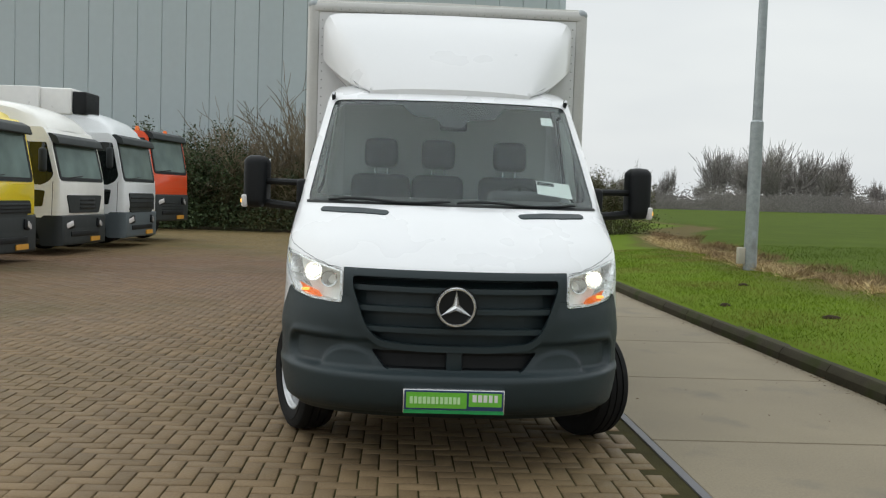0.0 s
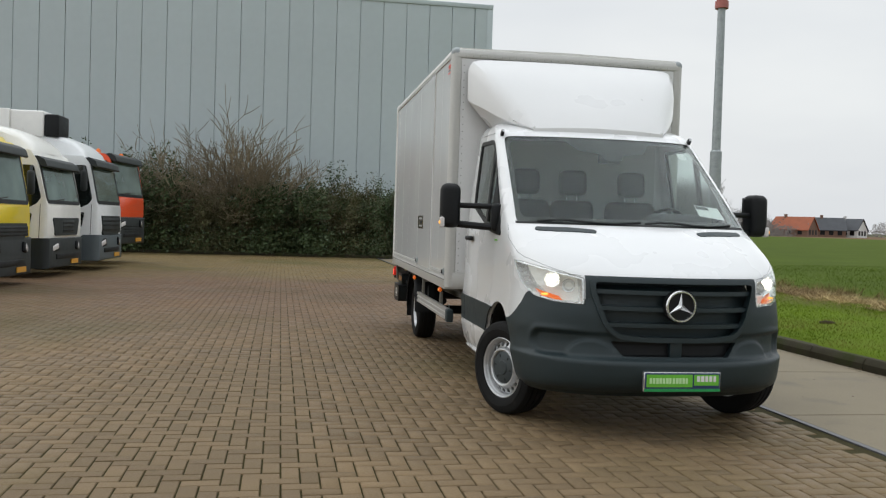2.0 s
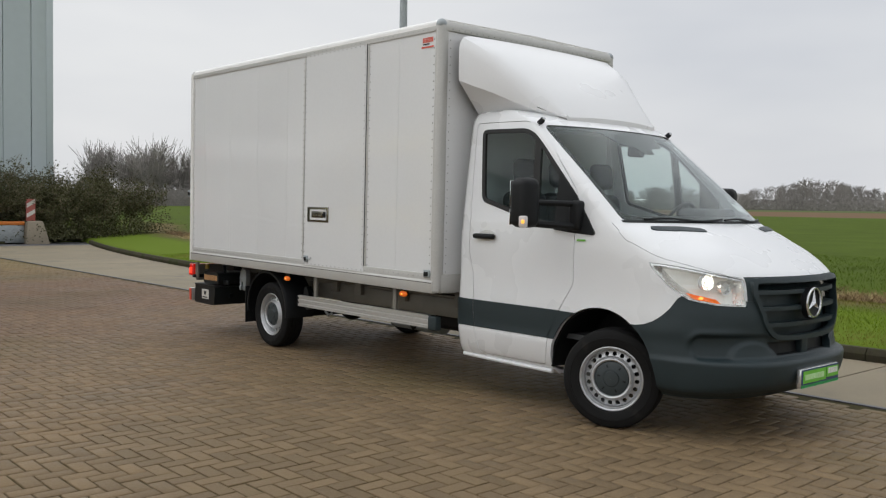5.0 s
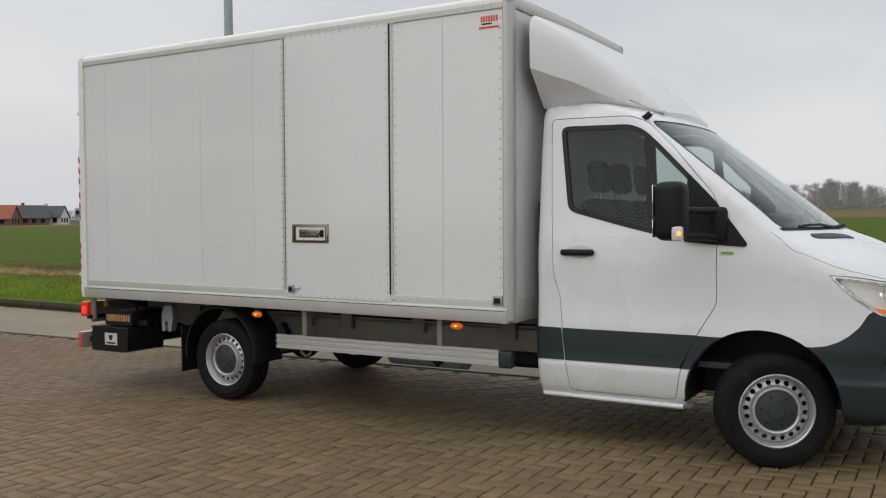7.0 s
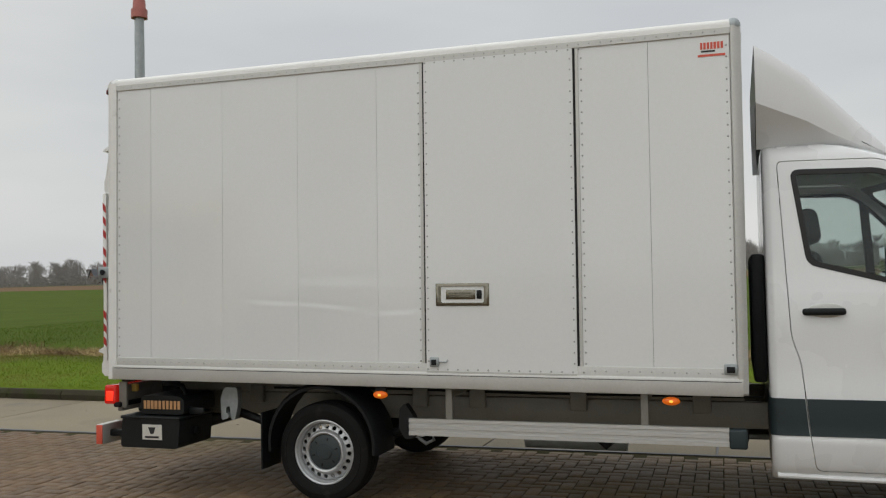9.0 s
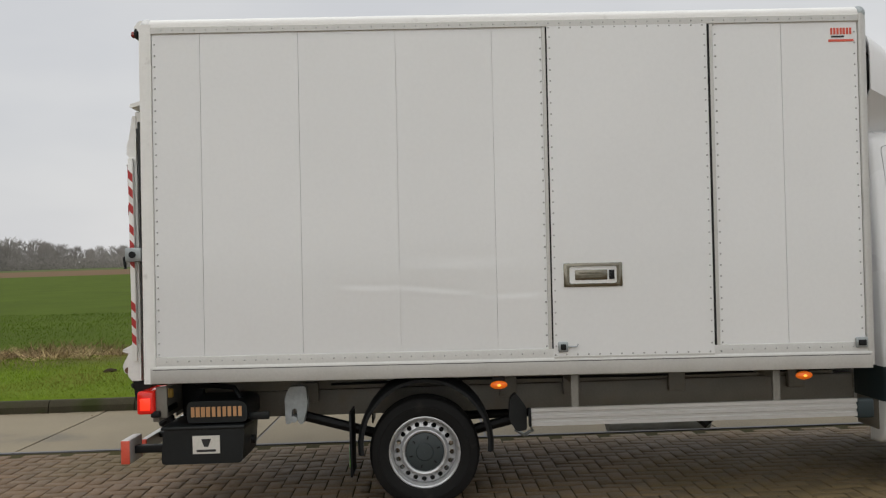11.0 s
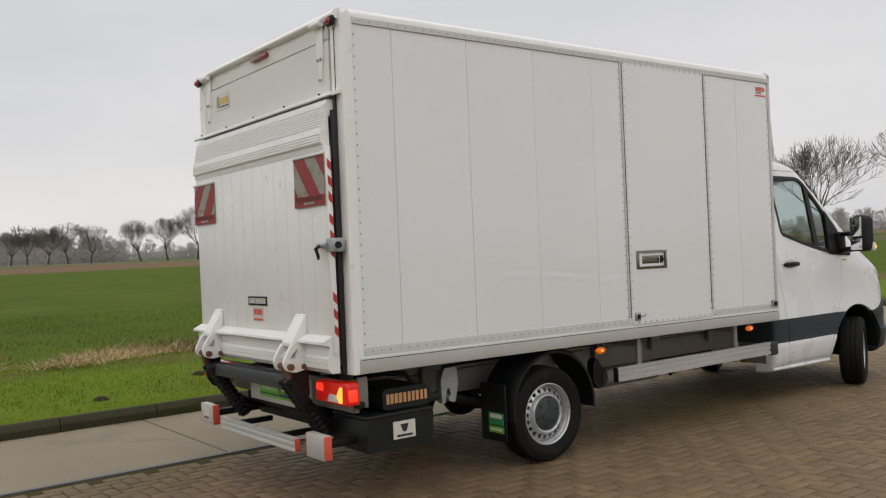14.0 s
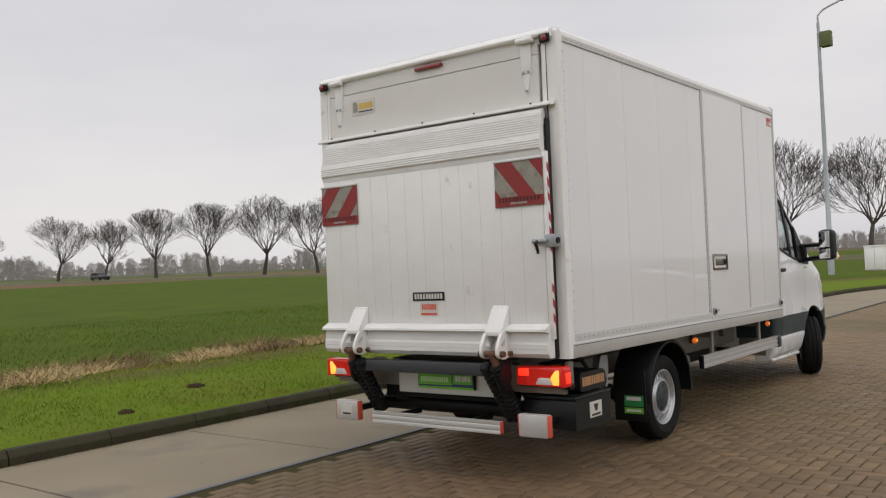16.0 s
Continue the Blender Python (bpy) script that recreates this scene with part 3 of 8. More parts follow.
blades("crop", 60000, lambda r, c: on_field(r, c, 5.4, 16, -10, 30, 0), 0.05, 0.007, M_CROP, "young winter crop in the field", 0.6, 3)



def build_litter():
    """Dead leaves and grit along the kerb's foot and scattered on the slabs."""
    rng = np.random.default_rng(31)
    n = 3600
    y = rng.uniform(-6, 26, n)
    d = np.abs(rng.normal(0, 0.07, n)) + 0.004
    far = rng.random(n) < 0.06
    d[far] = rng.uniform(0.1, 2.2, far.sum())
    x = np.array([kerb_x(v) for v in y]) - d
    a, w = rng.uniform(0, 6.28, n), rng.uniform(0.004, 0.018, n)
    u, v = np.stack([np.cos(a) * w, np.sin(a) * w, rng.uniform(-0.2, 0.2, n) * w], 1), np.stack([-np.sin(a) * w * 0.5, np.cos(a) * w * 0.5, rng.uniform(-0.2, 0.2, n) * w], 1)
    c = np.stack([x, y, 0.004 + rng.uniform(0, 0.006, n)], 1)
    q = np.stack([c - u, c - v, c + u, c + v], 1)
    tagged(new("leaf_litter", quads_mesh("leaf_litter", q.reshape(-1, 3), np.arange(n * 4).reshape(-1, 4), M_LITTER)), "dead leaves and grit along the kerb", "leaf litter", kind="stuff")


M_LITTER = material("dead_leaf_litter", (0.075, 0.050, 0.026), 0.9, spec=0.1, var=0.3, scale=3, island=0.5)
build_litter()


def build_molehills():
    rng = random.Random(9)
    m = material("dark_mole_earth", (0.045, 0.032, 0.02), 1.0, var=0.25, scale=12, bump=0.6, bscale=60, spec=0.1)
    for d, y in ((1.1, 5.6), (1.5, 10.9), (0.7, 12.4), (2.0, 15.0), (1.3, 7.6)):
        bm = ball_of(14, 8)
        for v in bm.verts:
            v.co += Vector((rng.uniform(-0.15, 0.15), rng.uniform(-0.15, 0.15), rng.uniform(-0.1, 0.1)))
        x = kerb_x(y) + d
        moved(bm, Matrix.Translation((x, y, field_z(x, y) - 0.01)) @ Matrix.Diagonal((rng.uniform(0.09, 0.15), rng.uniform(0.09, 0.17), 0.05, 1)))
        tagged(part("molehill", bm, m, smooth=60), "low dark molehill in the verge grass", "molehill", "molehills")


build_molehills()

# ---- warehouse ----


def build_warehouse():
    hall = thing("warehouse", (7.25, 42.5, 0), "large blue-grey warehouse clad in upright metal panels", "building")
    m_clad = material("blue_grey_cladding", (0.49, 0.555, 0.57), 0.45, metal=0.1, var=0.05, scale=0.15, grain=0.02, gscale=3, per_object=0.02, rvar=0.08)
    m_dark = material("cladding_joint", (0.44, 0.50, 0.515), 0.6, var=0.05)
    top = 12.35
    part("backing_wall", cuboid(-48, -0.06, 0.12, 0.5, 0, top - 0.05), m_dark, hall, smooth=0)
    part("wall", cuboid(-0.3, 0, 0.5, 60, 0, top), m_clad, hall, smooth=0)
    part("wall", cuboid(-48, -47.7, 0.5, 60, 0, top), m_clad, hall, smooth=0)
    part("roof", cuboid(-48.1, 0.05, 0.1, 60, top, top + 0.12, 0.02), m_dark, hall, smooth=0)
    width = 1.13
    pts = rounded([(0.008, 0.12), (0.008, 0.012), (0.05, 0.0), (width - 0.05, 0.0), (width - 0.008, 0.012), (width - 0.008, 0.12)], 0.015, 2)
    me = finish(prism(pts, "z", 0.3, top - 0.02), m_clad, 30, "cladding_panel")
    for k in range(42):
        ob = new("cladding_panel", me)
        ob.parent = hall
        ob.location = (-0.88 - (k + 1) * width, 0, 0)
    part("cladding_panel", prism(rounded([(-0.86, 0.12), (-0.86, 0.02), (-0.82, 0.0), (-0.26, 0.0), (-0.26, 0.12)], 0.015, 2), "z", 0.3, top - 0.02), m_clad, hall, smooth=30)
    part("corner_trim", prism([(-0.26, -0.02), (0.03, -0.02), (0.03, 0.3), (-0.26, 0.3)], "z", 0.2, top + 0.03, 0.01), m_clad, hall)
    part("roof_trim", cuboid(-48, 0.04, -0.04, 0.14, top - 0.06, top + 0.16, 0.015), m_clad, hall)
    part("plinth", cuboid(-48, 0.02, -0.02, 0.3, 0, 0.32, 0.01), M_BLOCK, hall)


build_warehouse()

# ---- trees ----


def limbs(seed, height, levels, spread, up, trunk_h, trunk_r, kids=(4, 3, 3, 3, 3), shrink=0.66, crook=0.16, crown=None, fine=0.014):
    """A bare tree as tapered limbs: vertices and quads."""
    rng = random.Random(seed)
    verts, quads = [], []

    def limb(p, d, length, r, level, sides):
        steps = 3 if level < 3 else 2
        ring = None
        pts = []
        for s in range(steps + 1):
            k = s / steps
            rr = r * (1 - 0.45 * k)
            side = d.cross(Vector((0.3, 0.2, 1)))
            if side.length < 1e-3:
                side = Vector((1, 0, 0))
            side.normalize()
            other = side.cross(d).normalized()
            base = len(verts)
            for q in range(sides):
                a = 2 * math.pi * q / sides
                verts.append(p + rr * (math.cos(a) * side + math.sin(a) * other))
            if ring is not None:
                for q in range(sides):
                    quads.append((ring + q, ring + (q + 1) % sides, base + (q + 1) % sides, base + q))
            ring = base
            pts.append((p.copy(), d.copy(), rr))
            bend = Vector((rng.gauss(0, crook), rng.gauss(0, crook), rng.gauss(0, crook * 0.6) + up * 0.1))
            d = (d + bend).normalized()
            p = p + d * (length / steps)
        if level >= levels:
            return
        n = kids[min(level, len(kids) - 1)]
        for c in range(n):
            at = pts[-1] if c == 0 or level == 0 else pts[rng.randint(max(1, steps - 2), steps)]
            turn = rng.uniform(0, 2 * math.pi) if level else 2 * math.pi * (c + rng.uniform(-0.25, 0.25)) / n
            tilt = spread * rng.uniform(0.55, 1.25) * (0.35 if c == 0 and level else 1)
            side = at[1].cross(Vector((math.cos(turn), math.sin(turn), 0.17))).normalized()
            nd = (Matrix.Rotation(tilt, 3, side) @ at[1])
            nd = (nd + Vector((0, 0, up * 0.25))).normalized()
            ln = length * shrink * rng.uniform(0.8, 1.2)
            if crown:
                cz, rx, rz = crown
                for tries in range(4):
                    e = at[0] + nd * ln
                    if (e.x ** 2 + e.y ** 2) / rx ** 2 + ((e.z - cz) / rz) ** 2 < rng.uniform(0.85, 1.1):
                        break
                    ln *= 0.65
            limb(at[0], nd, ln, max(at[2] * rng.uniform(0.52, 0.72), fine), level + 1, 6 if level == 0 else 4 if level < 3 else 3)

    limb(Vector((0, 0, 0)), Vector((0, 0, 1)), trunk_h, trunk_r, 0, 8)
    v = np.array([tuple(p) for p in verts])
    k = height / v[:, 2].max()
    v *= k
    return v, quads


def tree_mesh(name, material_, **settings):
    v, q = limbs(**settings)
    made = []
    for nm, quads in (("trunk", q[:24]), (name, q[24:])):
        used, index = np.unique(np.array(quads), return_inverse=True)
        me = bpy.data.meshes.new(nm)
        me.from_pydata(v[used].tolist(), [], index.reshape(-1, 4).tolist())
        me.update()
        me.materials.append(material_)
        me.shade_smooth()
        made.append(me)
    return made


ROADTREES = [tree_mesh("crown", M_BARK, seed=s, height=13.8, levels=7, spread=0.64, up=0.40, trunk_h=4.0, trunk_r=0.36, kids=(7, 3, 3, 3, 3, 2, 1), shrink=0.78, crook=0.09, crown=(8.4, 6.4, 5.5), fine=0.022) for s in (3, 8, 21, 34)]


def plant_road_trees():
    xs = [19.3, 28.4, 39.8, 51.8, 64.0, 99.3, 111.0, 123.8, 138.2, 152.9, 167.9, 198.4, 214.9, 232.3, 249.9, 287.8, 308.8, 329.2, 351.8, 372.4, 454.5, 489.0]
    for k, x in enumerate(xs):
        y = -90 + 0.09 * x
        sc = random.uniform(0.9, 1.08)
        place = Matrix.LocRotScale((x, y, field_z(x, y) - 0.1), Euler((0, 0, random.uniform(0, 6.28))), (sc * 1.1, sc * 1.1, sc))
        tree = thing("roadside_tree", place, "bare rounded roadside tree in winter, beside the field road", "tree", "trees along the far road")
        for nm, me in zip(("trunk", "crown"), ROADTREES[(k * 3 + k // 4) % 4]):
            new(nm, me).parent = tree


plant_road_trees()


def far_road():
    """The low bank with the road under the tree row."""
    verts, faces = [], []
    xs = [8 + 12 * k for k in range(45)]
    rows = [(-76, -0.1), (-79, 0.35), (-80, 0.45), (-86, 0.45), (-88, 0.3), (-91, -0.1)]
    for x in xs:
        for y, z in rows:
            yy = y - 6 + 0.09 * x
            verts.append((x, yy, field_z(x, yy) + z))
    n = len(rows)
    for j in range(len(xs) - 1):
        for i in range(n - 1):
            faces.append((j * n + i, j * n + i + 1, (j + 1) * n + i + 1, (j + 1) * n + i))
    m = material("rough_bank_grass", (0.090, 0.088, 0.035), 0.95, var=0.2, scale=0.2, grain=0.1, gscale=2)
    tagged(new("bank", mesh_of("bank", verts, faces, m, 1)), "rough grass bank under the far road", "bank", kind="structure")


far_road()


def wood_templates(levels, kids, fine):
    out = []
    for seed, spread, up, crown in ((41, 0.46, 0.70, (10.0, 4.6, 10.0)), (52, 0.55, 0.55, (10.0, 5.4, 9.8)), (63, 0.36, 0.9, (10.5, 3.2, 10.2))):
        v, q = limbs(seed=seed, height=20, levels=levels, spread=spread, up=up, trunk_h=3.0, trunk_r=0.24, kids=kids, shrink=0.86, crook=0.13, crown=crown, fine=fine)
        out.append((v, np.array(q)))
    return out


WOOD_TREES = wood_templates(4, (6, 5, 4, 3), 0.042)


def far_woods(name, rows, dist, seed, label, brush, templates):
    """A belt of distant bare trees standing in brush; rows of azimuths, height and count."""
    rng = np.random.default_rng(seed)
    vs, qs, at = [], [], 0
    for az0, az1, height, count in rows:
        for k in range(count):
            az = radians(rng.uniform(az0, az1))
            d = dist * rng.uniform(0.96, 1.10)
            x, y = d * math.sin(az), 6 + d * math.cos(az)
            v, q = templates[rng.integers(0, 3)]
            a, sc = rng.uniform(0, 6.28), height / 20 * rng.uniform(0.58, 1.06)
            wide = sc * rng.uniform(0.85, 1.15)
            c, sn = math.cos(a) * wide, math.sin(a) * wide
            vs.append(np.stack([x + v[:, 0] * c - v[:, 1] * sn, y + v[:, 0] * sn + v[:, 1] * c, field_z(x, y) - 0.2 + v[:, 2] * sc], 1))
            qs.append(q + at)
            at += len(v)
    # brush round the feet
    for az0, az1, height, count in brush:
        n = count * 85
        which = rng.integers(0, count, n)
        loose = rng.random(n) < 0.55
        az = np.radians(np.where(loose, rng.uniform(az0, az1, n), rng.uniform(az0, az1, count)[which]))
        d = (dist * rng.uniform(0.95, 1.02, count))[which]
        size = np.where(loose, height * 0.55, (height * rng.uniform(0.5, 1.0, count))[which])
        side = np.stack([np.cos(az), -np.sin(az), 0 * az], 1)
        x, y = d * np.sin(az), 6 + d * np.cos(az)
        z = np.array([field_z(q0, q1) for q0, q1 in zip(x, y)])
        c = np.stack([x, y, z], 1) + side * (rng.normal(0, 0.55, n) * size)[:, None]
        c[:, 2] += rng.uniform(0, 1, n) ** 1.3 * size - 0.1
        t = rng.uniform(0, 6.28, n)
        k = rng.uniform(0.12, 0.5, n)[:, None]
        e1 = side * np.cos(t)[:, None] + np.array([0, 0, 1]) * np.sin(t)[:, None]
        e2 = -side * np.sin(t)[:, None] + np.array([0, 0, 1]) * np.cos(t)[:, None]
        vs.append(np.stack([c - e1 * k, c - e2 * k * 0.4, c + e1 * k, c + e2 * k * 0.4], 1).reshape(-1, 3))
        qs.append(np.arange(n * 4).reshape(-1, 4) + at)
        at += n * 4
    tagged(new(name, quads_mesh(name, np.concatenate(vs), np.concatenate(qs), M_HAZEWOOD)), label, "woods", kind="stuff")


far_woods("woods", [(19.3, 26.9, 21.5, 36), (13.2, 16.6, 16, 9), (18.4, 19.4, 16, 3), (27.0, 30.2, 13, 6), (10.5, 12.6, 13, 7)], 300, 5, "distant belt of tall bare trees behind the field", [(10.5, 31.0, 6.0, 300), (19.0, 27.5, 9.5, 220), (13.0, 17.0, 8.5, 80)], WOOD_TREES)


def far_belt(name, rows, seed, label):
    """A far belt of bare trees side by side: trunks and crowns of many short upright twigs."""
    rng = np.random.default_rng(seed)
    vs = []
    for az0, az1, dist, height, count in rows:
        per = 150
        n = count * per
        which = np.repeat(np.arange(count), per)
        az = np.radians(rng.uniform(az0, az1, count))
        d = dist * rng.uniform(0.96, 1.08, count)
        x, y = d * np.sin(az), 6 + d * np.cos(az)
        z = np.array([field_z(q0, q1) for q0, q1 in zip(x, y)])
        h = height * rng.uniform(0.55, 1.0, count) * (0.85 + 0.15 * np.sin(az * 40 + seed))
        side = np.stack([np.cos(az), -np.sin(az), 0 * az], 1)
        # trunks
        foot, up = np.stack([x, y, z - 0.3], 1), np.array([0, 0, 1.0])
        w = side * (h * 0.009)[:, None]
        vs.append(np.stack([foot - w, foot + w, foot + w * 0.4 + up * (h * 0.9)[:, None], foot - w * 0.4 + up * (h * 0.9)[:, None]], 1))
        # twigs fanning out from the trunk
        u = rng.uniform(-1, 1, n)
        v = rng.uniform(0, 1, n) ** 0.8
        wide = 0.24 * h[which] * np.sqrt(np.clip(1 - (1.9 * v - 1.0) ** 2, 0.05, 1))
        c = foot[which] + side[which] * (u * wide)[:, None] + up * ((0.10 + 0.86 * v) * h[which])[:, None]
        t = u * 0.9 + rng.normal(0, 0.3, n)
        ln = (h[which] * rng.uniform(0.04, 0.11, n))[:, None]
        e1 = side[which] * np.sin(t)[:, None] + up * np.cos(t)[:, None]
        e2 = side[which] * np.cos(t)[:, None] - up * np.sin(t)[:, None]
        k = ln * rng.uniform(0.05, 0.14, n)[:, None]
        vs.append(np.stack([c - e1 * ln - e2 * k, c - e1 * ln + e2 * k, c + e1 * ln + e2 * k * 0.3, c + e1 * ln - e2 * k * 0.3], 1))
        # low scrub between the feet
        m = int(count * 45)
        a2 = np.radians(rng.uniform(az0, az1, m))
        d2 = dist * rng.uniform(0.95, 1.0, m)
        x2, y2 = d2 * np.sin(a2), 6 + d2 * np.cos(a2)
        z2 = np.array([field_z(q0, q1) for q0, q1 in zip(x2, y2)])
        s2 = np.stack([np.cos(a2), -np.sin(a2), 0 * a2], 1)
        c2 = np.stack([x2, y2, z2 + rng.uniform(0, 1, m) ** 1.4 * height * 0.33 - 0.2], 1)
        t2 = rng.uniform(0, 6.28, m)
        k2 = (height * rng.uniform(0.02, 0.05, m))[:, None]
        f1 = s2 * np.cos(t2)[:, None] + up * np.sin(t2)[:, None]
        f2 = -s2 * np.sin(t2)[:, None] + up * np.cos(t2)[:, None]
        vs.append(np.stack([c2 - f1 * k2, c2 - f2 * k2 * 0.5, c2 + f1 * k2, c2 + f2 * k2 * 0.5], 1))
    v = np.concatenate(vs).reshape(-1, 3)
    tagged(new(name, quads_mesh(name, v, np.arange(len(v)).reshape(-1, 4), M_HAZEWOOD)), label, "woods", kind="stuff")


far_belt("woods", [(2, 10, 230, 15, 26), (30, 38, 400, 9, 30), (38, 60, 430, 13, 190)], 6, "low distant belt of bare trees and shrubs")
far_belt("woods", [(60, 76, 520, 18, 140), (76, 92, 540, 18, 140), (92, 106, 470, 21, 110)], 7, "distant row of bare trees on the horizon")
far_belt("woods", [(106, 178, 720, 19, 520)], 9, "far row of bare poplars on the horizon")

# ---- houses far across the field ----


def house(x, y, w, d, eaves, ridge, roof, wall, label, turn=0):
    h = thing("house", pose(x, y, field_z(x, y) - 0.2, 0, 0, turn), label, "house", "houses across the field")
    part("wall", prism([(-w / 2, 0), (w / 2, 0), (w / 2, eaves), (0, ridge - 0.15), (-w / 2, eaves)], "y", -d / 2, d / 2), wall, h, smooth=0)
    for s in (-1, 1):
        part("roof", prism([(0, ridge), (0, ridge - 0.25), (s * (w / 2 + 0.4), eaves - 0.45), (s * (w / 2 + 0.4), eaves - 0.2)], "y", -d / 2 - 0.4, d / 2 + 0.4), roof, h, smooth=0)
    part("chimney", cuboid(-0.4, 0.4, -0.4 + d / 4, 0.4 + d / 4, ridge - 0.6, ridge + 0.8, 0.03), wall, h, smooth=0)
    for k in (-1, 0, 1):
        part("window", cuboid(-w / 2 - 0.04, -w / 2 + 0.1, k * d / 3.4 - 0.7, k * d / 3.4 + 0.7, 0.9, 2.4), M_BLACK, h, smooth=0)
        part("window", cuboid(k * w / 3.6 - 0.6, k * w / 3.6 + 0.6, -d / 2 - 0.04, -d / 2 + 0.1, 0.9, 2.4), M_BLACK, h, smooth=0)


M_ROOFRED = material("orange_roof_tiles", (0.32, 0.10, 0.05), 0.8, var=0.15, scale=0.8)
M_ROOFGREY = material("dark_grey_roof_tiles", (0.07, 0.075, 0.085), 0.7, var=0.15, scale=0.8)
M_HOUSEBRICK = material("brown_house_brick", (0.20, 0.12, 0.085), 0.85, var=0.12, scale=0.6)
M_HOUSEWHITE = material("white_house_render", (0.72, 0.72, 0.70), 0.8, var=0.05)


def at_az(az, dist):
    return dist * math.sin(radians(az)), 6 + dist * math.cos(radians(az))


house(*at_az(31.4, 300), 8, 12, 2.6, 6.6, M_ROOFRED, M_HOUSEBRICK, "far brick house with an orange tiled roof", 35)
house(*at_az(33.3, 310), 8, 9, 2.7, 6.6, M_ROOFGREY, M_HOUSEBRICK, "far brick house with a dark grey roof", 70)
house(*at_az(34.5, 315), 7, 8, 2.8, 6.4, M_ROOFGREY, M_HOUSEWHITE, "far white house with a dark grey roof", 30)
house(*at_az(50.0, 430), 9, 12, 3.0, 7.5, M_ROOFGREY, M_HOUSEBRICK, "far house with a dark roof among trees", 60)
house(*at_az(53.6, 440), 16, 10, 3.4, 5.2, M_HOUSEWHITE, M_HOUSEWHITE, "far low white building among trees", 40)
house(*at_az(55.2, 440), 20, 10, 3.0, 4.6, M_HOUSEWHITE, M_HOUSEWHITE, "far low white building with a flat roof", 40)
house(*at_az(78.5, 470), 18, 12, 2.6, 4.5, M_ROOFRED, M_HOUSEBRICK, "far low barn with an orange roof", 80)

# ---- hedge in front of the warehouse ----


def bush_mesh(seed, height, spread, material_):
    rng = random.Random(seed)
    verts, quads = [], []
    for k in range(20):
        a = rng.uniform(0, 6.28)
        d = Vector((math.cos(a) * rng.uniform(0.05, spread), math.sin(a) * rng.uniform(0.05, spread), 1)).normalized()
        stack = [(Vector((math.cos(a) * 0.25, math.sin(a) * 0.25, 0)), d, height * rng.uniform(0.4, 0.62), 0.02, 0)]
        while stack:
            p, d, ln, r, lev = stack.pop()
            e = p + d * ln
            s = d.cross(Vector((0.2, 0.9, 0.3))).normalized()
            o = s.cross(d)
            b = len(verts)
            for c, rr in ((p, r), (e, r * 0.55)):
                verts += [c + rr * s, c - rr * 0.5 * s + rr * 0.86 * o, c - rr * 0.5 * s - rr * 0.86 * o]
            quads += [(b, b + 1, b + 4, b + 3), (b + 1, b + 2, b + 5, b + 4), (b + 2, b, b + 3, b + 5)]
            if lev < 4:
                for c in range(3 if lev < 3 else 2):
                    nd = (d + Vector((rng.gauss(0, 0.45), rng.gauss(0, 0.45), rng.gauss(0.12, 0.3)))).normalized()
                    stack.append((p + (e - p) * rng.uniform(0.5, 1), nd, ln * rng.uniform(0.42, 0.68), max(r * 0.55, 0.005), lev + 1))
    me = bpy.data.meshes.new("bare_crown")
    me.from_pydata([tuple(p) for p in verts], [], quads)
    me.update()
    me.materials.append(material_)
    return me, verts


def leaf_mesh(seed, verts, count, size, material_, low=0.0):
    rng = np.random.default_rng(seed)
    pts = np.array([tuple(v) for v in verts])
    pts = pts[pts[:, 2] > low]
    c = pts[rng.integers(0, len(pts), count)] + rng.normal(0, 0.12, (count, 3))
    low_ = rng.random(count) < 0.3
    c[low_, 2] = np.abs(c[low_, 2]) * rng.uniform(0.02, 0.5, low_.sum())
    c[low_, :2] *= rng.uniform(0.9, 1.6, (low_.sum(), 1))
    a, b = rng.normal(0, 1, (count, 3)), rng.normal(0, 1, (count, 3))
    a /= np.linalg.norm(a, axis=1)[:, None]
    b -= a * (a * b).sum(1)[:, None]
    b /= np.linalg.norm(b, axis=1)[:, None]
    s = size * rng.uniform(0.6, 1.3, (count, 1))
    v = np.stack([c - a * s, c - b * s * 0.45, c + a * s, c + b * s * 0.45], 1)
    return quads_mesh("foliage", v.reshape(-1, 3), np.arange(count * 4).reshape(-1, 4), material_)


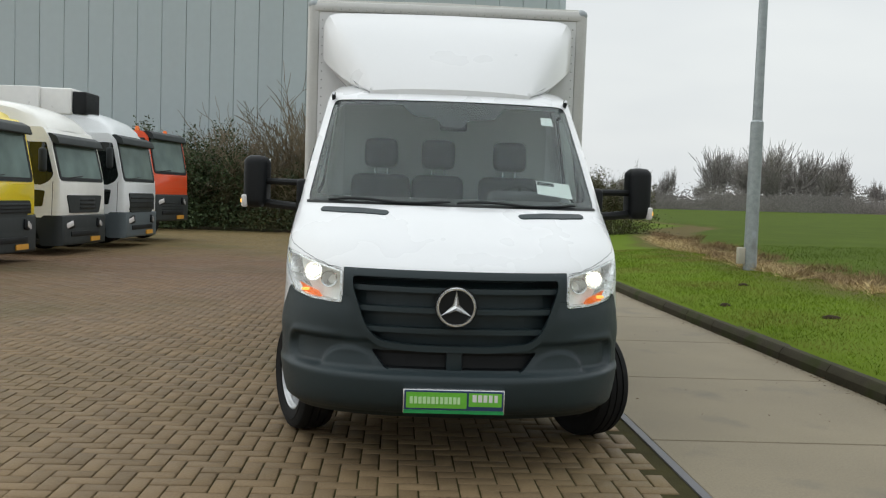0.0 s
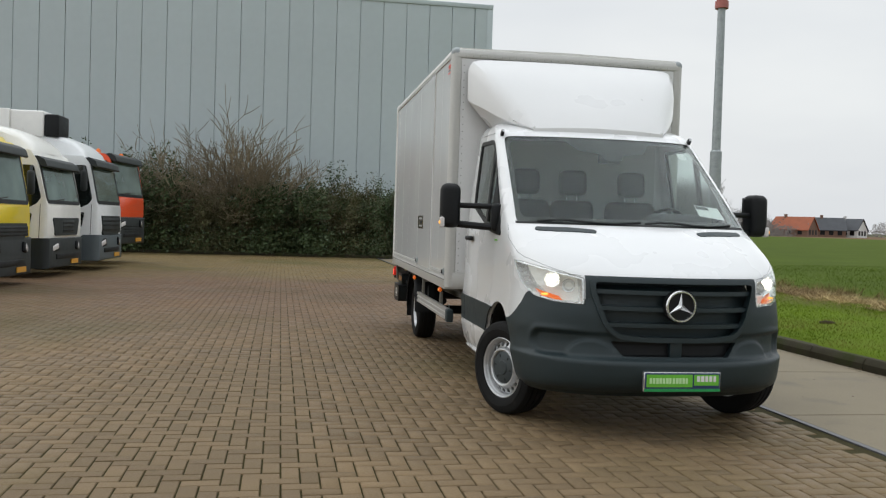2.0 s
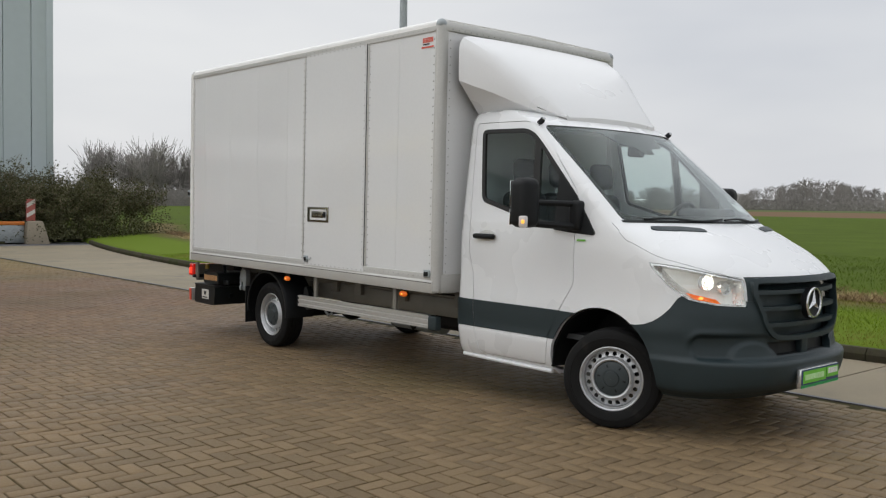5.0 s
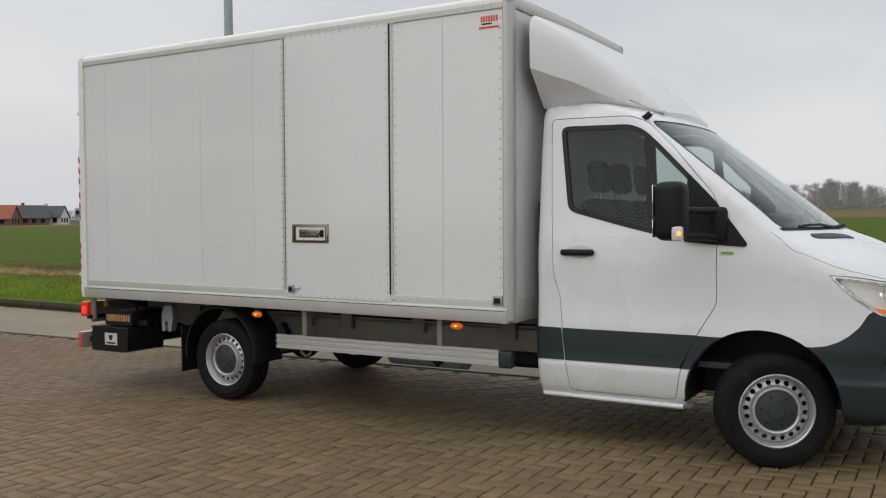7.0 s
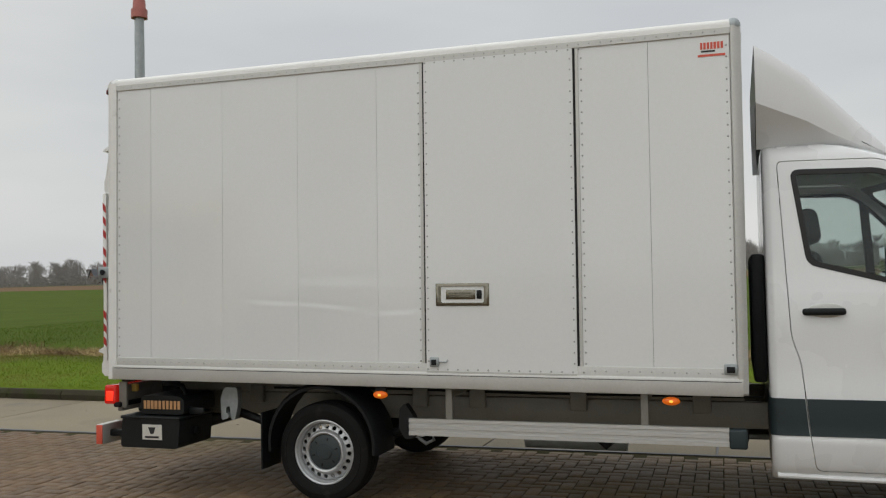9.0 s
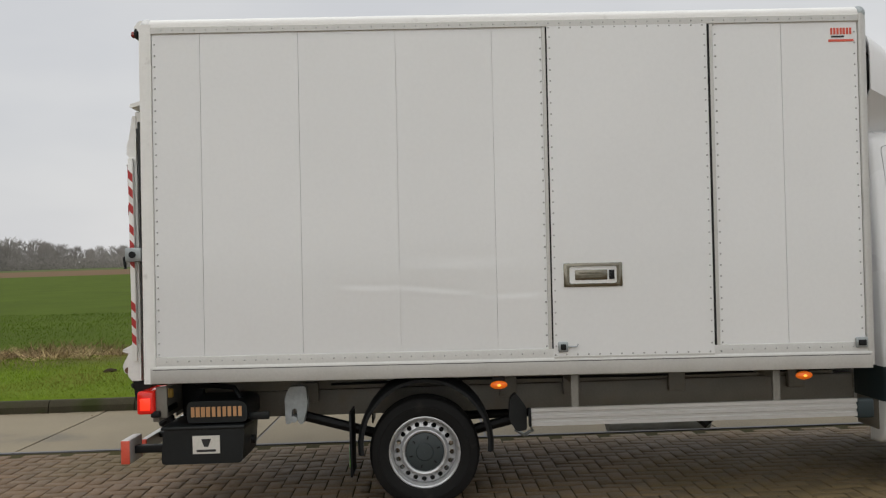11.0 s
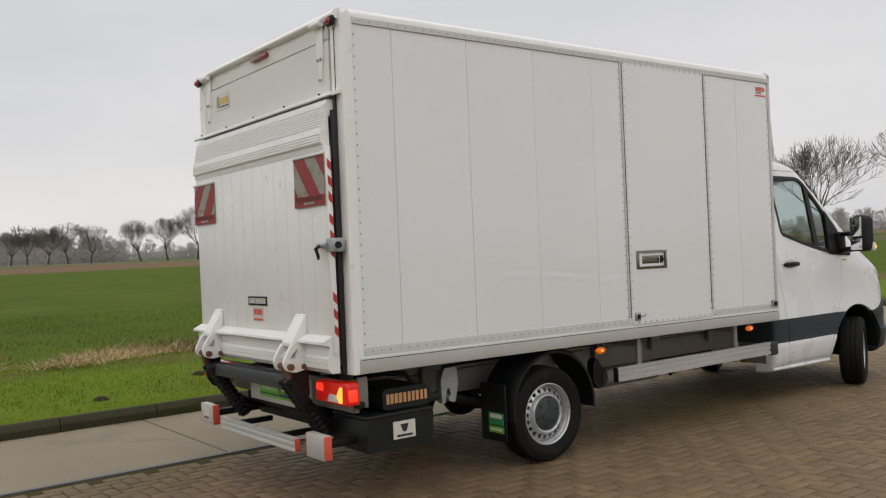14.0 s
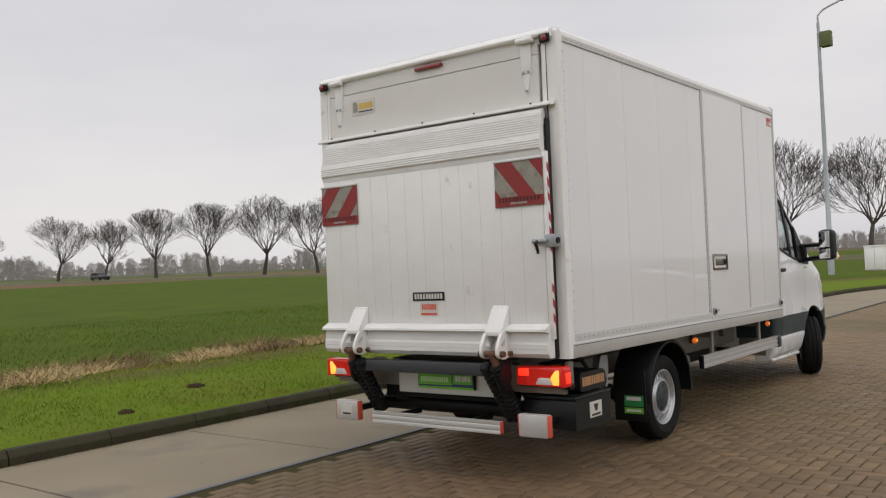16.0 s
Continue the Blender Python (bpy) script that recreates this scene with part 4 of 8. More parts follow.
def build_hedge():
    made = {}
    for key, seed, h, sp, leaves, mat, size in (("green", 1, 3.1, 0.8, 17000, M_LEAFDARK, 0.056), ("brown", 2, 2.7, 0.9, 11000, M_LEAFBROWN, 0.048), ("bare", 3, 6.2, 0.62, 0, None, 0), ("olive", 4, 3.0, 0.9, 13000, M_LEAFBROWN, 0.05)):
        me, verts = bush_mesh(seed, h, sp, M_TWIG)
        if key == "bare":
            made[key] = tree_mesh("bare_crown", M_TWIG, seed=5, height=6.0, levels=6, spread=0.62, up=0.35, trunk_h=0.55, trunk_r=0.12, kids=(7, 3, 3, 3, 3, 2), shrink=0.86, crook=0.18, crown=(3.2, 2.9, 2.9), fine=0.007)
        else:
            made[key] = (me, leaf_mesh(seed, verts, leaves, size, mat))
    rows = [(-12.8, 38.2, "green", 1.2), (-11.2, 38.4, "green", 1.25), (-9.6, 38.0, "green", 1.3), (-8.3, 38.6, "green", 1.15), (-6.9, 38.9, "bare", 0.95), (-5.2, 38.7, "bare", 1.15),
            (-4.3, 38.3, "bare", 0.9), (-7.2, 38.0, "olive", 0.85), (-5.8, 38.0, "brown", 0.95), (-4.4, 37.9, "olive", 0.85), (-3.0, 38.3, "green", 1.05), (-2.1, 38.5, "green", 1.15), (-1.0, 38.2, "brown", 1.0),
            (0.2, 38.4, "olive", 0.95), (1.3, 38.7, "green", 0.98), (2.4, 39.2, "green", 1.02), (3.6, 39.4, "olive", 0.9), (4.8, 39.7, "brown", 0.95), (6.0, 39.9, "brown", 0.95), (7.2, 40.2, "brown", 0.95), (8.4, 40.6, "olive", 0.9), (9.8, 41.2, "brown", 0.95),
            (-6.4, 39.6, "olive", 1.0), (-3.6, 39.7, "olive", 1.0), (-0.4, 39.8, "brown", 1.1), (2.8, 40.6, "brown", 1.0), (5.4, 41.0, "olive", 0.95), (-14.2, 38.4, "green", 1.15), (-15.8, 38.4, "olive", 1.1), (-10.4, 39.4, "green", 1.2)]
    rng = random.Random(4)
    names = {"green": "dark evergreen hedge shrub below the warehouse wall", "olive": "dense olive-brown hedge shrub", "brown": "brownish half-bare hedge shrub", "bare": "tall bare winter shrub rising above the hedge"}
    for x, y, key, sc in rows:
        t = thing("shrub", Matrix.LocRotScale((x, y, 0.08), Euler((0, 0, rng.uniform(0, 6.28))), (sc * 1.1, sc * 1.1, sc)), names[key], "shrub", "hedge shrubs")
        for nm, me in zip(("trunk", "bare_crown") if key == "bare" else ("twig_frame", "foliage"), made[key]):
            if me:
                ob = new(nm, me)
                ob.parent = t


build_hedge()

# ---- concrete blocks, barrier and traffic mirror at the yard's end ----


def build_barrier():
    for x0, x1, top0, top1 in ((2.5, 3.2, 2.54, 3.17), (4.68, 5.55, 4.72, 5.28)):
        pts = [(x0, -0.02), (x1, -0.02), (top1, 0.86), (top0, 0.86)]
        tagged(part("concrete_block", prism(pts, "y", 37.4, 38.1, 0.03), M_BLOCK), "tapered concrete block closing the road", "concrete block", "concrete blocks")
    b = thing("barrier", (3.94, 37.75, 0), "grey steel barrier with an orange top rail between concrete blocks", "barrier")
    part("panel", cuboid(-0.74, 0.74, -0.05, 0.05, 0.03, 0.70, 0.01), M_STEEL, b)
    part("rail", cuboid(-0.76, 0.76, -0.08, 0.08, 0.70, 0.84, 0.03), material("orange_barrier_paint", (0.62, 0.19, 0.03), 0.5, var=0.1), b)
    m = thing("traffic_mirror", (2.84, 37.75, 0.86), "round convex traffic mirror with a dashed rim on a grey pole", "traffic mirror")
    part("pole", rod((0, 0, 0), (0, 0, 1.4), 0.035), M_STEEL, m)
    bm = moved(turned([(0.0, 0.40), (-0.03, 0.415), (-0.06, 0.40), (-0.05, 0.31), (-0.03, 0.305)], "y", 40), pose(-0.12, -0.06, 0.95, 0, 0, 18))
    part("rim", bm, material("pale_mirror_rim", (0.50, 0.45, 0.42), 0.6, var=0.2, scale=9), m)
    part("mirror_face", moved(turned([(-0.035, 0.31), (-0.055, 0.2), (-0.065, 0.1), (-0.068, 0.001)], "y", 40), pose(-0.12, -0.06, 0.95, 0, 0, 18)), M_MIRROR, m)
    s = thing("road_sign", (4.93, 37.75, 0.86), "red and white chevron board standing on a concrete block", "road sign")
    part("board", cuboid(-0.17, 0.17, -0.03, 0.03, 0.0, 0.84, 0.01), material("faded_red_board", (0.36, 0.10, 0.08), 0.6, var=0.15), s)
    for k in range(2):
        part("stripe", prism([(-0.15, 0.12 + 0.38 * k), (0.15, 0.3 + 0.38 * k), (0.15, 0.46 + 0.38 * k), (-0.15, 0.28 + 0.38 * k)], "y", -0.036, -0.03), M_STICKER, s, smooth=0)


build_barrier()

# ---- lamp posts and roadside cabinet ----


def build_posts():
    p = thing("post", (7.29, 18.06, field_z(7.29, 18.06) - 0.05), "tall galvanised steel post with a red lantern near the top", "post")
    part("pole", moved(turned([(0, 0.001), (0, 0.135), (3.1, 0.13), (3.14, 0.10), (6.0, 0.088), (9.0, 0.07), (9.0, 0.001)], "z", 24), pose(0, 0, 0)), M_STEEL, p)
    part("hatch", cuboid(-0.05, 0.05, -0.15, -0.13, 0.5, 0.85, 0.01), M_STEEL, p)
    part("cable_box", cuboid(-0.27, -0.13, -0.08, 0.08, 0.18, 0.52, 0.015), material("beige_cable_box", (0.45, 0.42, 0.34), 0.6, var=0.1), p)
    lan = part("lantern", moved(turned([(0, 0.001), (0, 0.15), (0.16, 0.15), (0.17, 0.12), (0.34, 0.11), (0.35, 0.001)], "z", 16), pose(0, 0, 6.35)), material("red_lantern", (0.42, 0.14, 0.12), 0.5, var=0.1), p)
    q = thing("street_lamp", (8.2, -28.6, field_z(8.2, -28.6) - 0.05), "tall grey street lamp with a curved arm and a green box", "street lamp")
    part("pole", turned([(0, 0.001), (0, 0.16), (1.9, 0.155), (1.95, 0.12), (7, 0.10), (12.6, 0.07)], "z", 20), M_STEEL, q)
    arm = [(0, 0, 12.6), (0.0, 0.0, 12.95), (-0.2, -0.08, 13.2), (-0.5, -0.15, 13.35), (-1.1, -0.3, 13.6)]
    part("arm", tube(arm, 0.045, 10), M_STEEL, q)
    part("lamp_head", moved(cuboid(-0.5, 0.5, -0.14, 0.14, -0.08, 0.09, 0.06), pose(-1.5, -0.4, 13.75, 0, 18, 15)), M_ALU, q)
    part("green_box", cuboid(-0.6, -0.1, -0.22, 0.22, 11.35, 12.1, 0.02), material("olive_green_box", (0.10, 0.12, 0.035), 0.6, var=0.1), q)
    part("clamp", rod((0, 0, 5.3), (-0.15, 0, 5.3), 0.05), M_STEEL, q)
    c = thing("roadside_cabinet", (7.3, -34.0, field_z(7.3, -34.0) - 0.05), "weathered white roadside switch cabinet beside the road", "cabinet")
    part("body", cuboid(-0.5, 0.5, -0.35, 0.35, 0.1, 1.32, 0.02), M_WHITEMETAL, c)
    part("cap", cuboid(-0.54, 0.54, -0.39, 0.39, 1.32, 1.4, 0.015), M_WHITEMETAL, c)
    part("plinth", cuboid(-0.52, 0.52, -0.37, 0.37, 0, 0.1), M_BLOCK, c)
    part("door", cuboid(-0.46, 0.46, 0.35, 0.37, 0.16, 1.28, 0.008), M_WHITEMETAL, c)
    part("door_gap", cuboid(-0.006, 0.006, 0.368, 0.374, 0.16, 1.28), M_SHADOWGAP, c, smooth=0)


build_posts()

# ---- the box van ----
VAN_X, VAN_Y = 0.51, 8.2
VAN = thing("box_van", (VAN_X, VAN_Y, 0.03), "white box van with roof fairing and folded tail lift on paving", "van")
TILT_BOX = Matrix.Translation((0, 7.6, 0.815)) @ pose(0, 0, 0, 0.5) @ Matrix.Translation((0, -7.6, -0.815))


def letters(name, axis, at, u0, u1, z0, z1, count, material_, parent, seed=1, tilt=False):
    """A row of plain upright bars in place of a maker's lettering."""
    rng = random.Random(seed)
    w = (u1 - u0) / count
    for k in range(count):
        a, b = u0 + k * w + w * 0.12, u0 + k * w + w * rng.uniform(0.72, 0.9)
        box = (a, b, *at, z0, z1) if axis == "y" else (*at, a, b, z0, z1)
        vpart(name, cuboid(*box), material_, parent, tilt=tilt, smooth=0)


def vpart(name, bm, material_, parent=None, label="", smooth=35, tilt=False):
    """A part of the van; y counts along the yard."""
    if tilt:
        moved(bm, TILT_BOX)
    moved(bm, Matrix.Translation((0, -VAN_Y, 0)))
    on_cab, on_nose = (bm.verts.layers.int.get(k) is not None for k in ("on_cab", "on_nose"))
    ob = part(name, bm, material_, VAN if parent is None else parent, label, smooth)
    if on_nose:
        flow(ob.data, NOSE, NOSE_TREE)
    elif on_cab:
        flow(ob.data, FORM, FORM_TREE)
    return ob


def mirrored(points):
    return [(-p[0], *p[1:]) for p in points]


# height, front centre, start of the flank, half width, roundness of the front
CAB_BASE = [
    (0.275, 4.95, 5.4, 0.925, 2.6), (0.3, 4.92, 5.4, 0.95, 2.6), (0.33, 4.85, 5.4, 0.989, 2.6), (0.38, 4.808, 5.45, 1.015, 2.8), (0.45, 4.788, 5.48, 1.033, 2.8), (0.51, 4.782, 5.5, 1.045, 2.8),
    (0.535, 4.792, 5.5, 1.048, 2.8), (0.552, 4.825, 5.5, 1.045, 2.7), (0.572, 4.852, 5.5, 1.041, 2.7), (0.64, 4.862, 5.5, 1.041, 2.6), (0.74, 4.852, 5.5, 1.047, 2.5), (0.85, 4.845, 5.5, 1.038, 2.4),
    (1.0, 4.845, 5.5, 1.029, 2.1), (1.08, 4.86, 5.5, 1.029, 2.1), (1.12, 4.885, 5.51, 1.029, 2.1), (1.16, 4.935, 5.52, 1.029, 2.1), (1.2, 4.995, 5.545, 1.029, 2.1), (1.26, 5.09, 5.61, 1.028, 2.1),
    (1.33, 5.22, 5.72, 1.025, 2.0), (1.4, 5.37, 5.82, 1.02, 2.0), (1.455, 5.515, 5.9, 1.014, 2.0), (1.475, 5.56, 5.92, 1.009, 2.0), (1.6, 5.716, 6.05, 0.998, 2.0), (1.8, 5.965, 6.27, 0.976, 2.0),
    (2.0, 6.215, 6.5, 0.951, 2.0), (2.2, 6.465, 6.73, 0.925, 2.0), (2.26, 6.545, 6.79, 0.915, 2.0), (2.3, 6.61, 6.85, 0.905, 2.0), (2.335, 6.7, 6.93, 0.888, 2.0), (2.37, 6.84, 7.02, 0.857, 2.0),
    (2.395, 7.0, 7.12, 0.805, 2.0), (2.405, 7.15, 7.25, 0.711, 2.0)]


def finer(levels, low, high, step):
    """Levels with smooth steps in between, at most one step apart."""
    out = []
    last = len(levels) - 1
    for i in range(last):
        a, b = levels[i], levels[i + 1]
        before, after = levels[max(i - 1, 0)], levels[min(i + 2, last)]
        n = max(1, math.ceil(max(b[0] - a[0], (b[1] - a[1]) * 0.45) / step)) if low <= a[0] < high else 1
        for k in range(n):
            f, h = k / n, b[0] - a[0]
            row = [a[0] + h * f]
            for c in range(1, 5):
                chord = (b[c] - a[c]) / h
                s0 = (a[c] - before[c]) / (a[0] - before[0]) if i else chord
                s1 = (after[c] - b[c]) / (after[0] - b[0]) if i + 1 < last else chord
                m0 = 0.0 if s0 * chord <= 0 else 2 * s0 * chord / (s0 + chord)
                m1 = 0.0 if s1 * chord <= 0 else 2 * s1 * chord / (s1 + chord)
                row.append((2 * f ** 3 - 3 * f ** 2 + 1) * a[c] + (f ** 3 - 2 * f ** 2 + f) * h * m0 + (3 * f ** 2 - 2 * f ** 3) * b[c] + (f ** 3 - f ** 2) * h * m1)
            out.append(tuple(row))
    return out + [levels[-1]]


CAB_LEVELS = finer(CAB_BASE, 1.0, 1.47, 0.03)
CAB_REAR = 7.47


def cab_solid(d=0.0):
    """The cab's outer form, moved inwards by d."""
    bm = bmesh.new()
    ks = [0, 0.14, 0.28, 0.41, 0.53, 0.64, 0.73, 0.81, 0.87, 0.92, 0.955, 0.98, 0.994, 1.0]
    rings = []
    last = len(CAB_LEVELS) - 1
    for i, (z, yf, ys, w, p) in enumerate(CAB_LEVELS):
        zz = min(max(z, CAB_LEVELS[0][0] + d + 0.004 * i), CAB_LEVELS[-1][0] - d - 0.004 * (last - i)) if d else z
        yf, ys, w, rear = yf + d * (1.0 if z < 1.05 else 1.5), ys + d, w - d, CAB_REAR - d
        half = [(k * w, ys - (ys - yf) * math.sqrt(max(0.0, 1 - k ** p))) for k in ks]
        half += [(w, ys + (rear - 0.05 - ys) * f) for f in (0.12, 0.25, 0.4, 0.55, 0.7, 0.85, 1.0)]
        half += [(w - 0.015, rear - 0.012), (w - 0.05, rear)]
        half += [(w * 0.5, rear), (0, rear)]
        loop = half + [(-u, y) for u, y in reversed(half[1:-1])]
        rings.append([bm.verts.new((u, y, zz)) for u, y in loop])
    n = len(rings[0])
    for a, b in zip(rings, rings[1:]):
        for q in range(n):
            bm.faces.new((a[q], a[(q + 1) % n], b[(q + 1) % n], b[q]))
    bm.faces.new(rings[0])
    bm.faces.new(rings[-1])
    bmesh.ops.recalc_face_normals(bm, faces=bm.faces)
    return bm


def skin(outer, inner, *steps):
    """A piece of the cab's skin between two depths."""
    bm = carve(cab_solid(outer), ("DIFFERENCE", cab_solid(inner)), *steps)
    bm.verts.layers.int.new("on_cab")
    return bm


NOSE_LEVELS = finer([q for q in CAB_BASE if q[0] <= 1.16], 0.3, 1.2, 0.011)


def relief(a, z):
    """Depth of the bumper's pressings: corner pocket with a lamp pod in it, at a metres from the middle."""
    def ease(lo, hi, v):
        f = min(max((v - lo) / (hi - lo), 0.0), 1.0)
        return f * f * (3 - 2 * f)
    qa, qz = abs(a - 0.745) - 0.315 + 0.07, abs(z - 0.635) - 0.085 + 0.07
    sd = math.hypot(max(qa, 0), max(qz, 0)) + min(max(qa, qz), 0) - 0.07
    pocket = 1 - ease(-0.020, 0.008, sd)
    pocket *= 0.45 + 0.55 * ease(0.55, 0.80, a)
    pod = 1 - ease(0.86, 1.06, math.hypot((a - 0.61) / 0.19, (z - 0.55) / 0.125))
    lip = math.exp(-((sd - 0.018) / 0.020) ** 2) * ease(0.60, 0.75, z) * ease(0.60, 0.85, a)
    return 0.034 * pocket * (1 - 0.9 * pod) - 0.007 * lip


def nose_solid():
    """The front below the bonnet with its pressings."""
    bm = bmesh.new()
    rings = []
    ks = [math.sin(math.pi / 2 * i / 64) for i in range(65)]
    for z, yf, ys, w, p in NOSE_LEVELS:
        half = [(k * w, ys - (ys - yf) * math.sqrt(max(0.0, 1 - k ** p))) for k in ks] + [(w, ys + 0.03 * i) for i in range(1, 12)]
        a, out = 0.0, []
        for i, (u, y) in enumerate(half):
            if i:
                a += math.hypot(u - half[i - 1][0], y - half[i - 1][1])
            q0, q1 = half[max(i - 1, 0)], half[min(i + 1, len(half) - 1)]
            tu, ty = q1[0] - q0[0], q1[1] - q0[1]
            ln = math.hypot(tu, ty) or 1.0
            d = relief(a, z)
            out.append((u - d * ty / ln if i else 0.0, y + d * tu / ln))
        loop = out + [(0.0, half[-1][1])] + [(-u, y) for u, y in reversed(out[1:])]
        rings.append([bm.verts.new((u, y, z)) for u, y in loop])
    n = len(rings[0])
    for r0, r1 in zip(rings, rings[1:]):
        for q in range(n):
            bm.faces.new((r0[q], r0[(q + 1) % n], r1[(q + 1) % n], r1[q]))
    bm.faces.new(rings[0])
    bm.faces.new(rings[-1])
    bmesh.ops.recalc_face_normals(bm, faces=bm.faces)
    return bm


def nose_skin(*steps):
    bm = carve(nose_solid(), ("DIFFERENCE", cab_solid(0.055)), *steps)
    bm.verts.layers.int.new("on_nose")
    return bm


NOSE = nose_solid()
bmesh.ops.triangulate(NOSE, faces=NOSE.faces)
NOSE.normal_update()
NOSE.faces.ensure_lookup_table()
NOSE_TREE = BVHTree.FromBMesh(NOSE)
FORM = cab_solid(0)
bmesh.ops.triangulate(FORM, faces=FORM.faces)
FORM.normal_update()
FORM.faces.ensure_lookup_table()
FORM_TREE = BVHTree.FromBMesh(FORM)


def flow(me, form, tree):
    """Gives a cab piece the even curvature of the whole cab, whatever its cuts."""
    shift = Vector((0, VAN_Y, 0))
    out = [None] * len(me.loops)
    for f in me.polygons:
        c = f.center + shift
        hit = tree.find_nearest(c)
        on = hit[0] is not None and hit[3] < 0.05 and hit[1].dot(f.normal) > 0.6
        for li in f.loop_indices:
            if not on:
                out[li] = f.normal.copy()
                continue
            loc, nrm, idx, dist = tree.find_nearest(me.vertices[me.loops[li].vertex_index].co + shift)
            tri = form.faces[idx].verts
            w = poly_3d_calc([v.co for v in tri], loc)
            n = sum((v.normal * k for v, k in zip(tri, w)), Vector())
            out[li] = n.normalized() if n.length > 1e-4 and n.dot(f.normal) > 0.2 else f.normal.copy()
    me.shade_smooth()
    me.normals_split_custom_set(out)


DOOR = rounded([(7.215, 0.345), (7.245, 0.58), (7.285, 1.02), (7.335, 1.17), (7.35, 1.5), (7.385, 2.285), (6.80, 2.272), (6.68, 2.225), (6.489, 2.035), (6.215, 1.715), (6.193, 1.66), (6.188, 1.0), (6.31, 0.80), (6.42, 0.56), (6.465, 0.345)], 0.04, 3)
WINDOW = rounded([(7.305, 2.222), (7.225, 1.625), (6.85, 1.522), (6.57, 1.452), (6.28, 1.405), (6.03, 1.386), (6.21, 1.672), (6.585, 2.058), (6.70, 2.165), (6.80, 2.208)], 0.055, 4)
SCREEN = rounded([(-0.945, 1.478), (0.945, 1.478), (0.862, 2.238), (-0.862, 2.238)], 0.05, 3)
BUMPER = [(4.5, 0.2), (5.70, 0.2), (5.70, 0.755), (5.60, 0.757), (5.53, 0.768), (5.46, 0.795), (5.40, 0.835), (5.345, 0.89), (5.30, 0.965), (5.25, 1.0), (5.0, 0.955), (4.5, 0.955)]
LAMP = rounded([(0.645, 0.915), (0.645, 1.098), (0.82, 1.140), (1.0, 1.192), (1.10, 1.215), (1.10, 1.15), (1.03, 1.085), (0.99, 1.01), (0.94, 0.955), (0.82, 0.925)], 0.015, 2)
GRILLE = rounded([(-0.592, 1.088), (0.592, 1.088), (0.59, 1.01), (0.51, 0.79), (0.43, 0.712), (0.22, 0.692), (-0.22, 0.692), (-0.43, 0.712), (-0.51, 0.79), (-0.59, 1.01)], 0.07, 5)
LOWER = rounded([(-0.47, 0.668), (0.47, 0.668), (0.385, 0.562), (-0.385, 0.562)], 0.02, 3)
ARCH_Y, ARCH_Z, ARCH_R = 5.92, 0.36, 0.485


def arches(r=ARCH_R):
    bm = rod((-1.3, ARCH_Y, ARCH_Z), (-0.5, ARCH_Y, ARCH_Z), r, sides=48)
    return rod((0.5, ARCH_Y, ARCH_Z), (1.3, ARCH_Y, ARCH_Z), r, sides=48, bm=bm)


def both_sides(points, low, high):
    bm = prism(points, "x", -high, -low)
    return prism(points, "x", low, high, bm=bm)


LAMP_SIDE = [(4.5, 0.80), (5.20, 0.90), (5.25, 0.965), (5.365, 1.05), (5.475, 1.155), (5.515, 1.205), (5.50, 1.222), (5.40, 1.245), (4.5, 1.30)]


def lamp_cut(s, d):
    """The headlight's outline from ahead and from the side."""
    return carve(prism(grown(LAMP if s > 0 else mirrored(LAMP), d), "y", 4.55, 5.8), ("INTERSECT", prism(grown(LAMP_SIDE, d), "x", *sorted((s * 0.5, s * 1.2)))))


def both_lamps(d):
    bm = lamp_cut(1, d)
    merge(bm, lamp_cut(-1, d))
    return bm


def flank_x(z):
    """Half width of the cab's flank at a height."""
    return float(np.interp(z, [q[0] for q in CAB_LEVELS], [q[3] for q in CAB_LEVELS]))


def on_flank(bm, s, out, back):
    """Lays a flat outline drawn in y and z (x = 0 outside, x = 1 inside) on the cab's flank."""
    for z in (1.45, 1.6, 1.7, 1.8, 1.9, 2.0, 2.1, 2.2):
        bmesh.ops.bisect_plane(bm, geom=bm.verts[:] + bm.edges[:] + bm.faces[:], plane_co=(0, 0, z), plane_no=(0, 0, 1))
    for v in bm.verts:
        v.co.x = s * (flank_x(v.co.z) + (out if v.co.x < 0.5 else back))
    return bm


def flank_sheet(s, points, out, back):
    return on_flank(prism(points, "x", 0, 1), s, out, back)


def flank_ring(s, grow, shrink, out, back):
    """A frame that follows the window's outline."""
    bm = bmesh.new()
    a, b = grown(WINDOW, grow), grown(WINDOW, shrink)
    rows = [[bm.verts.new((x, *p)) for p in loop] for loop, x in ((a, 0), (b, 0), (b, 1), (a, 1))]
    n = len(a)
    for r0, r1 in zip(rows, rows[1:] + rows[:1]):
        for k in range(n):
            bm.faces.new((r0[k], r0[(k + 1) % n], r1[(k + 1) % n], r1[k]))
    return on_flank(bm, s, out, back)


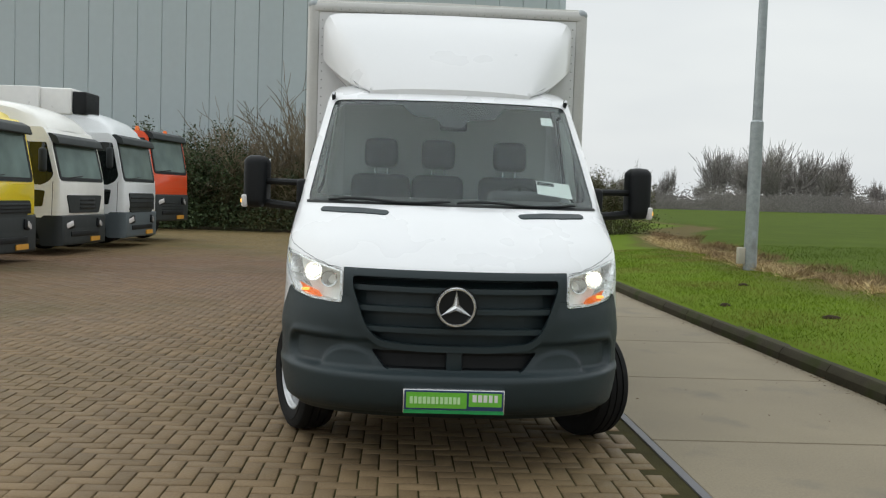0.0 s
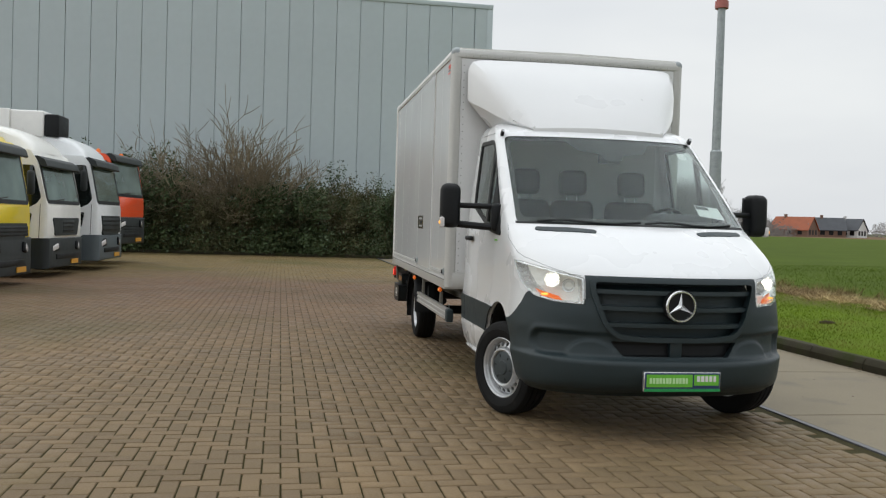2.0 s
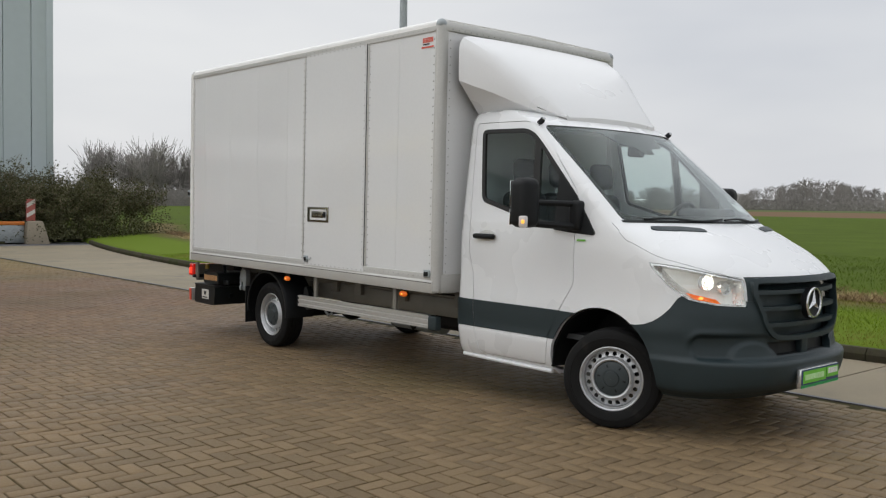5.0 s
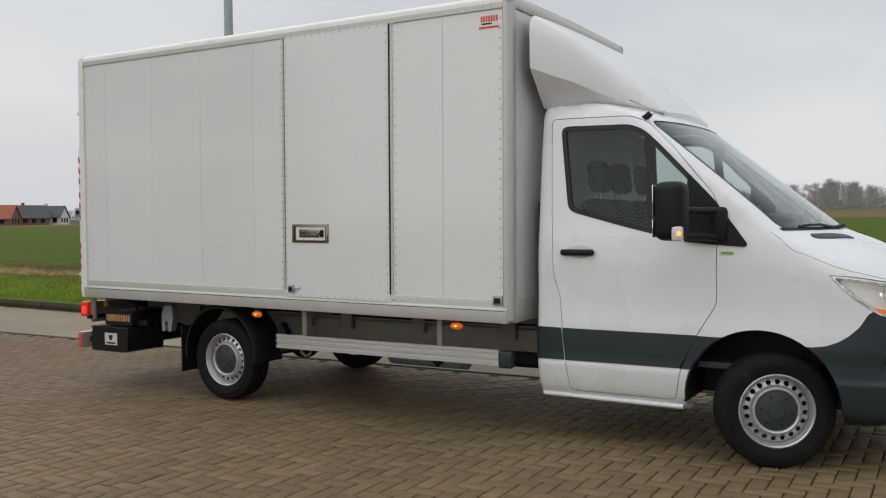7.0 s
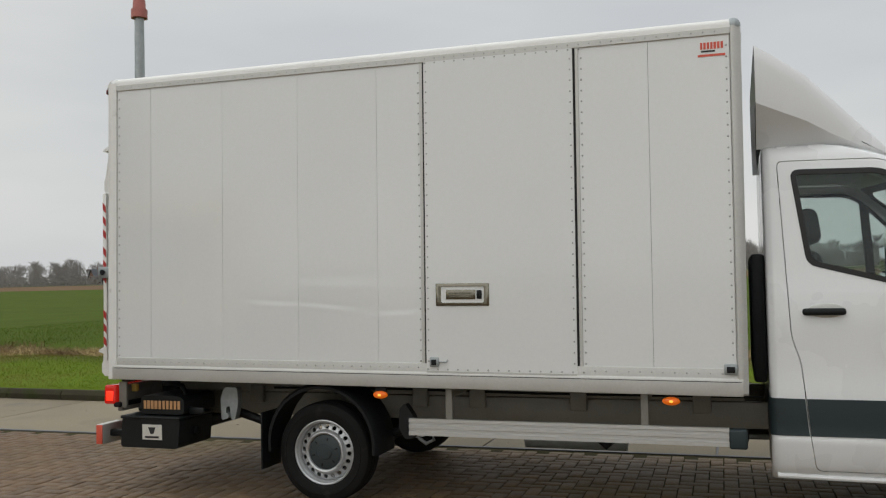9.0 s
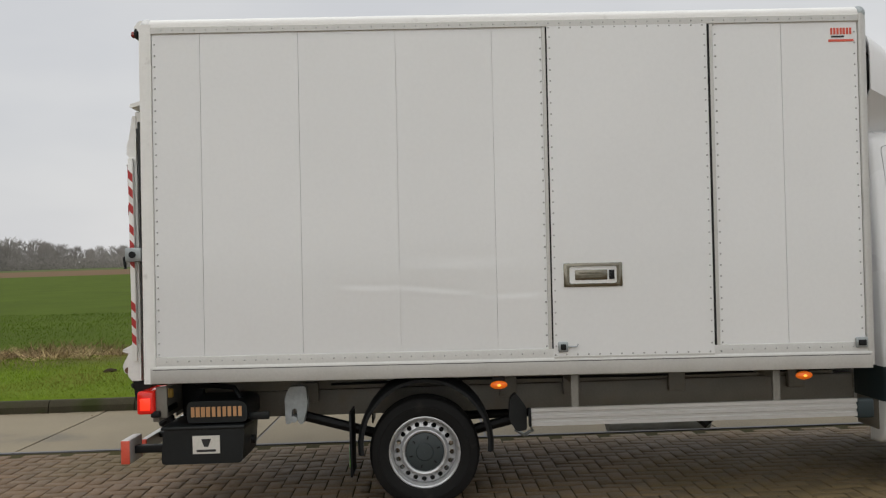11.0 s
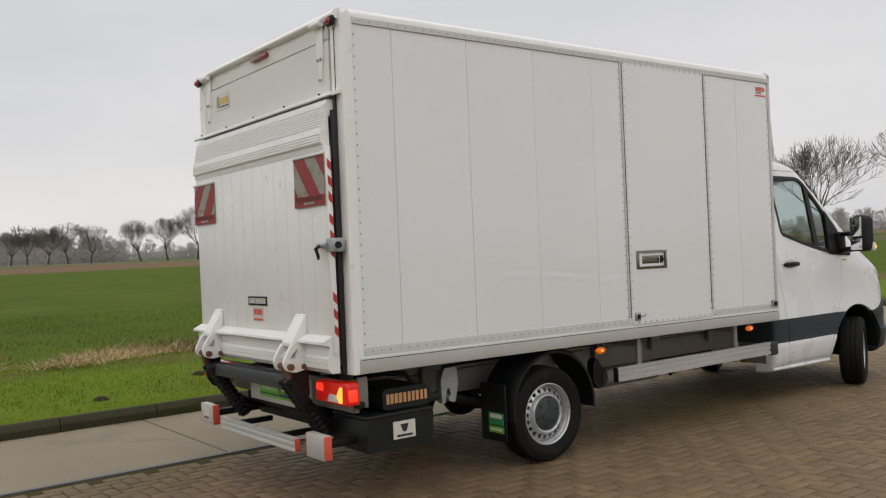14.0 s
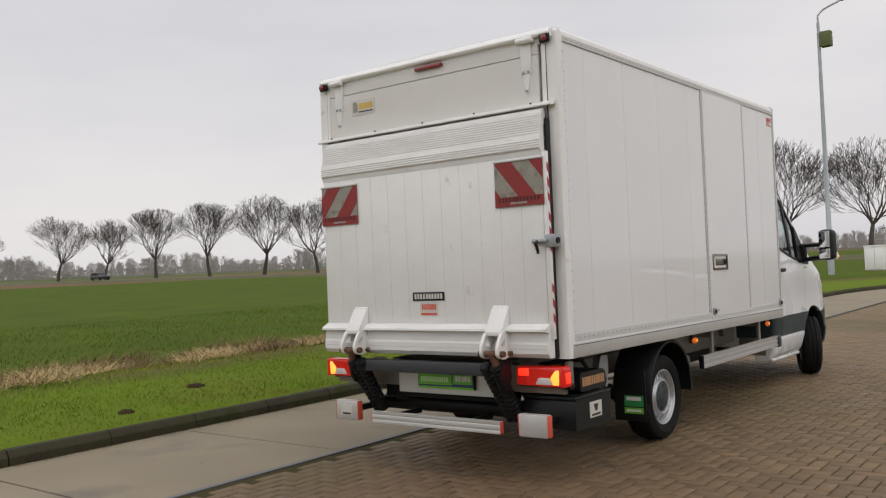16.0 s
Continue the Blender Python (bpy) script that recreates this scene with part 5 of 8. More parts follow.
def build_cab():
    body = skin(0, 0.03, ("DIFFERENCE", prism(BUMPER, "x", -1.3, 1.3)), ("DIFFERENCE", cuboid(-0.64, 0.64, 4.5, 5.12, 0.90, 1.118)),
                ("DIFFERENCE", both_lamps(0.003)), ("DIFFERENCE", both_sides(grown(DOOR, 0.003), 0.6, 1.3)), ("DIFFERENCE", prism(SCREEN, "y", 5.0, 6.8)), ("DIFFERENCE", arches()),
                ("DIFFERENCE", cuboid(-0.8, 0.8, 5.4, 7.6, 0.2, 0.45)))
    cab = vpart("cab_body", body, M_PAINT, label="white painted cab with a short sloping bonnet")
    bump = nose_skin(("INTERSECT", prism(BUMPER, "x", -1.3, 1.3)), ("DIFFERENCE", prism(GRILLE, "y", 4.5, 5.3)), ("DIFFERENCE", prism(LOWER, "y", 4.5, 5.3)), ("DIFFERENCE", arches()), ("DIFFERENCE", both_lamps(0.004)))
    bumper = vpart("bumper", bump, M_PLASTIC, label="dark grey unpainted plastic front bumper")
    top = skin(-0.002, 0.03, ("INTERSECT", cuboid(-0.637, 0.637, 4.5, 5.11, 0.957, 1.115)), ("DIFFERENCE", prism(GRILLE, "y", 4.5, 5.3)))
    vpart("grille_surround", top, M_PLASTIC, label="dark grey plastic surround of the grille")
    # raised lip round the grille
    ring = skin(-0.018, 0.03, ("INTERSECT", prism(grown(GRILLE, 0.024), "y", 4.5, 5.3)), ("DIFFERENCE", prism(grown(GRILLE, -0.010), "y", 4.5, 5.3)))
    grille = vpart("grille", ring, M_PLASTIC, label="dark grey slatted radiator grille")
    back = skin(0.075, 0.085, ("INTERSECT", prism(grown(GRILLE, 0.05), "y", 4.5, 5.4)))
    vpart("backing", back, M_PLASTIC, grille)
    for z0 in (1.006, 0.892, 0.778):
        bar = skin(0.004, 0.06, ("INTERSECT", prism(grown(GRILLE, 0.0), "y", 4.5, 5.3)), ("INTERSECT", prism([(4.5, z0 - 0.016), (4.5, z0 + 0.010), (5.4, z0 + 0.034), (5.4, z0 + 0.0)], "x", -0.7, 0.7)))
        vpart("slat", bar, M_PLASTIC, grille)
        fin = skin(0.010, 0.06, ("INTERSECT", prism(grown(GRILLE, -0.04), "y", 4.5, 5.3)), ("INTERSECT", prism([(4.5, z0 + 0.022), (4.5, z0 + 0.029), (5.4, z0 + 0.044), (5.4, z0 + 0.034)], "x", -0.7, 0.7)))
        vpart("slat", fin, M_PLASTIC, grille)
    badge = bmesh.new()
    turned([(-0.012, 0.112), (-0.022, 0.106), (-0.022, 0.097), (-0.010, 0.094), (0.0, 0.1), (0.0, 0.112)], "y", 48, badge)
    for k in range(3):
        a = math.pi / 2 + k * 2 * math.pi / 3
        tip = (0.098 * math.cos(a), 0.098 * math.sin(a))
        s = [(0.021 * math.cos(a + q), 0.021 * math.sin(a + q)) for q in (math.pi / 3, -math.pi / 3)]
        own = bmesh.new()
        c0, c1 = own.verts.new((0, -0.028, 0)), own.verts.new((tip[0], -0.012, tip[1]))
        e = [own.verts.new((q[0], -0.008, q[1])) for q in s]
        own.faces.new((c0, e[0], c1))
        own.faces.new((c0, c1, e[1]))
        own.faces.new((e[0], e[1], c1))
        merge(badge, own)
    moved(badge, pose(0.0, 4.832, 0.925))
    b = vpart("badge", badge, M_CHROME, grille, "chrome ring badge with a three-pointed shape", smooth=25)
    vpart("badge_back", rod((0, 4.828, 0.925), (0, 4.86, 0.925), 0.118, sides=40), M_BLACK, grille)
    # lower intake
    low = vpart("air_intake", skin(0.065, 0.075, ("INTERSECT", prism(grown(LOWER, 0.03), "y", 4.5, 5.4))), M_BLACK, bumper)
    vpart("intake_post", cuboid(-0.045, 0.045, 4.875, 4.93, 0.55, 0.69, 0.01), M_PLASTIC, bumper)
    for s in (-1, 1):
        # headlight
        lamp = vpart("headlight", skin(0.0, 0.005, ("INTERSECT", lamp_cut(s, -0.002))), M_LENSGLASS, label="lit headlight with an amber indicator strip")
        lamp.visible_shadow = False
        vpart("reflector", skin(0.07, 0.08, ("INTERSECT", lamp_cut(s, 0.02))), M_GLOWREFLECT, lamp)
        vpart("housing", skin(0.006, 0.075, ("INTERSECT", lamp_cut(s, 0.0)), ("DIFFERENCE", lamp_cut(s, -0.012))), M_REFLECT, lamp)
        for uu, yy, zz, r in ((0.82, 5.205, 1.075, 0.050), (0.72, 5.13, 1.04, 0.042)):
            vpart("lamp_bowl", moved(turned([(0.035, 0.010), (0.02, r * 0.55), (-0.01, r * 0.85), (-0.04, r), (-0.043, r + 0.006), (0.0, r + 0.004)], "y", 28), pose(s * uu, yy, zz, 0, 0, s * 14)), M_REFLECT, lamp)
        vpart("bulb", moved(ball_of(16, 10), Matrix.Translation((s * 0.82, 5.165, 1.075)) @ Matrix.Diagonal((0.026, 0.018, 0.024, 1))), M_HEADLIT, lamp)
        strip = skin(0.035, 0.055, ("INTERSECT", prism([(s * 0.76, 0.925), (s * 0.79, 0.962), (s * 0.87, 0.985), (s * 0.94, 1.01), (s * 0.965, 1.0), (s * 0.94, 0.958), (s * 0.82, 0.93)], "y", 4.6, 5.70)))
        vpart("indicator", strip, M_ORANGELENS, lamp, "amber indicator strip")
        flash = moved(ball_of(12, 8), Matrix.Translation((s * 0.87, 5.19, 0.968)) @ Matrix.Diagonal((0.030, 0.010, 0.010, 1)))
        vpart("indicator_bulb", flash, M_INDICATOR, lamp)
        # gap between bonnet and wing
        line = [(s * 0.975, 5.87, 1.45), (s * 0.99, 5.80, 1.408), (s * 1.0, 5.72, 1.345), (s * 1.005, 5.61, 1.30), (s * 1.005, 5.49, 1.255), (s * 0.985, 5.40, 1.23), (s * 0.95, 5.32, 1.215), (s * 0.90, 5.23, 1.195), (s * 0.83, 5.14, 1.165), (s * 0.74, 5.05, 1.135), (s * 0.66, 5.0, 1.12)]
        gap = []
        for k in range(41):
            f = k / 40 * (len(line) - 1)
            i = min(int(f), len(line) - 2)
            loc, nrm, _, _ = FORM_TREE.find_nearest(Vector(line[i]).lerp(Vector(line[i + 1]), f - i))
            gap.append(loc - nrm * 0.001)
        vpart("bonnet_gap", tube(gap, 0.0022, 6), M_HUB, cab)
        # bonnet air vent
        vent = skin(-0.010, 0.01, ("INTERSECT", prism(rounded([(s * 0.42, 5.435), (s * 0.70, 5.53), (s * 0.83, 5.60), (s * 0.845, 5.63), (s * 0.82, 5.655), (s * 0.70, 5.605), (s * 0.42, 5.50), (s * 0.40, 5.475)], 0.015, 3), "z", 1.25, 1.452)))
        vpart("bonnet_vent", vent, M_PLASTIC, label="dark grey plastic bonnet vent")
        # doors
        lowp, highp = (0.6, 1.3) if s > 0 else (-1.3, -0.6)
        cut = lambda pts: prism(pts, "x", lowp, highp)
        door = vpart("door", skin(0.0, 0.03, ("INTERSECT", cut(grown(DOOR, -0.002))), ("DIFFERENCE", cut(WINDOW))), M_PAINT, label="white cab door with a dark sill band")
        vpart("window_seal", flank_ring(s, 0.006, -0.028, 0.003, -0.02), M_SEAL, door)
        pane = vpart("window_pane", flank_sheet(s, grown(WINDOW, -0.012), -0.008, -0.012), M_SIDEGLASS, door, smooth=0)
        pane.visible_shadow = False
        vpart("window_divider", skin(-0.001, 0.025, ("INTERSECT", cut(grown(WINDOW, -0.01))), ("INTERSECT", cut([(6.64, 2.3), (6.705, 2.3), (6.63, 1.3), (6.562, 1.3)]))), M_SEAL, door)
        vpart("mirror_base", skin(-0.012, 0.03, ("INTERSECT", cut(rounded([(6.40, 1.405), (6.385, 1.862), (6.20, 1.668), (5.995, 1.392), (6.005, 1.372), (6.20, 1.385)], 0.012, 3)))), M_BLACK, door)
        vpart("sill_band", skin(-0.008, 0.01, ("INTERSECT", cut([(7.241, 0.565), (7.261, 0.792), (6.312, 0.79), (6.418, 0.565)]))), M_PLASTIC, door)
        vpart("sill_band", skin(-0.008, 0.01, ("INTERSECT", cut([(7.251, 0.565), (7.271, 0.792), (7.60, 0.797), (7.60, 0.565)]))), M_PLASTIC, cab)
        vpart("sill_band", skin(-0.008, 0.01, ("INTERSECT", cut([(6.428, 0.563), (6.322, 0.788), (5.95, 0.780), (5.95, 0.563)])), ("DIFFERENCE", arches())), M_PLASTIC, cab)
        vpart("sill_lip", tube([(s * 0.97, 7.44, 0.305), (s * 0.975, 7.0, 0.30), (s * 0.975, 6.42, 0.297)], 0.018, 8), M_PAINT, cab)
        # handle
        hd = vpart("handle_cup", moved(ball_of(24, 10), Matrix.Translation((s * 1.026, 7.13, 1.335)) @ Matrix.Diagonal((0.008, 0.105, 0.046, 1))), M_ALU_PALE, door)
        vpart("handle", moved(cuboid(-0.018, 0.018, -0.125, 0.125, -0.022, 0.022, 0.018, 3), pose(s * 1.052, 7.145, 1.328)), M_BLACK, door, "black door handle")
        # mirror
        head = cuboid(-0.085, 0.085, -0.10, 0.095, -0.185, 0.185, 0.06, 5)
        mir = vpart("mirror", moved(head, pose(s * 1.375, 6.38, 1.605, 0, 0, s * 8)), M_BLACK, label="large black wing mirror on a double arm")
        vpart("mirror_arm", tube([(s * 0.99, 6.17, 1.60), (s * 1.06, 6.20, 1.605), (s * 1.33, 6.36, 1.61)], 0.024, 10), M_BLACK, mir)
        vpart("mirror_arm", tube([(s * 0.99, 6.16, 1.435), (s * 1.07, 6.20, 1.435), (s * 1.33, 6.37, 1.455)], 0.030, 10), M_BLACK, mir)
        vpart("mirror_arm", moved(cuboid(-0.04, 0.05, -0.05, 0.06, -0.12, 0.11, 0.03, 3), pose(s * 1.025, 6.17, 1.52)), M_BLACK, mir)
        vpart("mirror_glass", moved(cuboid(-0.065, 0.065, 0.093, 0.099, -0.03, 0.165, 0.002), pose(s * 1.375, 6.38, 1.605, 0, 0, s * 8)), M_MIRROR, mir)
        vpart("mirror_glass", moved(cuboid(-0.065, 0.065, 0.093, 0.099, -0.165, -0.05, 0.002), pose(s * 1.375, 6.38, 1.605, 0, 0, s * 8)), M_MIRROR, mir)
        vpart("indicator", moved(cuboid(-0.02, 0.022, -0.035, 0.035, -0.045, 0.045, 0.016, 3), pose(s * 1.452, 6.32, 1.465)), M_CLEARLENS, mir)
        vpart("indicator_bulb", moved(cuboid(-0.008, 0.008, -0.014, 0.014, -0.014, 0.014, 0.006, 2), pose(s * 1.47, 6.305, 1.465)), M_INDICATOR, mir)
        # roof marker pods
        pod = vpart("roof_bracket", moved(cuboid(-0.013, 0.013, -0.035, 0.035, -0.028, 0.016, 0.008), pose(s * 0.872, 6.70, 2.268, -35)), M_BLACK)
        vpart("lens", rod((s * 0.872, 6.667, 2.282), (s * 0.872, 6.655, 2.285), 0.011), M_CHROME, pod)
        # inner wheel house
        vpart("wheel_house", carve(rod((s * 0.55, ARCH_Y, ARCH_Z), (s * 1.0, ARCH_Y, ARCH_Z), ARCH_R + 0.01, sides=40), ("DIFFERENCE", rod((s * 0.57, ARCH_Y, ARCH_Z), (s * 1.2, ARCH_Y, ARCH_Z), ARCH_R - 0.01, sides=40)), ("DIFFERENCE", cuboid(-2, 2, 5, 7, -0.5, 0.34))), M_BLACK, cab)
    # green tick on the wing
    vpart("sticker", cuboid(-1.034, -1.029, 6.08, 6.16, 1.325, 1.34), M_GREEN, cab, smooth=0)
    # windscreen
    wind = vpart("windscreen", skin(0.004, 0.009, ("INTERSECT", prism(grown(SCREEN, -0.004), "y", 5.0, 6.8))), M_GLASS, label="curved windscreen with a dark printed border")
    wind.visible_shadow = False
    vpart("dark_border", skin(0.010, 0.014, ("INTERSECT", prism(grown(SCREEN, 0.0), "y", 5.0, 6.8)), ("DIFFERENCE", prism(rounded([(-0.902, 1.525), (0.902, 1.525), (0.827, 2.197), (-0.827, 2.197)], 0.06, 4), "y", 4.8, 7.3))), M_SEAL, wind)
    vpart("sensor_shade", skin(0.011, 0.015, ("INTERSECT", prism(rounded([(-0.36, 2.2), (0.40, 2.2), (0.31, 2.10), (0.12, 2.085), (0.08, 2.03), (-0.06, 2.03), (-0.10, 2.09), (-0.26, 2.11)], 0.02, 3), "y", 5.0, 6.8))), M_BLACK, wind)
    vpart("label", skin(0.011, 0.013, ("INTERSECT", prism([(0.56, 1.575), (0.80, 1.545), (0.79, 1.645), (0.56, 1.665)], "y", 5.0, 6.8))), M_WHITEFILM, wind, "white paper label behind the windscreen", smooth=0)
    vpart("print_bar", skin(0.0095, 0.0105, ("INTERSECT", prism([(0.565, 1.635), (0.68, 1.625), (0.68, 1.648), (0.565, 1.66)], "y", 5.0, 6.8))), M_INK, wind, smooth=0)
    vpart("label", skin(0.011, 0.013, ("INTERSECT", prism([(0.66, 2.08), (0.75, 2.075), (0.745, 2.14), (0.66, 2.14)], "y", 5.0, 6.8))), M_WHITEFILM, wind, smooth=0)
    vpart("cowl", skin(-0.003, 0.02, ("INTERSECT", prism([(-0.95, 1.474), (0.95, 1.474), (0.95, 1.492), (-0.95, 1.492)], "y", 5.0, 6.4))), M_BLACK, cab)
    for u0, u1 in ((-0.80, -0.02), (0.02, 0.80)):
        pts = []
        for k in range(8):
            u = u0 + (u1 - u0) * k / 7
            w, yf, ys = 0.96, 5.575, 5.93
            pts.append((u, ys - (ys - yf) * math.sqrt(1 - (u / w) ** 2) - 0.012, 1.498 + 0.01 * math.sin(k)))
        vpart("wiper", tube(pts, 0.009, 6), M_BLACK, cab)
    # plate
    pl = vpart("front_plate", cuboid(-0.28, 0.28, 4.755, 4.79, 0.345, 0.48, 0.006), M_CHROME, label="dealer plate with green and blue panels")
    vpart("plate_field", cuboid(-0.272, 0.272, 4.750, 4.756, 0.368, 0.474), M_BLUE, pl, smooth=0)
    vpart("plate_panel", cuboid(-0.262, 0.07, 4.746, 4.7505, 0.378, 0.464), M_GREEN, pl, smooth=0)
    vpart("plate_panel", cuboid(0.082, 0.262, 4.746, 4.7505, 0.390, 0.464), M_GREEN, pl, smooth=0)
    vpart("plate_panel", cuboid(-0.275, 0.275, 4.749, 4.7545, 0.347, 0.366), M_GREENDARK, pl, smooth=0)
    letters("print_bar", "y", (4.7425, 4.7465), -0.245, 0.04, 0.402, 0.440, 12, M_PALEGREEN, pl, 5)
    letters("print_bar", "y", (4.7425, 4.7465), 0.098, 0.248, 0.416, 0.455, 5, M_WHITEFILM, pl, 6)
    # cabin
    vpart("cab_rear_wall", cuboid(-0.84, 0.84, 7.38, 7.41, 0.6, 2.3), M_LINING)
    # made-up black block, only darkens the gap between cab and box
    vpart("rear_pad", cuboid(-0.80, 0.80, 7.475, 7.56, 0.86, 1.70, 0.02), M_BLACK, label="black block added to darken the gap behind the cab")
    vpart("cab_floor", cuboid(-0.9, 0.9, 5.6, 7.4, 0.56, 0.6), M_DASH)
    vpart("headliner", cuboid(-0.78, 0.78, 6.75, 7.4, 2.28, 2.3), M_LINING)
    dash = vpart("dashboard", prism(rounded([(5.90, 1.0), (5.90, 1.42), (6.0, 1.485), (6.14, 1.46), (6.22, 1.27), (6.14, 0.9)], 0.05, 3), "x", -0.88, 0.88), M_DASH)
    vpart("instrument_hood", moved(cuboid(-0.24, 0.24, -0.15, 0.15, -0.05, 0.06, 0.05, 4), pose(0.50, 6.02, 1.53)), M_DASH, dash)
    sw = bmesh.new()
    ring = [(0.185 * math.cos(a), 0.185 * math.sin(a), 0) for a in (2 * math.pi * k / 28 for k in range(29))]
    tube(ring, 0.016, 8, sw)
    for a in (0.2, math.pi - 0.2, -math.pi / 2):
        rod((0, 0, -0.02), (0.18 * math.cos(a), 0.18 * math.sin(a), 0), 0.014, bm=sw)
    rod((0, 0, -0.05), (0, 0, 0.0), 0.06, bm=sw)
    vpart("steering_wheel", moved(sw, pose(0.50, 6.30, 1.47, -62)), M_BLACK)
    for u, w in ((-0.52, 0.24), (-0.06, 0.21), (0.52, 0.25)):
        seat = vpart("seat", moved(cuboid(-w, w, -0.24, 0.24, -0.09, 0.07, 0.05, 4), pose(u, 6.88, 0.98)), M_SEAT)
        vpart("backrest", moved(cuboid(-w, w, -0.075, 0.075, 0, 0.70, 0.074, 5), pose(u, 7.10, 1.02, -8)), M_SEAT, seat)
        vpart("headrest", moved(cuboid(-0.135, 0.135, -0.06, 0.06, 0, 0.24, 0.058, 5), pose(u, 7.16, 1.76, -8)), M_SEAT, seat)
        for q in (-0.05, 0.05):
            vpart("headrest_bar", rod((u + q, 7.18, 1.6), (u + q, 7.20, 1.8), 0.008), M_CHROME, seat)
    vpart("rear_view_mirror", moved(cuboid(-0.1, 0.1, -0.02, 0.02, -0.045, 0.045, 0.018, 3), pose(0.02, 6.42, 2.06)), M_BLACK, wind)


build_cab()


def build_fairing():
    """Open shell from the cab roof up to the box."""
    stations = [(6.60, 2.335, 0.60, 2.325, 0.56, 2.30), (6.68, 2.425, 0.66, 2.335, 0.60, 2.31), (6.80, 2.54, 0.735, 2.365, 0.64, 2.33), (7.0, 2.715, 0.84, 2.44, 0.70, 2.36), (7.2, 2.87, 0.93, 2.52, 0.745, 2.375), (7.38, 2.99, 1.0, 2.59, 0.78, 2.385), (7.50, 3.06, 1.04, 2.64, 0.80, 2.385)]
    bm = bmesh.new()
    rings = []
    for y, zt, uc, zc, ub, zb in stations:
        both = []
        for t in (0.0, 0.014):
            zt_, uc_, zc_ = zt - t, uc - t, zc + t * 0.3
            r = min(0.09, (zt_ - zc_) * 0.5)
            half = [(0, zt_), (uc_ * 0.3, zt_ - 0.002), (uc_ * 0.6, zt_ - 0.006), (uc_ * 0.8, zt_ - 0.012), (uc_ - r * 1.1, zt_ - 0.018), (uc_ - r * 0.45, zt_ - 0.018 - r * 0.22), (uc_ - r * 0.08, zt_ - 0.018 - r * 0.75), (uc_ + 0.004, zt_ - 0.02 - r * 1.3),
                    (uc_ + 0.004, zc_ + (zt_ - zc_) * 0.2), (uc_, zc_ + 0.012), (uc_ - 0.012, zc_), ((uc_ * 0.5 + (ub - t) * 0.5) - 0.01, (zc_ + zb) / 2 - 0.008), (ub - t, zb)]
            loop = [(-u, z) for u, z in reversed(half[1:])] + half
            both.append([bm.verts.new((u, y + (t if y < 7.45 else 0), z)) for u, z in loop])
        rings.append(both[0] + both[1][::-1])
    n = len(rings[0])
    for a, b in zip(rings, rings[1:]):
        for q in range(n):
            bm.faces.new((a[q], a[(q + 1) % n], b[(q + 1) % n], b[q]))
    for ring in (rings[0], rings[-1]):
        for q in range(n // 2 - 1):
            bm.faces.new((ring[q], ring[q + 1], ring[n - 2 - q], ring[n - 1 - q]))
    front = [bm.verts.new((v.co.x, 6.60, 2.275)) for v in rings[0][:n // 2]]
    for q in range(n // 2 - 1):
        bm.faces.new((rings[0][q], rings[0][q + 1], front[q + 1], front[q]))
    for v in bm.verts:
        v.co.y += 0.24 * (1 - math.sqrt(1 - min(1.0, abs(v.co.x) / 0.94) ** 2)) * max(0.0, 1 - (v.co.y - 6.60) / 0.6)
    f = vpart("roof_fairing", bm, M_FAIRING, label="smooth white plastic wind deflector on the cab roof", smooth=28)
    # added black panel stands for the shade inside the fairing
    y, zt, uc, zc, ub, zb = stations[-1]
    lining = [(-ub + 0.03, zb + 0.01), (ub - 0.03, zb + 0.01), (uc - 0.03, zc + 0.02), (uc - 0.05, zt - 0.22), (uc - 0.16, zt - 0.11), (-uc + 0.16, zt - 0.11), (-uc + 0.05, zt - 0.22), (-uc + 0.03, zc + 0.02)]
    vpart("lining", prism(lining, "y", y - 0.05, y - 0.035), M_SHADOWGAP, f)


build_fairing()

# ---- wheels ----


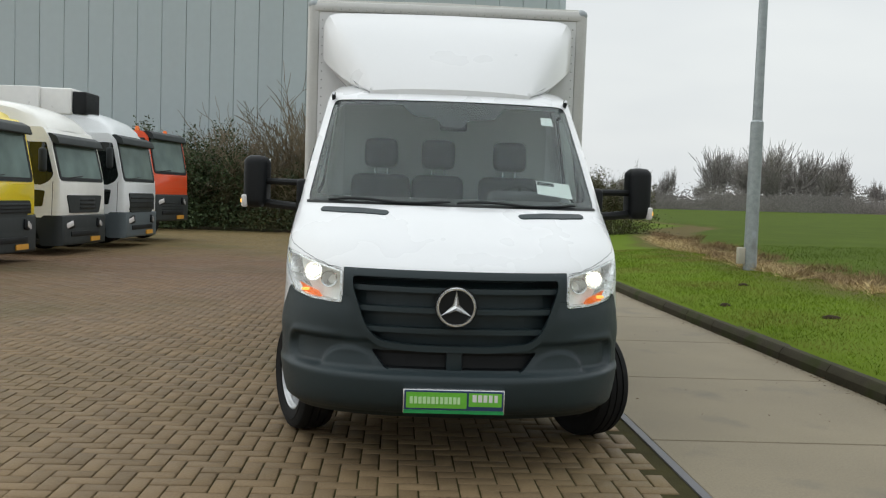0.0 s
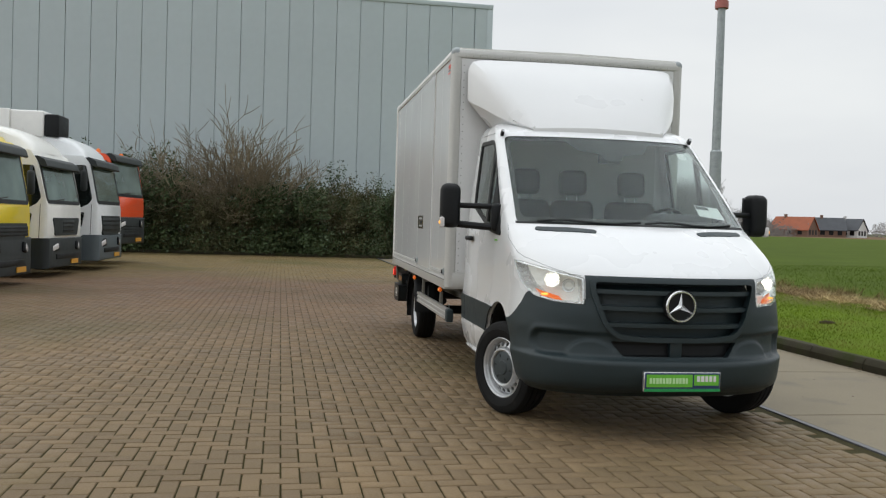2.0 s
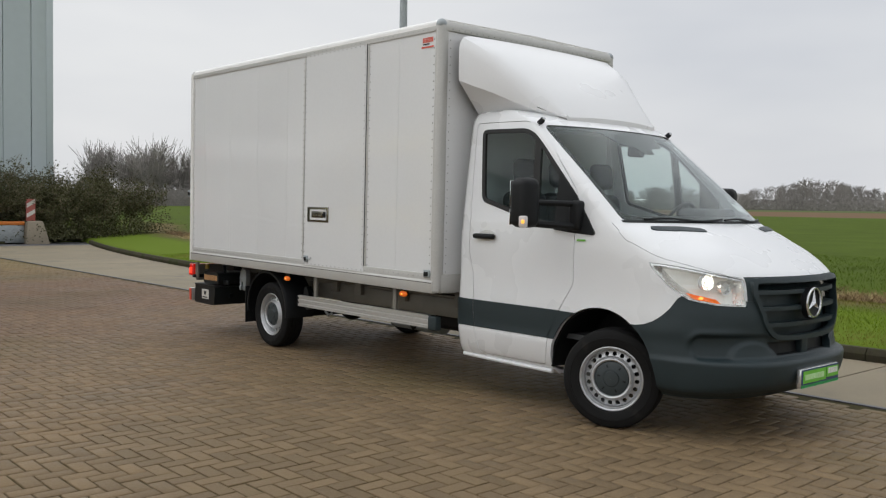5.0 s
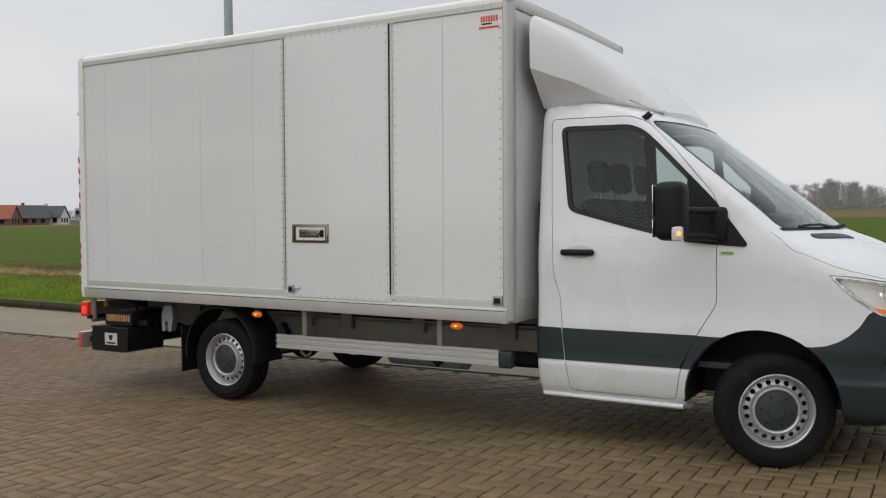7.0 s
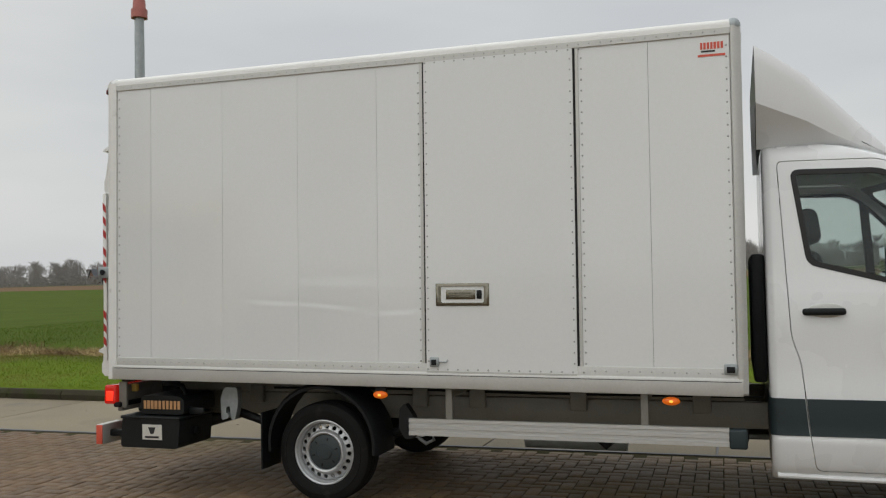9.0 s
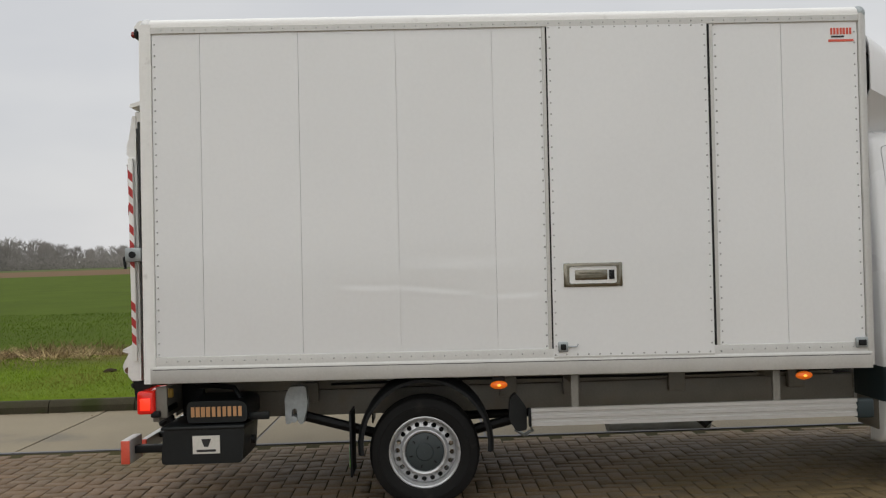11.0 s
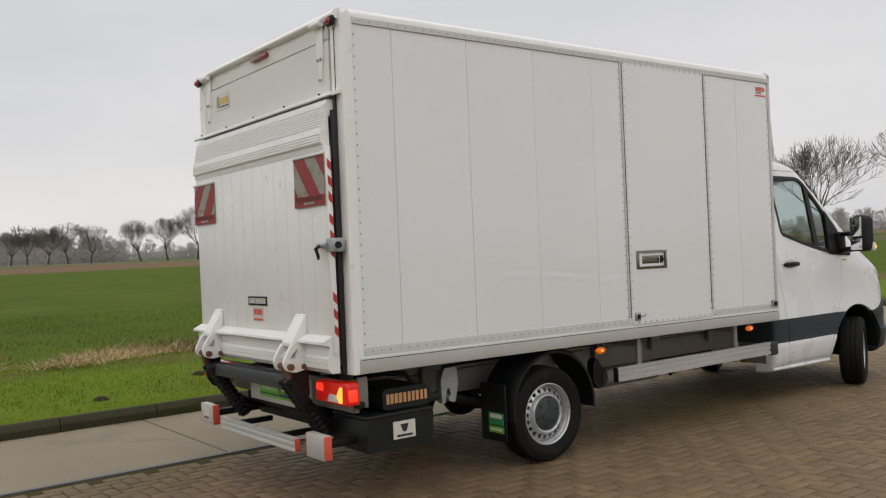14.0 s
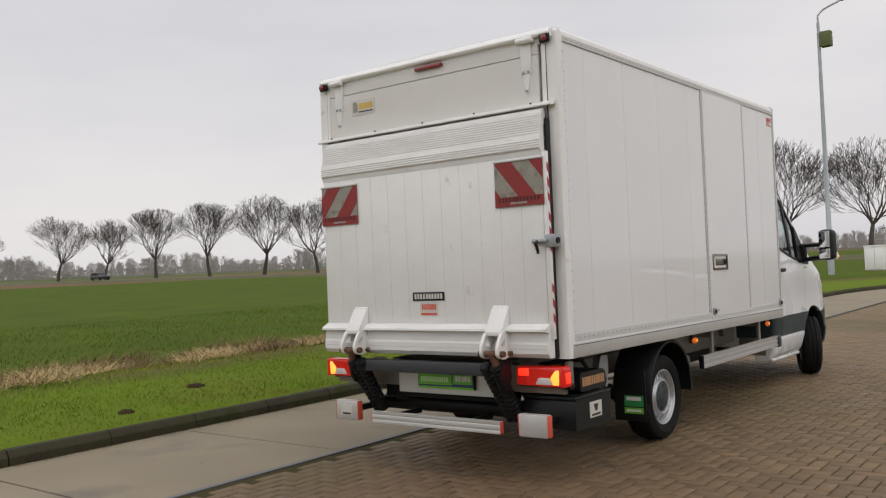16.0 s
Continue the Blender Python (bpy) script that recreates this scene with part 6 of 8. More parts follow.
def wheel_meshes():
    tyre = turned([(-0.084, 0.226), (-0.106, 0.244), (-0.120, 0.285), (-0.117, 0.322), (-0.102, 0.350), (-0.084, 0.361), (-0.056, 0.364), (-0.054, 0.355), (-0.044, 0.355), (-0.042, 0.364), (-0.006, 0.365), (-0.004, 0.356), (0.004, 0.356), (0.006, 0.365),
                   (0.042, 0.364), (0.044, 0.355), (0.054, 0.355), (0.056, 0.364), (0.084, 0.361), (0.102, 0.350), (0.117, 0.322), (0.120, 0.285), (0.106, 0.244), (0.084, 0.226)], "x", 72)
    turned([(-0.1195, 0.296), (-0.1225, 0.298), (-0.1225, 0.301), (-0.1185, 0.304)], "x", 72, tyre)
    rim = turned([(-0.082, 0.240), (-0.096, 0.238), (-0.099, 0.230), (-0.092, 0.222), (-0.074, 0.217), (-0.068, 0.212), (-0.050, 0.210), (-0.030, 0.208), (0.08, 0.206), (0.085, 0.226), (0.085, 0.22), (0.075, 0.196), (-0.02, 0.196)], "x", 64)
    disc = turned([(-0.026, 0.210), (-0.040, 0.207), (-0.046, 0.199), (-0.054, 0.180), (-0.062, 0.163), (-0.080, 0.155), (-0.090, 0.148), (-0.092, 0.141), (-0.086, 0.131), (-0.066, 0.126), (-0.058, 0.05), (-0.058, 0.001), (-0.048, 0.001), (-0.048, 0.118), (-0.070, 0.130), (-0.074, 0.143), (-0.066, 0.150), (-0.048, 0.162), (-0.040, 0.180), (-0.032, 0.196), (-0.016, 0.203), (-0.026, 0.210)], "x", 72)
    holes = bmesh.new()
    for k in range(20):
        a = 2 * math.pi * k / 20
        c, s = math.cos(a), math.sin(a)
        rod((-0.10, 0.179 * c, 0.179 * s), (-0.02, 0.182 * c, 0.182 * s), 0.0165, sides=14, bm=holes)
    disc = carve(disc, ("DIFFERENCE", holes))
    merge(rim, disc)
    cap = turned([(-0.060, 0.128), (-0.076, 0.126), (-0.081, 0.118), (-0.085, 0.060), (-0.094, 0.052), (-0.096, 0.001)], "x", 48)
    slots = bmesh.new()
    for k in range(6):
        a = 2 * math.pi * k / 6 + 0.5
        own = cuboid(-0.005, 0.005, 0.084, 0.106, -0.005, 0.005, 0.002)
        moved(own, pose(-0.0815, 0, 0) @ Matrix.Rotation(a, 4, "X"))
        merge(slots, own)
    drum = turned([(-0.01, 0.001), (-0.01, 0.17), (0.09, 0.17), (0.09, 0.001)], "x", 32)
    return (finish(tyre, M_RUBBER, 30, "tyre"), finish(rim, M_RIM, 30, "rim"), finish(cap, M_HUB, 30, "hub_cap"), finish(slots, M_BLACK, 0, "cap_slots"), finish(drum, M_BLACK, 30, "brake_drum"))


WHEEL = wheel_meshes()


def add_wheel(u, y, steer):
    w = new("wheel")
    w.empty_display_size = 0.2
    w.parent = VAN
    flip = 180 if u > 0 else 0
    w.matrix_basis = pose(u, y - VAN_Y, 0.335, 0, 0, steer + flip) @ pose(0, 0, 0, 40 if y < 8 else 75)
    tagged(w, "black tyre on a silver steel rim with round holes")
    for nm, me in zip(("tyre", "rim", "hub_cap", "hub_slot", "brake_drum"), WHEEL):
        ob = new(nm, me)
        ob.parent = w
        if nm == "hub_slot":
            tagged(ob, kind="stuff")


add_wheel(-0.935, 5.855, 24)
add_wheel(0.935, 5.855, 24)
add_wheel(-0.96, 10.545, 0)
add_wheel(0.96, 10.545, 0)

# ---- the box ----
B0, B1, BU = 7.60, 12.33, 1.18
ZB, ZT = 0.815, 3.135
SEAMS = [7.665, 8.165, 8.65, 9.685, 10.05, 10.675, 11.305, 11.94, 12.25]


def rivet_at(bm, c, axis, s=1, r=0.0068):
    own = bmesh.new()
    bmesh.ops.create_cone(own, cap_ends=True, segments=7, radius1=r, radius2=r * 0.45, depth=0.006)
    turn = {"x": pose(0, 0, 0, 0, 90 * s, 0), "y": pose(0, 0, 0, 90 * -s, 0, 0)}[axis]
    moved(own, Matrix.Translation(c) @ turn)
    return merge(bm, own)


def dented(x0, x1, y0, y1, z0, z1):
    """A thin panel with shallow handling dents low on its outer face."""
    bm = bmesh.new()
    ny, nz = 40, 150
    grid = []
    for j in range(nz + 1):
        z = z0 + (z1 - z0) * j / nz
        row = []
        for i in range(ny + 1):
            y = y0 + (y1 - y0) * i / ny
            d = 0.0
            for cy, cz, wy, wz, depth, lean in ((10.45, 1.375, 0.20, 0.022, 0.003, 0.10), (9.92, 1.33, 0.16, 0.030, 0.0028, -0.06), (10.9, 1.40, 0.16, 0.025, 0.0028, 0.05), (10.3, 1.55, 0.3, 0.06, 0.002, 0.0), (9.85, 2.2, 0.2, 0.2, 0.003, 0.0)):
                q = z - cz - lean * (y - cy)
                d += depth * math.exp(-((y - cy) / wy) ** 2) * (q / wz) * math.exp(-(q / wz) ** 2)
            row.append(bm.verts.new((x0 + 0.0005 + d, y, z)))
        grid.append(row)
    for j in range(nz):
        for i in range(ny):
            bm.faces.new((grid[j][i], grid[j + 1][i], grid[j + 1][i + 1], grid[j][i + 1]))
    rim = [r[0] for r in grid] + grid[-1][1:] + [r[-1] for r in reversed(grid[:-1])] + list(reversed(grid[0][1:-1]))
    back = [bm.verts.new((x1, v.co.y, v.co.z)) for v in rim]
    n = len(rim)
    for k in range(n):
        bm.faces.new((rim[k], back[k], back[(k + 1) % n], rim[(k + 1) % n]))
    bm.faces.new(back)
    bmesh.ops.recalc_face_normals(bm, faces=bm.faces)
    return bm


def build_box():
    inner = vpart("box_core", cuboid(-BU + 0.02, BU - 0.02, B0 + 0.03, B1 - 0.05, ZB + 0.05, ZT - 0.03), M_WHITEMETAL, tilt=True, smooth=0)
    for s in (-1, 1):
        for y0, y1 in zip(SEAMS, SEAMS[1:]):
            if s == -1 and abs(y0 - 8.65) < 0.01:
                continue
            sp = sorted((s * (BU - 0.03), s * BU))
            if s < 0 and 9.6 < y0 < 10.7:
                vpart("side_panel", dented(*sp, y0 + 0.0009, y1 - 0.0009, 0.965, 3.085), M_PANEL, tilt=True, smooth=50)
                continue
            vpart("side_panel", cuboid(*sp, y0 + 0.0009, y1 - 0.0009, 0.965, 3.085, 0.0018, 1), M_PANEL, tilt=True, smooth=0)
        lo, hi = sorted((s * (BU - 0.06), s * (BU + 0.012)))
        vpart("bottom_rail", prism(rounded([(s * (BU - 0.1), ZB), (s * (BU + 0.016), ZB), (s * (BU + 0.016), 0.915), (s * (BU + 0.008), 0.925), (s * (BU + 0.008), 0.985), (s * (BU - 0.04), 0.985)], 0.006, 2), "y", B0 + 0.03, B1 - 0.045), M_ALU_PALE, label="anodised aluminium floor rail", tilt=True)
        vpart("rail_groove", cuboid(*sorted((s * (BU + 0.012), s * (BU + 0.0175))), B0 + 0.04, B1 - 0.06, 0.902, 0.906), M_SHADOWGAP, tilt=True, smooth=0)
        vpart("top_rail", prism(rounded([(s * (BU - 0.1), 3.07), (s * (BU + 0.008), 3.07), (s * (BU + 0.008), 3.118), (s * (BU + 0.002), 3.15), (s * (BU - 0.03), 3.172), (s * (BU - 0.1), 3.178)], 0.012, 3), "y", B0 + 0.03, B1 - 0.03), M_WHITEMETAL, label="white roof edge cap", tilt=True)
        vpart("rail_strip", cuboid(*sorted((s * (BU + 0.004), s * (BU + 0.0105))), B0 + 0.06, B1 - 0.06, 3.070, 3.112, 0.002, 1), M_ALU_PALE, label="riveted aluminium strip", tilt=True, smooth=0)
        vpart("corner_post", prism(rounded([(s * (BU - 0.09), B0), (s * (BU - 0.02), B0 - 0.005), (s * (BU + 0.012), B0 + 0.03), (s * (BU + 0.012), SEAMS[0] - 0.002), (s * (BU - 0.05), SEAMS[0] - 0.002), (s * (BU - 0.09), B0 + 0.03)], 0.025, 4), "z", ZB + 0.02, 3.12), M_ALU_PALE, label="rounded aluminium corner post", tilt=True)
        vpart("corner_post", prism(rounded([(s * (BU - 0.085), B1), (s * (BU + 0.01), B1), (s * (BU + 0.014), B1 - 0.02), (s * (BU + 0.014), SEAMS[-1] + 0.002), (s * (BU - 0.05), SEAMS[-1] + 0.002), (s * (BU - 0.085), B1 - 0.04)], 0.006, 2), "z", ZB, 3.13), M_WHITEMETAL, label="white rear corner post", tilt=True)
        for yy in (B0 + 0.02, B1 - 0.03):
            cap = bmesh.new()
            bmesh.ops.create_uvsphere(cap, u_segments=16, v_segments=10, radius=0.05)
            vpart("corner_cap", moved(cap, Matrix.Translation((s * (BU - 0.04), yy + (0.02 if yy < 9 else -0.015), 3.128)) @ Matrix.Diagonal((1.06, 0.9, 1.0, 1))), M_STEEL if yy < 9 else M_ALU, label="silver metal corner cap", tilt=True)
    roof = prism(rounded([(-BU + 0.08, 3.12), (BU - 0.08, 3.12), (BU - 0.08, 3.172), (0, 3.186), (-BU + 0.08, 3.172)], 0.01, 2), "y", B0 + 0.02, B1 - 0.02)
    vpart("roof", roof, M_WHITEMETAL, tilt=True)
    front = vpart("front_wall", cuboid(-BU + 0.085, BU - 0.085, B0 + 0.006, B0 + 0.04, 0.97, 3.10, 0.002, 1), M_PANEL, tilt=True, smooth=0)
    vpart("front_rail", prism(rounded([(B0 - 0.004, 3.07), (B0 - 0.004, 3.12), (B0 + 0.01, 3.16), (B0 + 0.05, 3.176), (B0 + 0.05, 3.07)], 0.012, 3), "x", -BU + 0.05, BU - 0.05), M_ALU_PALE, tilt=True)
    vpart("front_rail", cuboid(-BU + 0.05, BU - 0.05, B0 - 0.002, B0 + 0.03, ZB, 0.98, 0.006), M_ALU_PALE, tilt=True)
    # side door
    x1 = -BU
    vpart("door_frame_gap", cuboid(x1 - 0.004, x1 + 0.02, 8.625, 9.71, 0.905, 3.10), M_SHADOWGAP, tilt=True, smooth=0)
    for ya, yb in ((8.612, 8.634), (9.702, 9.724)):
        vpart("door_frame", cuboid(x1 - 0.007, x1 + 0.02, ya, yb, 0.965, 3.085, 0.002, 1), M_ALU_PALE, tilt=True, smooth=0)
    door = vpart("side_door", cuboid(x1 - 0.010, x1 + 0.02, 8.650, 9.692, 0.912, 3.082, 0.003, 1), M_PANEL, label="white side door in the box with a recessed latch", tilt=True, smooth=0)
    vpart("door_edge", cuboid(x1 - 0.0125, x1 - 0.002, 8.650, 9.692, 0.908, 0.935, 0.002, 1), M_ALU_PALE, door, tilt=True, smooth=0)
    # recessed paddle latch
    bez = carve(cuboid(x1 - 0.018, x1 - 0.004, 9.238, 9.618, 1.378, 1.532, 0.006), ("DIFFERENCE", cuboid(x1 - 0.05, x1 + 0.05, 9.262, 9.594, 1.398, 1.512)))
    latch = vpart("latch_frame", bez, M_LATCH, door, "polished recessed door latch", tilt=True)
    bowl = carve(cuboid(x1 - 0.012, x1 + 0.03, 9.250, 9.606, 1.386, 1.524), ("DIFFERENCE", prism([(9.275, 1.40), (9.58, 1.40), (9.58, 1.51), (9.275, 1.51)], "x", x1 - 0.05, x1 + 0.018, 0.012)))
    vpart("latch_bowl", bowl, M_LATCH, door, tilt=True, smooth=30)
    vpart("latch_handle", cuboid(x1 - 0.014, x1 - 0.004, 9.335, 9.545, 1.422, 1.488, 0.004, 2), M_LATCH, door, tilt=True)
    vpart("latch_rib", cuboid(x1 - 0.018, x1 - 0.013, 9.36, 9.52, 1.462, 1.474, 0.002, 1), M_LATCH, door, tilt=True)
    vpart("latch_rib", cuboid(x1 - 0.018, x1 - 0.013, 9.36, 9.52, 1.436, 1.448, 0.002, 1), M_LATCH, door, tilt=True)
    vpart("latch_hook", cuboid(x1 - 0.020, x1 - 0.002, 9.290, 9.325, 1.425, 1.485, 0.005, 2), M_BLACK, door, tilt=True)
    vpart("latch_key", moved(turned([(0, 0.001), (0, 0.012), (0.014, 0.012), (0.014, 0.001)], "x", 16), pose(x1 - 0.034, 9.31, 1.455)), M_BLACK, door, tilt=True)
    for y0, y1, zz in ((9.60, 9.665, 0.995), (7.66, 7.74, 0.982)):
        cl = vpart("clasp", cuboid(x1 - 0.026, x1 - 0.008, y0, y1, zz - 0.034, zz + 0.034, 0.008), M_STEEL, door if y0 > 9 else None, "small metal clasp", tilt=True)
        vpart("clasp_tab", cuboid(x1 - 0.034, x1 - 0.024, y0 + 0.015, y1 - 0.015, zz - 0.02, zz + 0.018, 0.004), M_BLACK, cl, tilt=True)
    vpart("clasp_pin", tube([(x1 - 0.02, 9.60, 0.995), (x1 - 0.02, 9.545, 0.996), (x1 - 0.02, 9.535, 1.012)], 0.005, 6), M_STEEL, door, tilt=True)
    # maker's sticker as plain shapes
    st = vpart("sticker", cuboid(x1 - 0.0025, x1 - 0.0005, 7.69, 7.855, 2.938, 2.953), M_REDPALE, label="red print on white sticker", tilt=True, smooth=0)
    letters("print_bar", "x", (x1 - 0.0025, x1 - 0.0005), 7.70, 7.845, 2.985, 3.028, 7, M_REDPALE, st, 11, tilt=True)
    vpart("print_bar", cuboid(x1 - 0.0025, x1 - 0.0005, 7.75, 7.835, 2.966, 2.977), M_INK, st, tilt=True, smooth=0)
    # rivets
    riv = bmesh.new()
    for y in (7.685, 8.595, 8.668, 9.675, 9.735, 12.232):
        top, z = 3.06, 1.0
        while z < top:
            rivet_at(riv, (x1 - (0.012 if y in (8.668, 9.675) else 0.003), y, z), "x", -1)
            z += 0.0715
    y = 7.75
    while y < 12.2:
        if not 8.6 < y < 9.75:
            rivet_at(riv, (x1 - 0.010, y, 0.956), "x", -1)
        else:
            rivet_at(riv, (x1 - 0.014, y, 0.945), "x", -1)
            rivet_at(riv, (x1 - 0.012, y, 3.062), "x", -1)
        rivet_at(riv, (x1 - 0.012, y, 3.092), "x", -1)
        y += 0.0715
    for s in (-1, 1):
        z = 1.0
        while z < 3.05:
            rivet_at(riv, (s * (BU - 0.115), B0 + 0.004, z), "y", -1)
            z += 0.0715
    u = -1.05
    while u < 1.06:
        rivet_at(riv, (u, B0 - 0.006, 3.095), "y", -1)
        u += 0.0715
    o = vpart("rivet_row", riv, M_DARKSTEEL, tilt=True, smooth=0)
    tagged(o, kind="stuff")


build_box()

# ---- chassis, guards and lamps under the box ----


def build_under():
    for s in (-1, 1):
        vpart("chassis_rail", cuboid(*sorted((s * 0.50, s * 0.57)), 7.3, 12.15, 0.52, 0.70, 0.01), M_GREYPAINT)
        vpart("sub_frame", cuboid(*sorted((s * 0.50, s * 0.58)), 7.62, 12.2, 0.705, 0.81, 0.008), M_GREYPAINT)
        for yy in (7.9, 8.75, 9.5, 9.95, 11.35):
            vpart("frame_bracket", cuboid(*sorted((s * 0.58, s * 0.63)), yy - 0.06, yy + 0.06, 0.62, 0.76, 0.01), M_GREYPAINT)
        # side guard
        prof = [(0, 0.500), (0, 0.525), (0.010, 0.530), (0.010, 0.545), (0, 0.550), (0, 0.570), (0.010, 0.575), (0.010, 0.588), (0, 0.593), (0, 0.615), (0.035, 0.615), (0.035, 0.5)]
        guard = vpart("side_guard", prism([(s * (1.15 - a), b) for a, b in prof], "y", 7.72, 9.845), M_ALU, label="ribbed aluminium side guard rail")
        vpart("end_cap", moved(cuboid(-0.035, 0.035, -0.055, 0.055, -0.062, 0.062, 0.015, 3), pose(s * 1.125, 7.668, 0.548)), M_PLASTIC, guard)
        vpart("end_cap", cuboid(*sorted((s * 1.11, s * 1.153)), 9.845, 9.862, 0.498, 0.617, 0.004), M_BLACK, guard)
        for yy in (9.555, 8.235):
            vpart("guard_post", cuboid(*sorted((s * 1.10, s * 1.13)), yy - 0.024, yy + 0.024, 0.50, 0.83, 0.004), M_GREYPAINT, guard)
            vpart("guard_arm", cuboid(*sorted((s * 0.55, s * 1.12)), yy - 0.02, yy + 0.02, 0.76, 0.81, 0.004), M_GREYPAINT, guard)
        for yy in (10.05, 8.065):
            lam = vpart("marker_lamp", moved(ball_of(20, 12), Matrix.Translation((s * 1.158, yy, 0.776)) @ Matrix.Diagonal((0.022, 0.056, 0.027, 1))), M_ORANGELENS, label="lit amber side marker lamp")
            vpart("lamp_base", cuboid(*sorted((s * 1.13, s * 1.155)), yy - 0.04, yy + 0.04, 0.755, 0.83, 0.004), M_BLACK, lam)
            vpart("bulb", moved(ball_of(10, 6), Matrix.Translation((s * 1.176, yy, 0.776)) @ Matrix.Diagonal((0.006, 0.016, 0.010, 1))), M_INDICATOR, lam)
        # mudguard
        bm = bmesh.new()
        rings = []
        for k in range(19):
            a = radians(-8 + 196 * k / 18)
            c, si = math.cos(a), math.sin(a)
            rings.append([bm.verts.new((s * u, 10.535 + r * c, 0.40 + r * si)) for u, r in ((0.80, 0.445), (1.10, 0.445), (1.135, 0.425), (1.135, 0.405), (1.125, 0.405), (1.105, 0.43), (0.80, 0.435))])
        for a, b in zip(rings, rings[1:]):
            for q in range(7):
                bm.faces.new((a[q], a[(q + 1) % 7], b[(q + 1) % 7], b[q]))
        bm.faces.new(rings[0])
        bm.faces.new(rings[-1])
        mud = vpart("mudguard", bm, M_BLACK, label="black plastic rear mudguard")
        flap = vpart("mud_flap", cuboid(*sorted((s * 0.84, s * 1.12)), 11.015, 11.03, 0.20, 0.62, 0.004), M_BLACK, label="black mud flap with a green dealer label")
        vpart("flap_label", cuboid(*sorted((s * 0.93, s * 1.10)), 11.031, 11.034, 0.32, 0.41), M_GREENDARK, flap, smooth=0)
        vpart("print_bar", cuboid(*sorted((s * 0.95, s * 1.08)), 11.034, 11.037, 0.37, 0.40), M_WHITEFILM, flap, smooth=0)
        vpart("flap_label", cuboid(*sorted((s * 0.93, s * 1.10)), 11.031, 11.034, 0.262, 0.31), M_GREEN, flap, smooth=0)
        vpart("print_bar", cuboid(*sorted((s * 0.95, s * 1.08)), 11.034, 11.037, 0.278, 0.296), M_WHITEFILM, flap, smooth=0)
        # spring hanger
        hang = prism(rounded([(11.33, 0.78), (11.44, 0.78), (11.475, 0.70), (11.47, 0.53), (11.435, 0.53), (11.425, 0.63), (11.395, 0.635), (11.385, 0.53), (11.35, 0.53), (11.32, 0.66)], 0.02, 3), "x", *sorted((s * 0.89, s * 0.95)))
        hg = vpart("spring_hanger", hang, M_STEEL)
        vpart("pin", rod((s * 0.84, 11.41, 0.565), (s * 0.98, 11.41, 0.565), 0.022), M_STEEL, hg)
        hang2 = prism(rounded([(9.86, 0.60), (9.93, 0.70), (9.97, 0.66), (9.98, 0.52), (9.93, 0.44), (9.86, 0.45)], 0.02, 3), "x", *sorted((s * 0.93, s * 1.0)))
        vpart("spring_hanger", hang2, M_BOXSTEEL)
        spring = [(s * 0.80, 9.90, 0.50), (s * 0.80, 10.2, 0.43), (s * 0.80, 10.535, 0.40), (s * 0.80, 10.9, 0.43), (s * 0.80, 11.41, 0.57)]
        vpart("leaf_spring", tube(spring, 0.035, 8), M_BLACK)
    vpart("rear_axle", rod((-0.85, 10.535, 0.335), (0.85, 10.535, 0.335), 0.055), M_BLACK)
    ball = bmesh.new()
    bmesh.ops.create_uvsphere(ball, u_segments=20, v_segments=12, radius=0.17)
    vpart("differential", moved(ball, Matrix.Translation((0.05, 10.535, 0.36)) @ Matrix.Diagonal((0.9, 1.0, 0.95, 1))), M_BLACK)
    vpart("prop_shaft", rod((0.05, 7.4, 0.42), (0.05, 10.4, 0.38), 0.035), M_BLACK)
    vpart("fuel_tank", cuboid(-0.42, 0.42, 7.6, 8.5, 0.36, 0.6, 0.06, 3), M_BLACK)
    vpart("exhaust", tube([(0.30, 6.6, 0.34), (0.30, 8.8, 0.34), (0.35, 9.6, 0.36)], 0.04, 10), M_STEEL)
    vpart("exhaust_silencer", tube([(-0.32, 8.45, 0.40), (-0.32, 9.2, 0.40)], 0.11, 16), M_STEEL)
    vpart("tank_strap", tube([(-0.62, 8.62, 0.44), (-0.62, 8.56, 0.38), (-0.62, 8.50, 0.44)], 0.03, 8), M_BLACK)
    vpart("gearbox", cuboid(-0.3, 0.3, 5.6, 7.2, 0.3, 0.6, 0.08, 3), M_BLACK)
    vpart("front_axle", rod((-0.85, 5.845, 0.33), (0.85, 5.845, 0.33), 0.06), M_BLACK)
    # underfloor sheet coloured black to stand for the shade below the box
    vpart("floor_beams", cuboid(-1.1, 1.1, 7.7, 12.2, 0.805, 0.83), M_BLACK, tilt=True, smooth=0)
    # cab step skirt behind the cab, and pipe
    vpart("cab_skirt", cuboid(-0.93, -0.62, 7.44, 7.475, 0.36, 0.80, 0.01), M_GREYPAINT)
    vpart("air_line", tube([(-0.60, 7.5, 0.74), (-0.61, 9.0, 0.735), (-0.61, 10.2, 0.75), (-0.60, 11.2, 0.74)], 0.009, 6), M_BLACK)
    vpart("tow_hook", tube([(-0.75, 9.82, 0.46), (-0.75, 9.80, 0.40), (-0.75, 9.86, 0.37), (-0.75, 9.92, 0.41)], 0.014, 6), M_STEEL)
    # hydraulic unit beside the tail
    tank = prism(rounded([(11.69, 0.585), (11.69, 0.70), (11.74, 0.725), (12.06, 0.725), (12.08, 0.70), (12.08, 0.585)], 0.03, 3), "x", -1.12, -0.70)
    unit = vpart("lift_pump", tank, M_BOXSTEEL, label="black hydraulic pump casing with a tan maker's mark")
    letters("print_bar", "x", (-1.1245, -1.12), 11.72, 12.06, 0.624, 0.688, 10, M_GOLD, unit, 4)
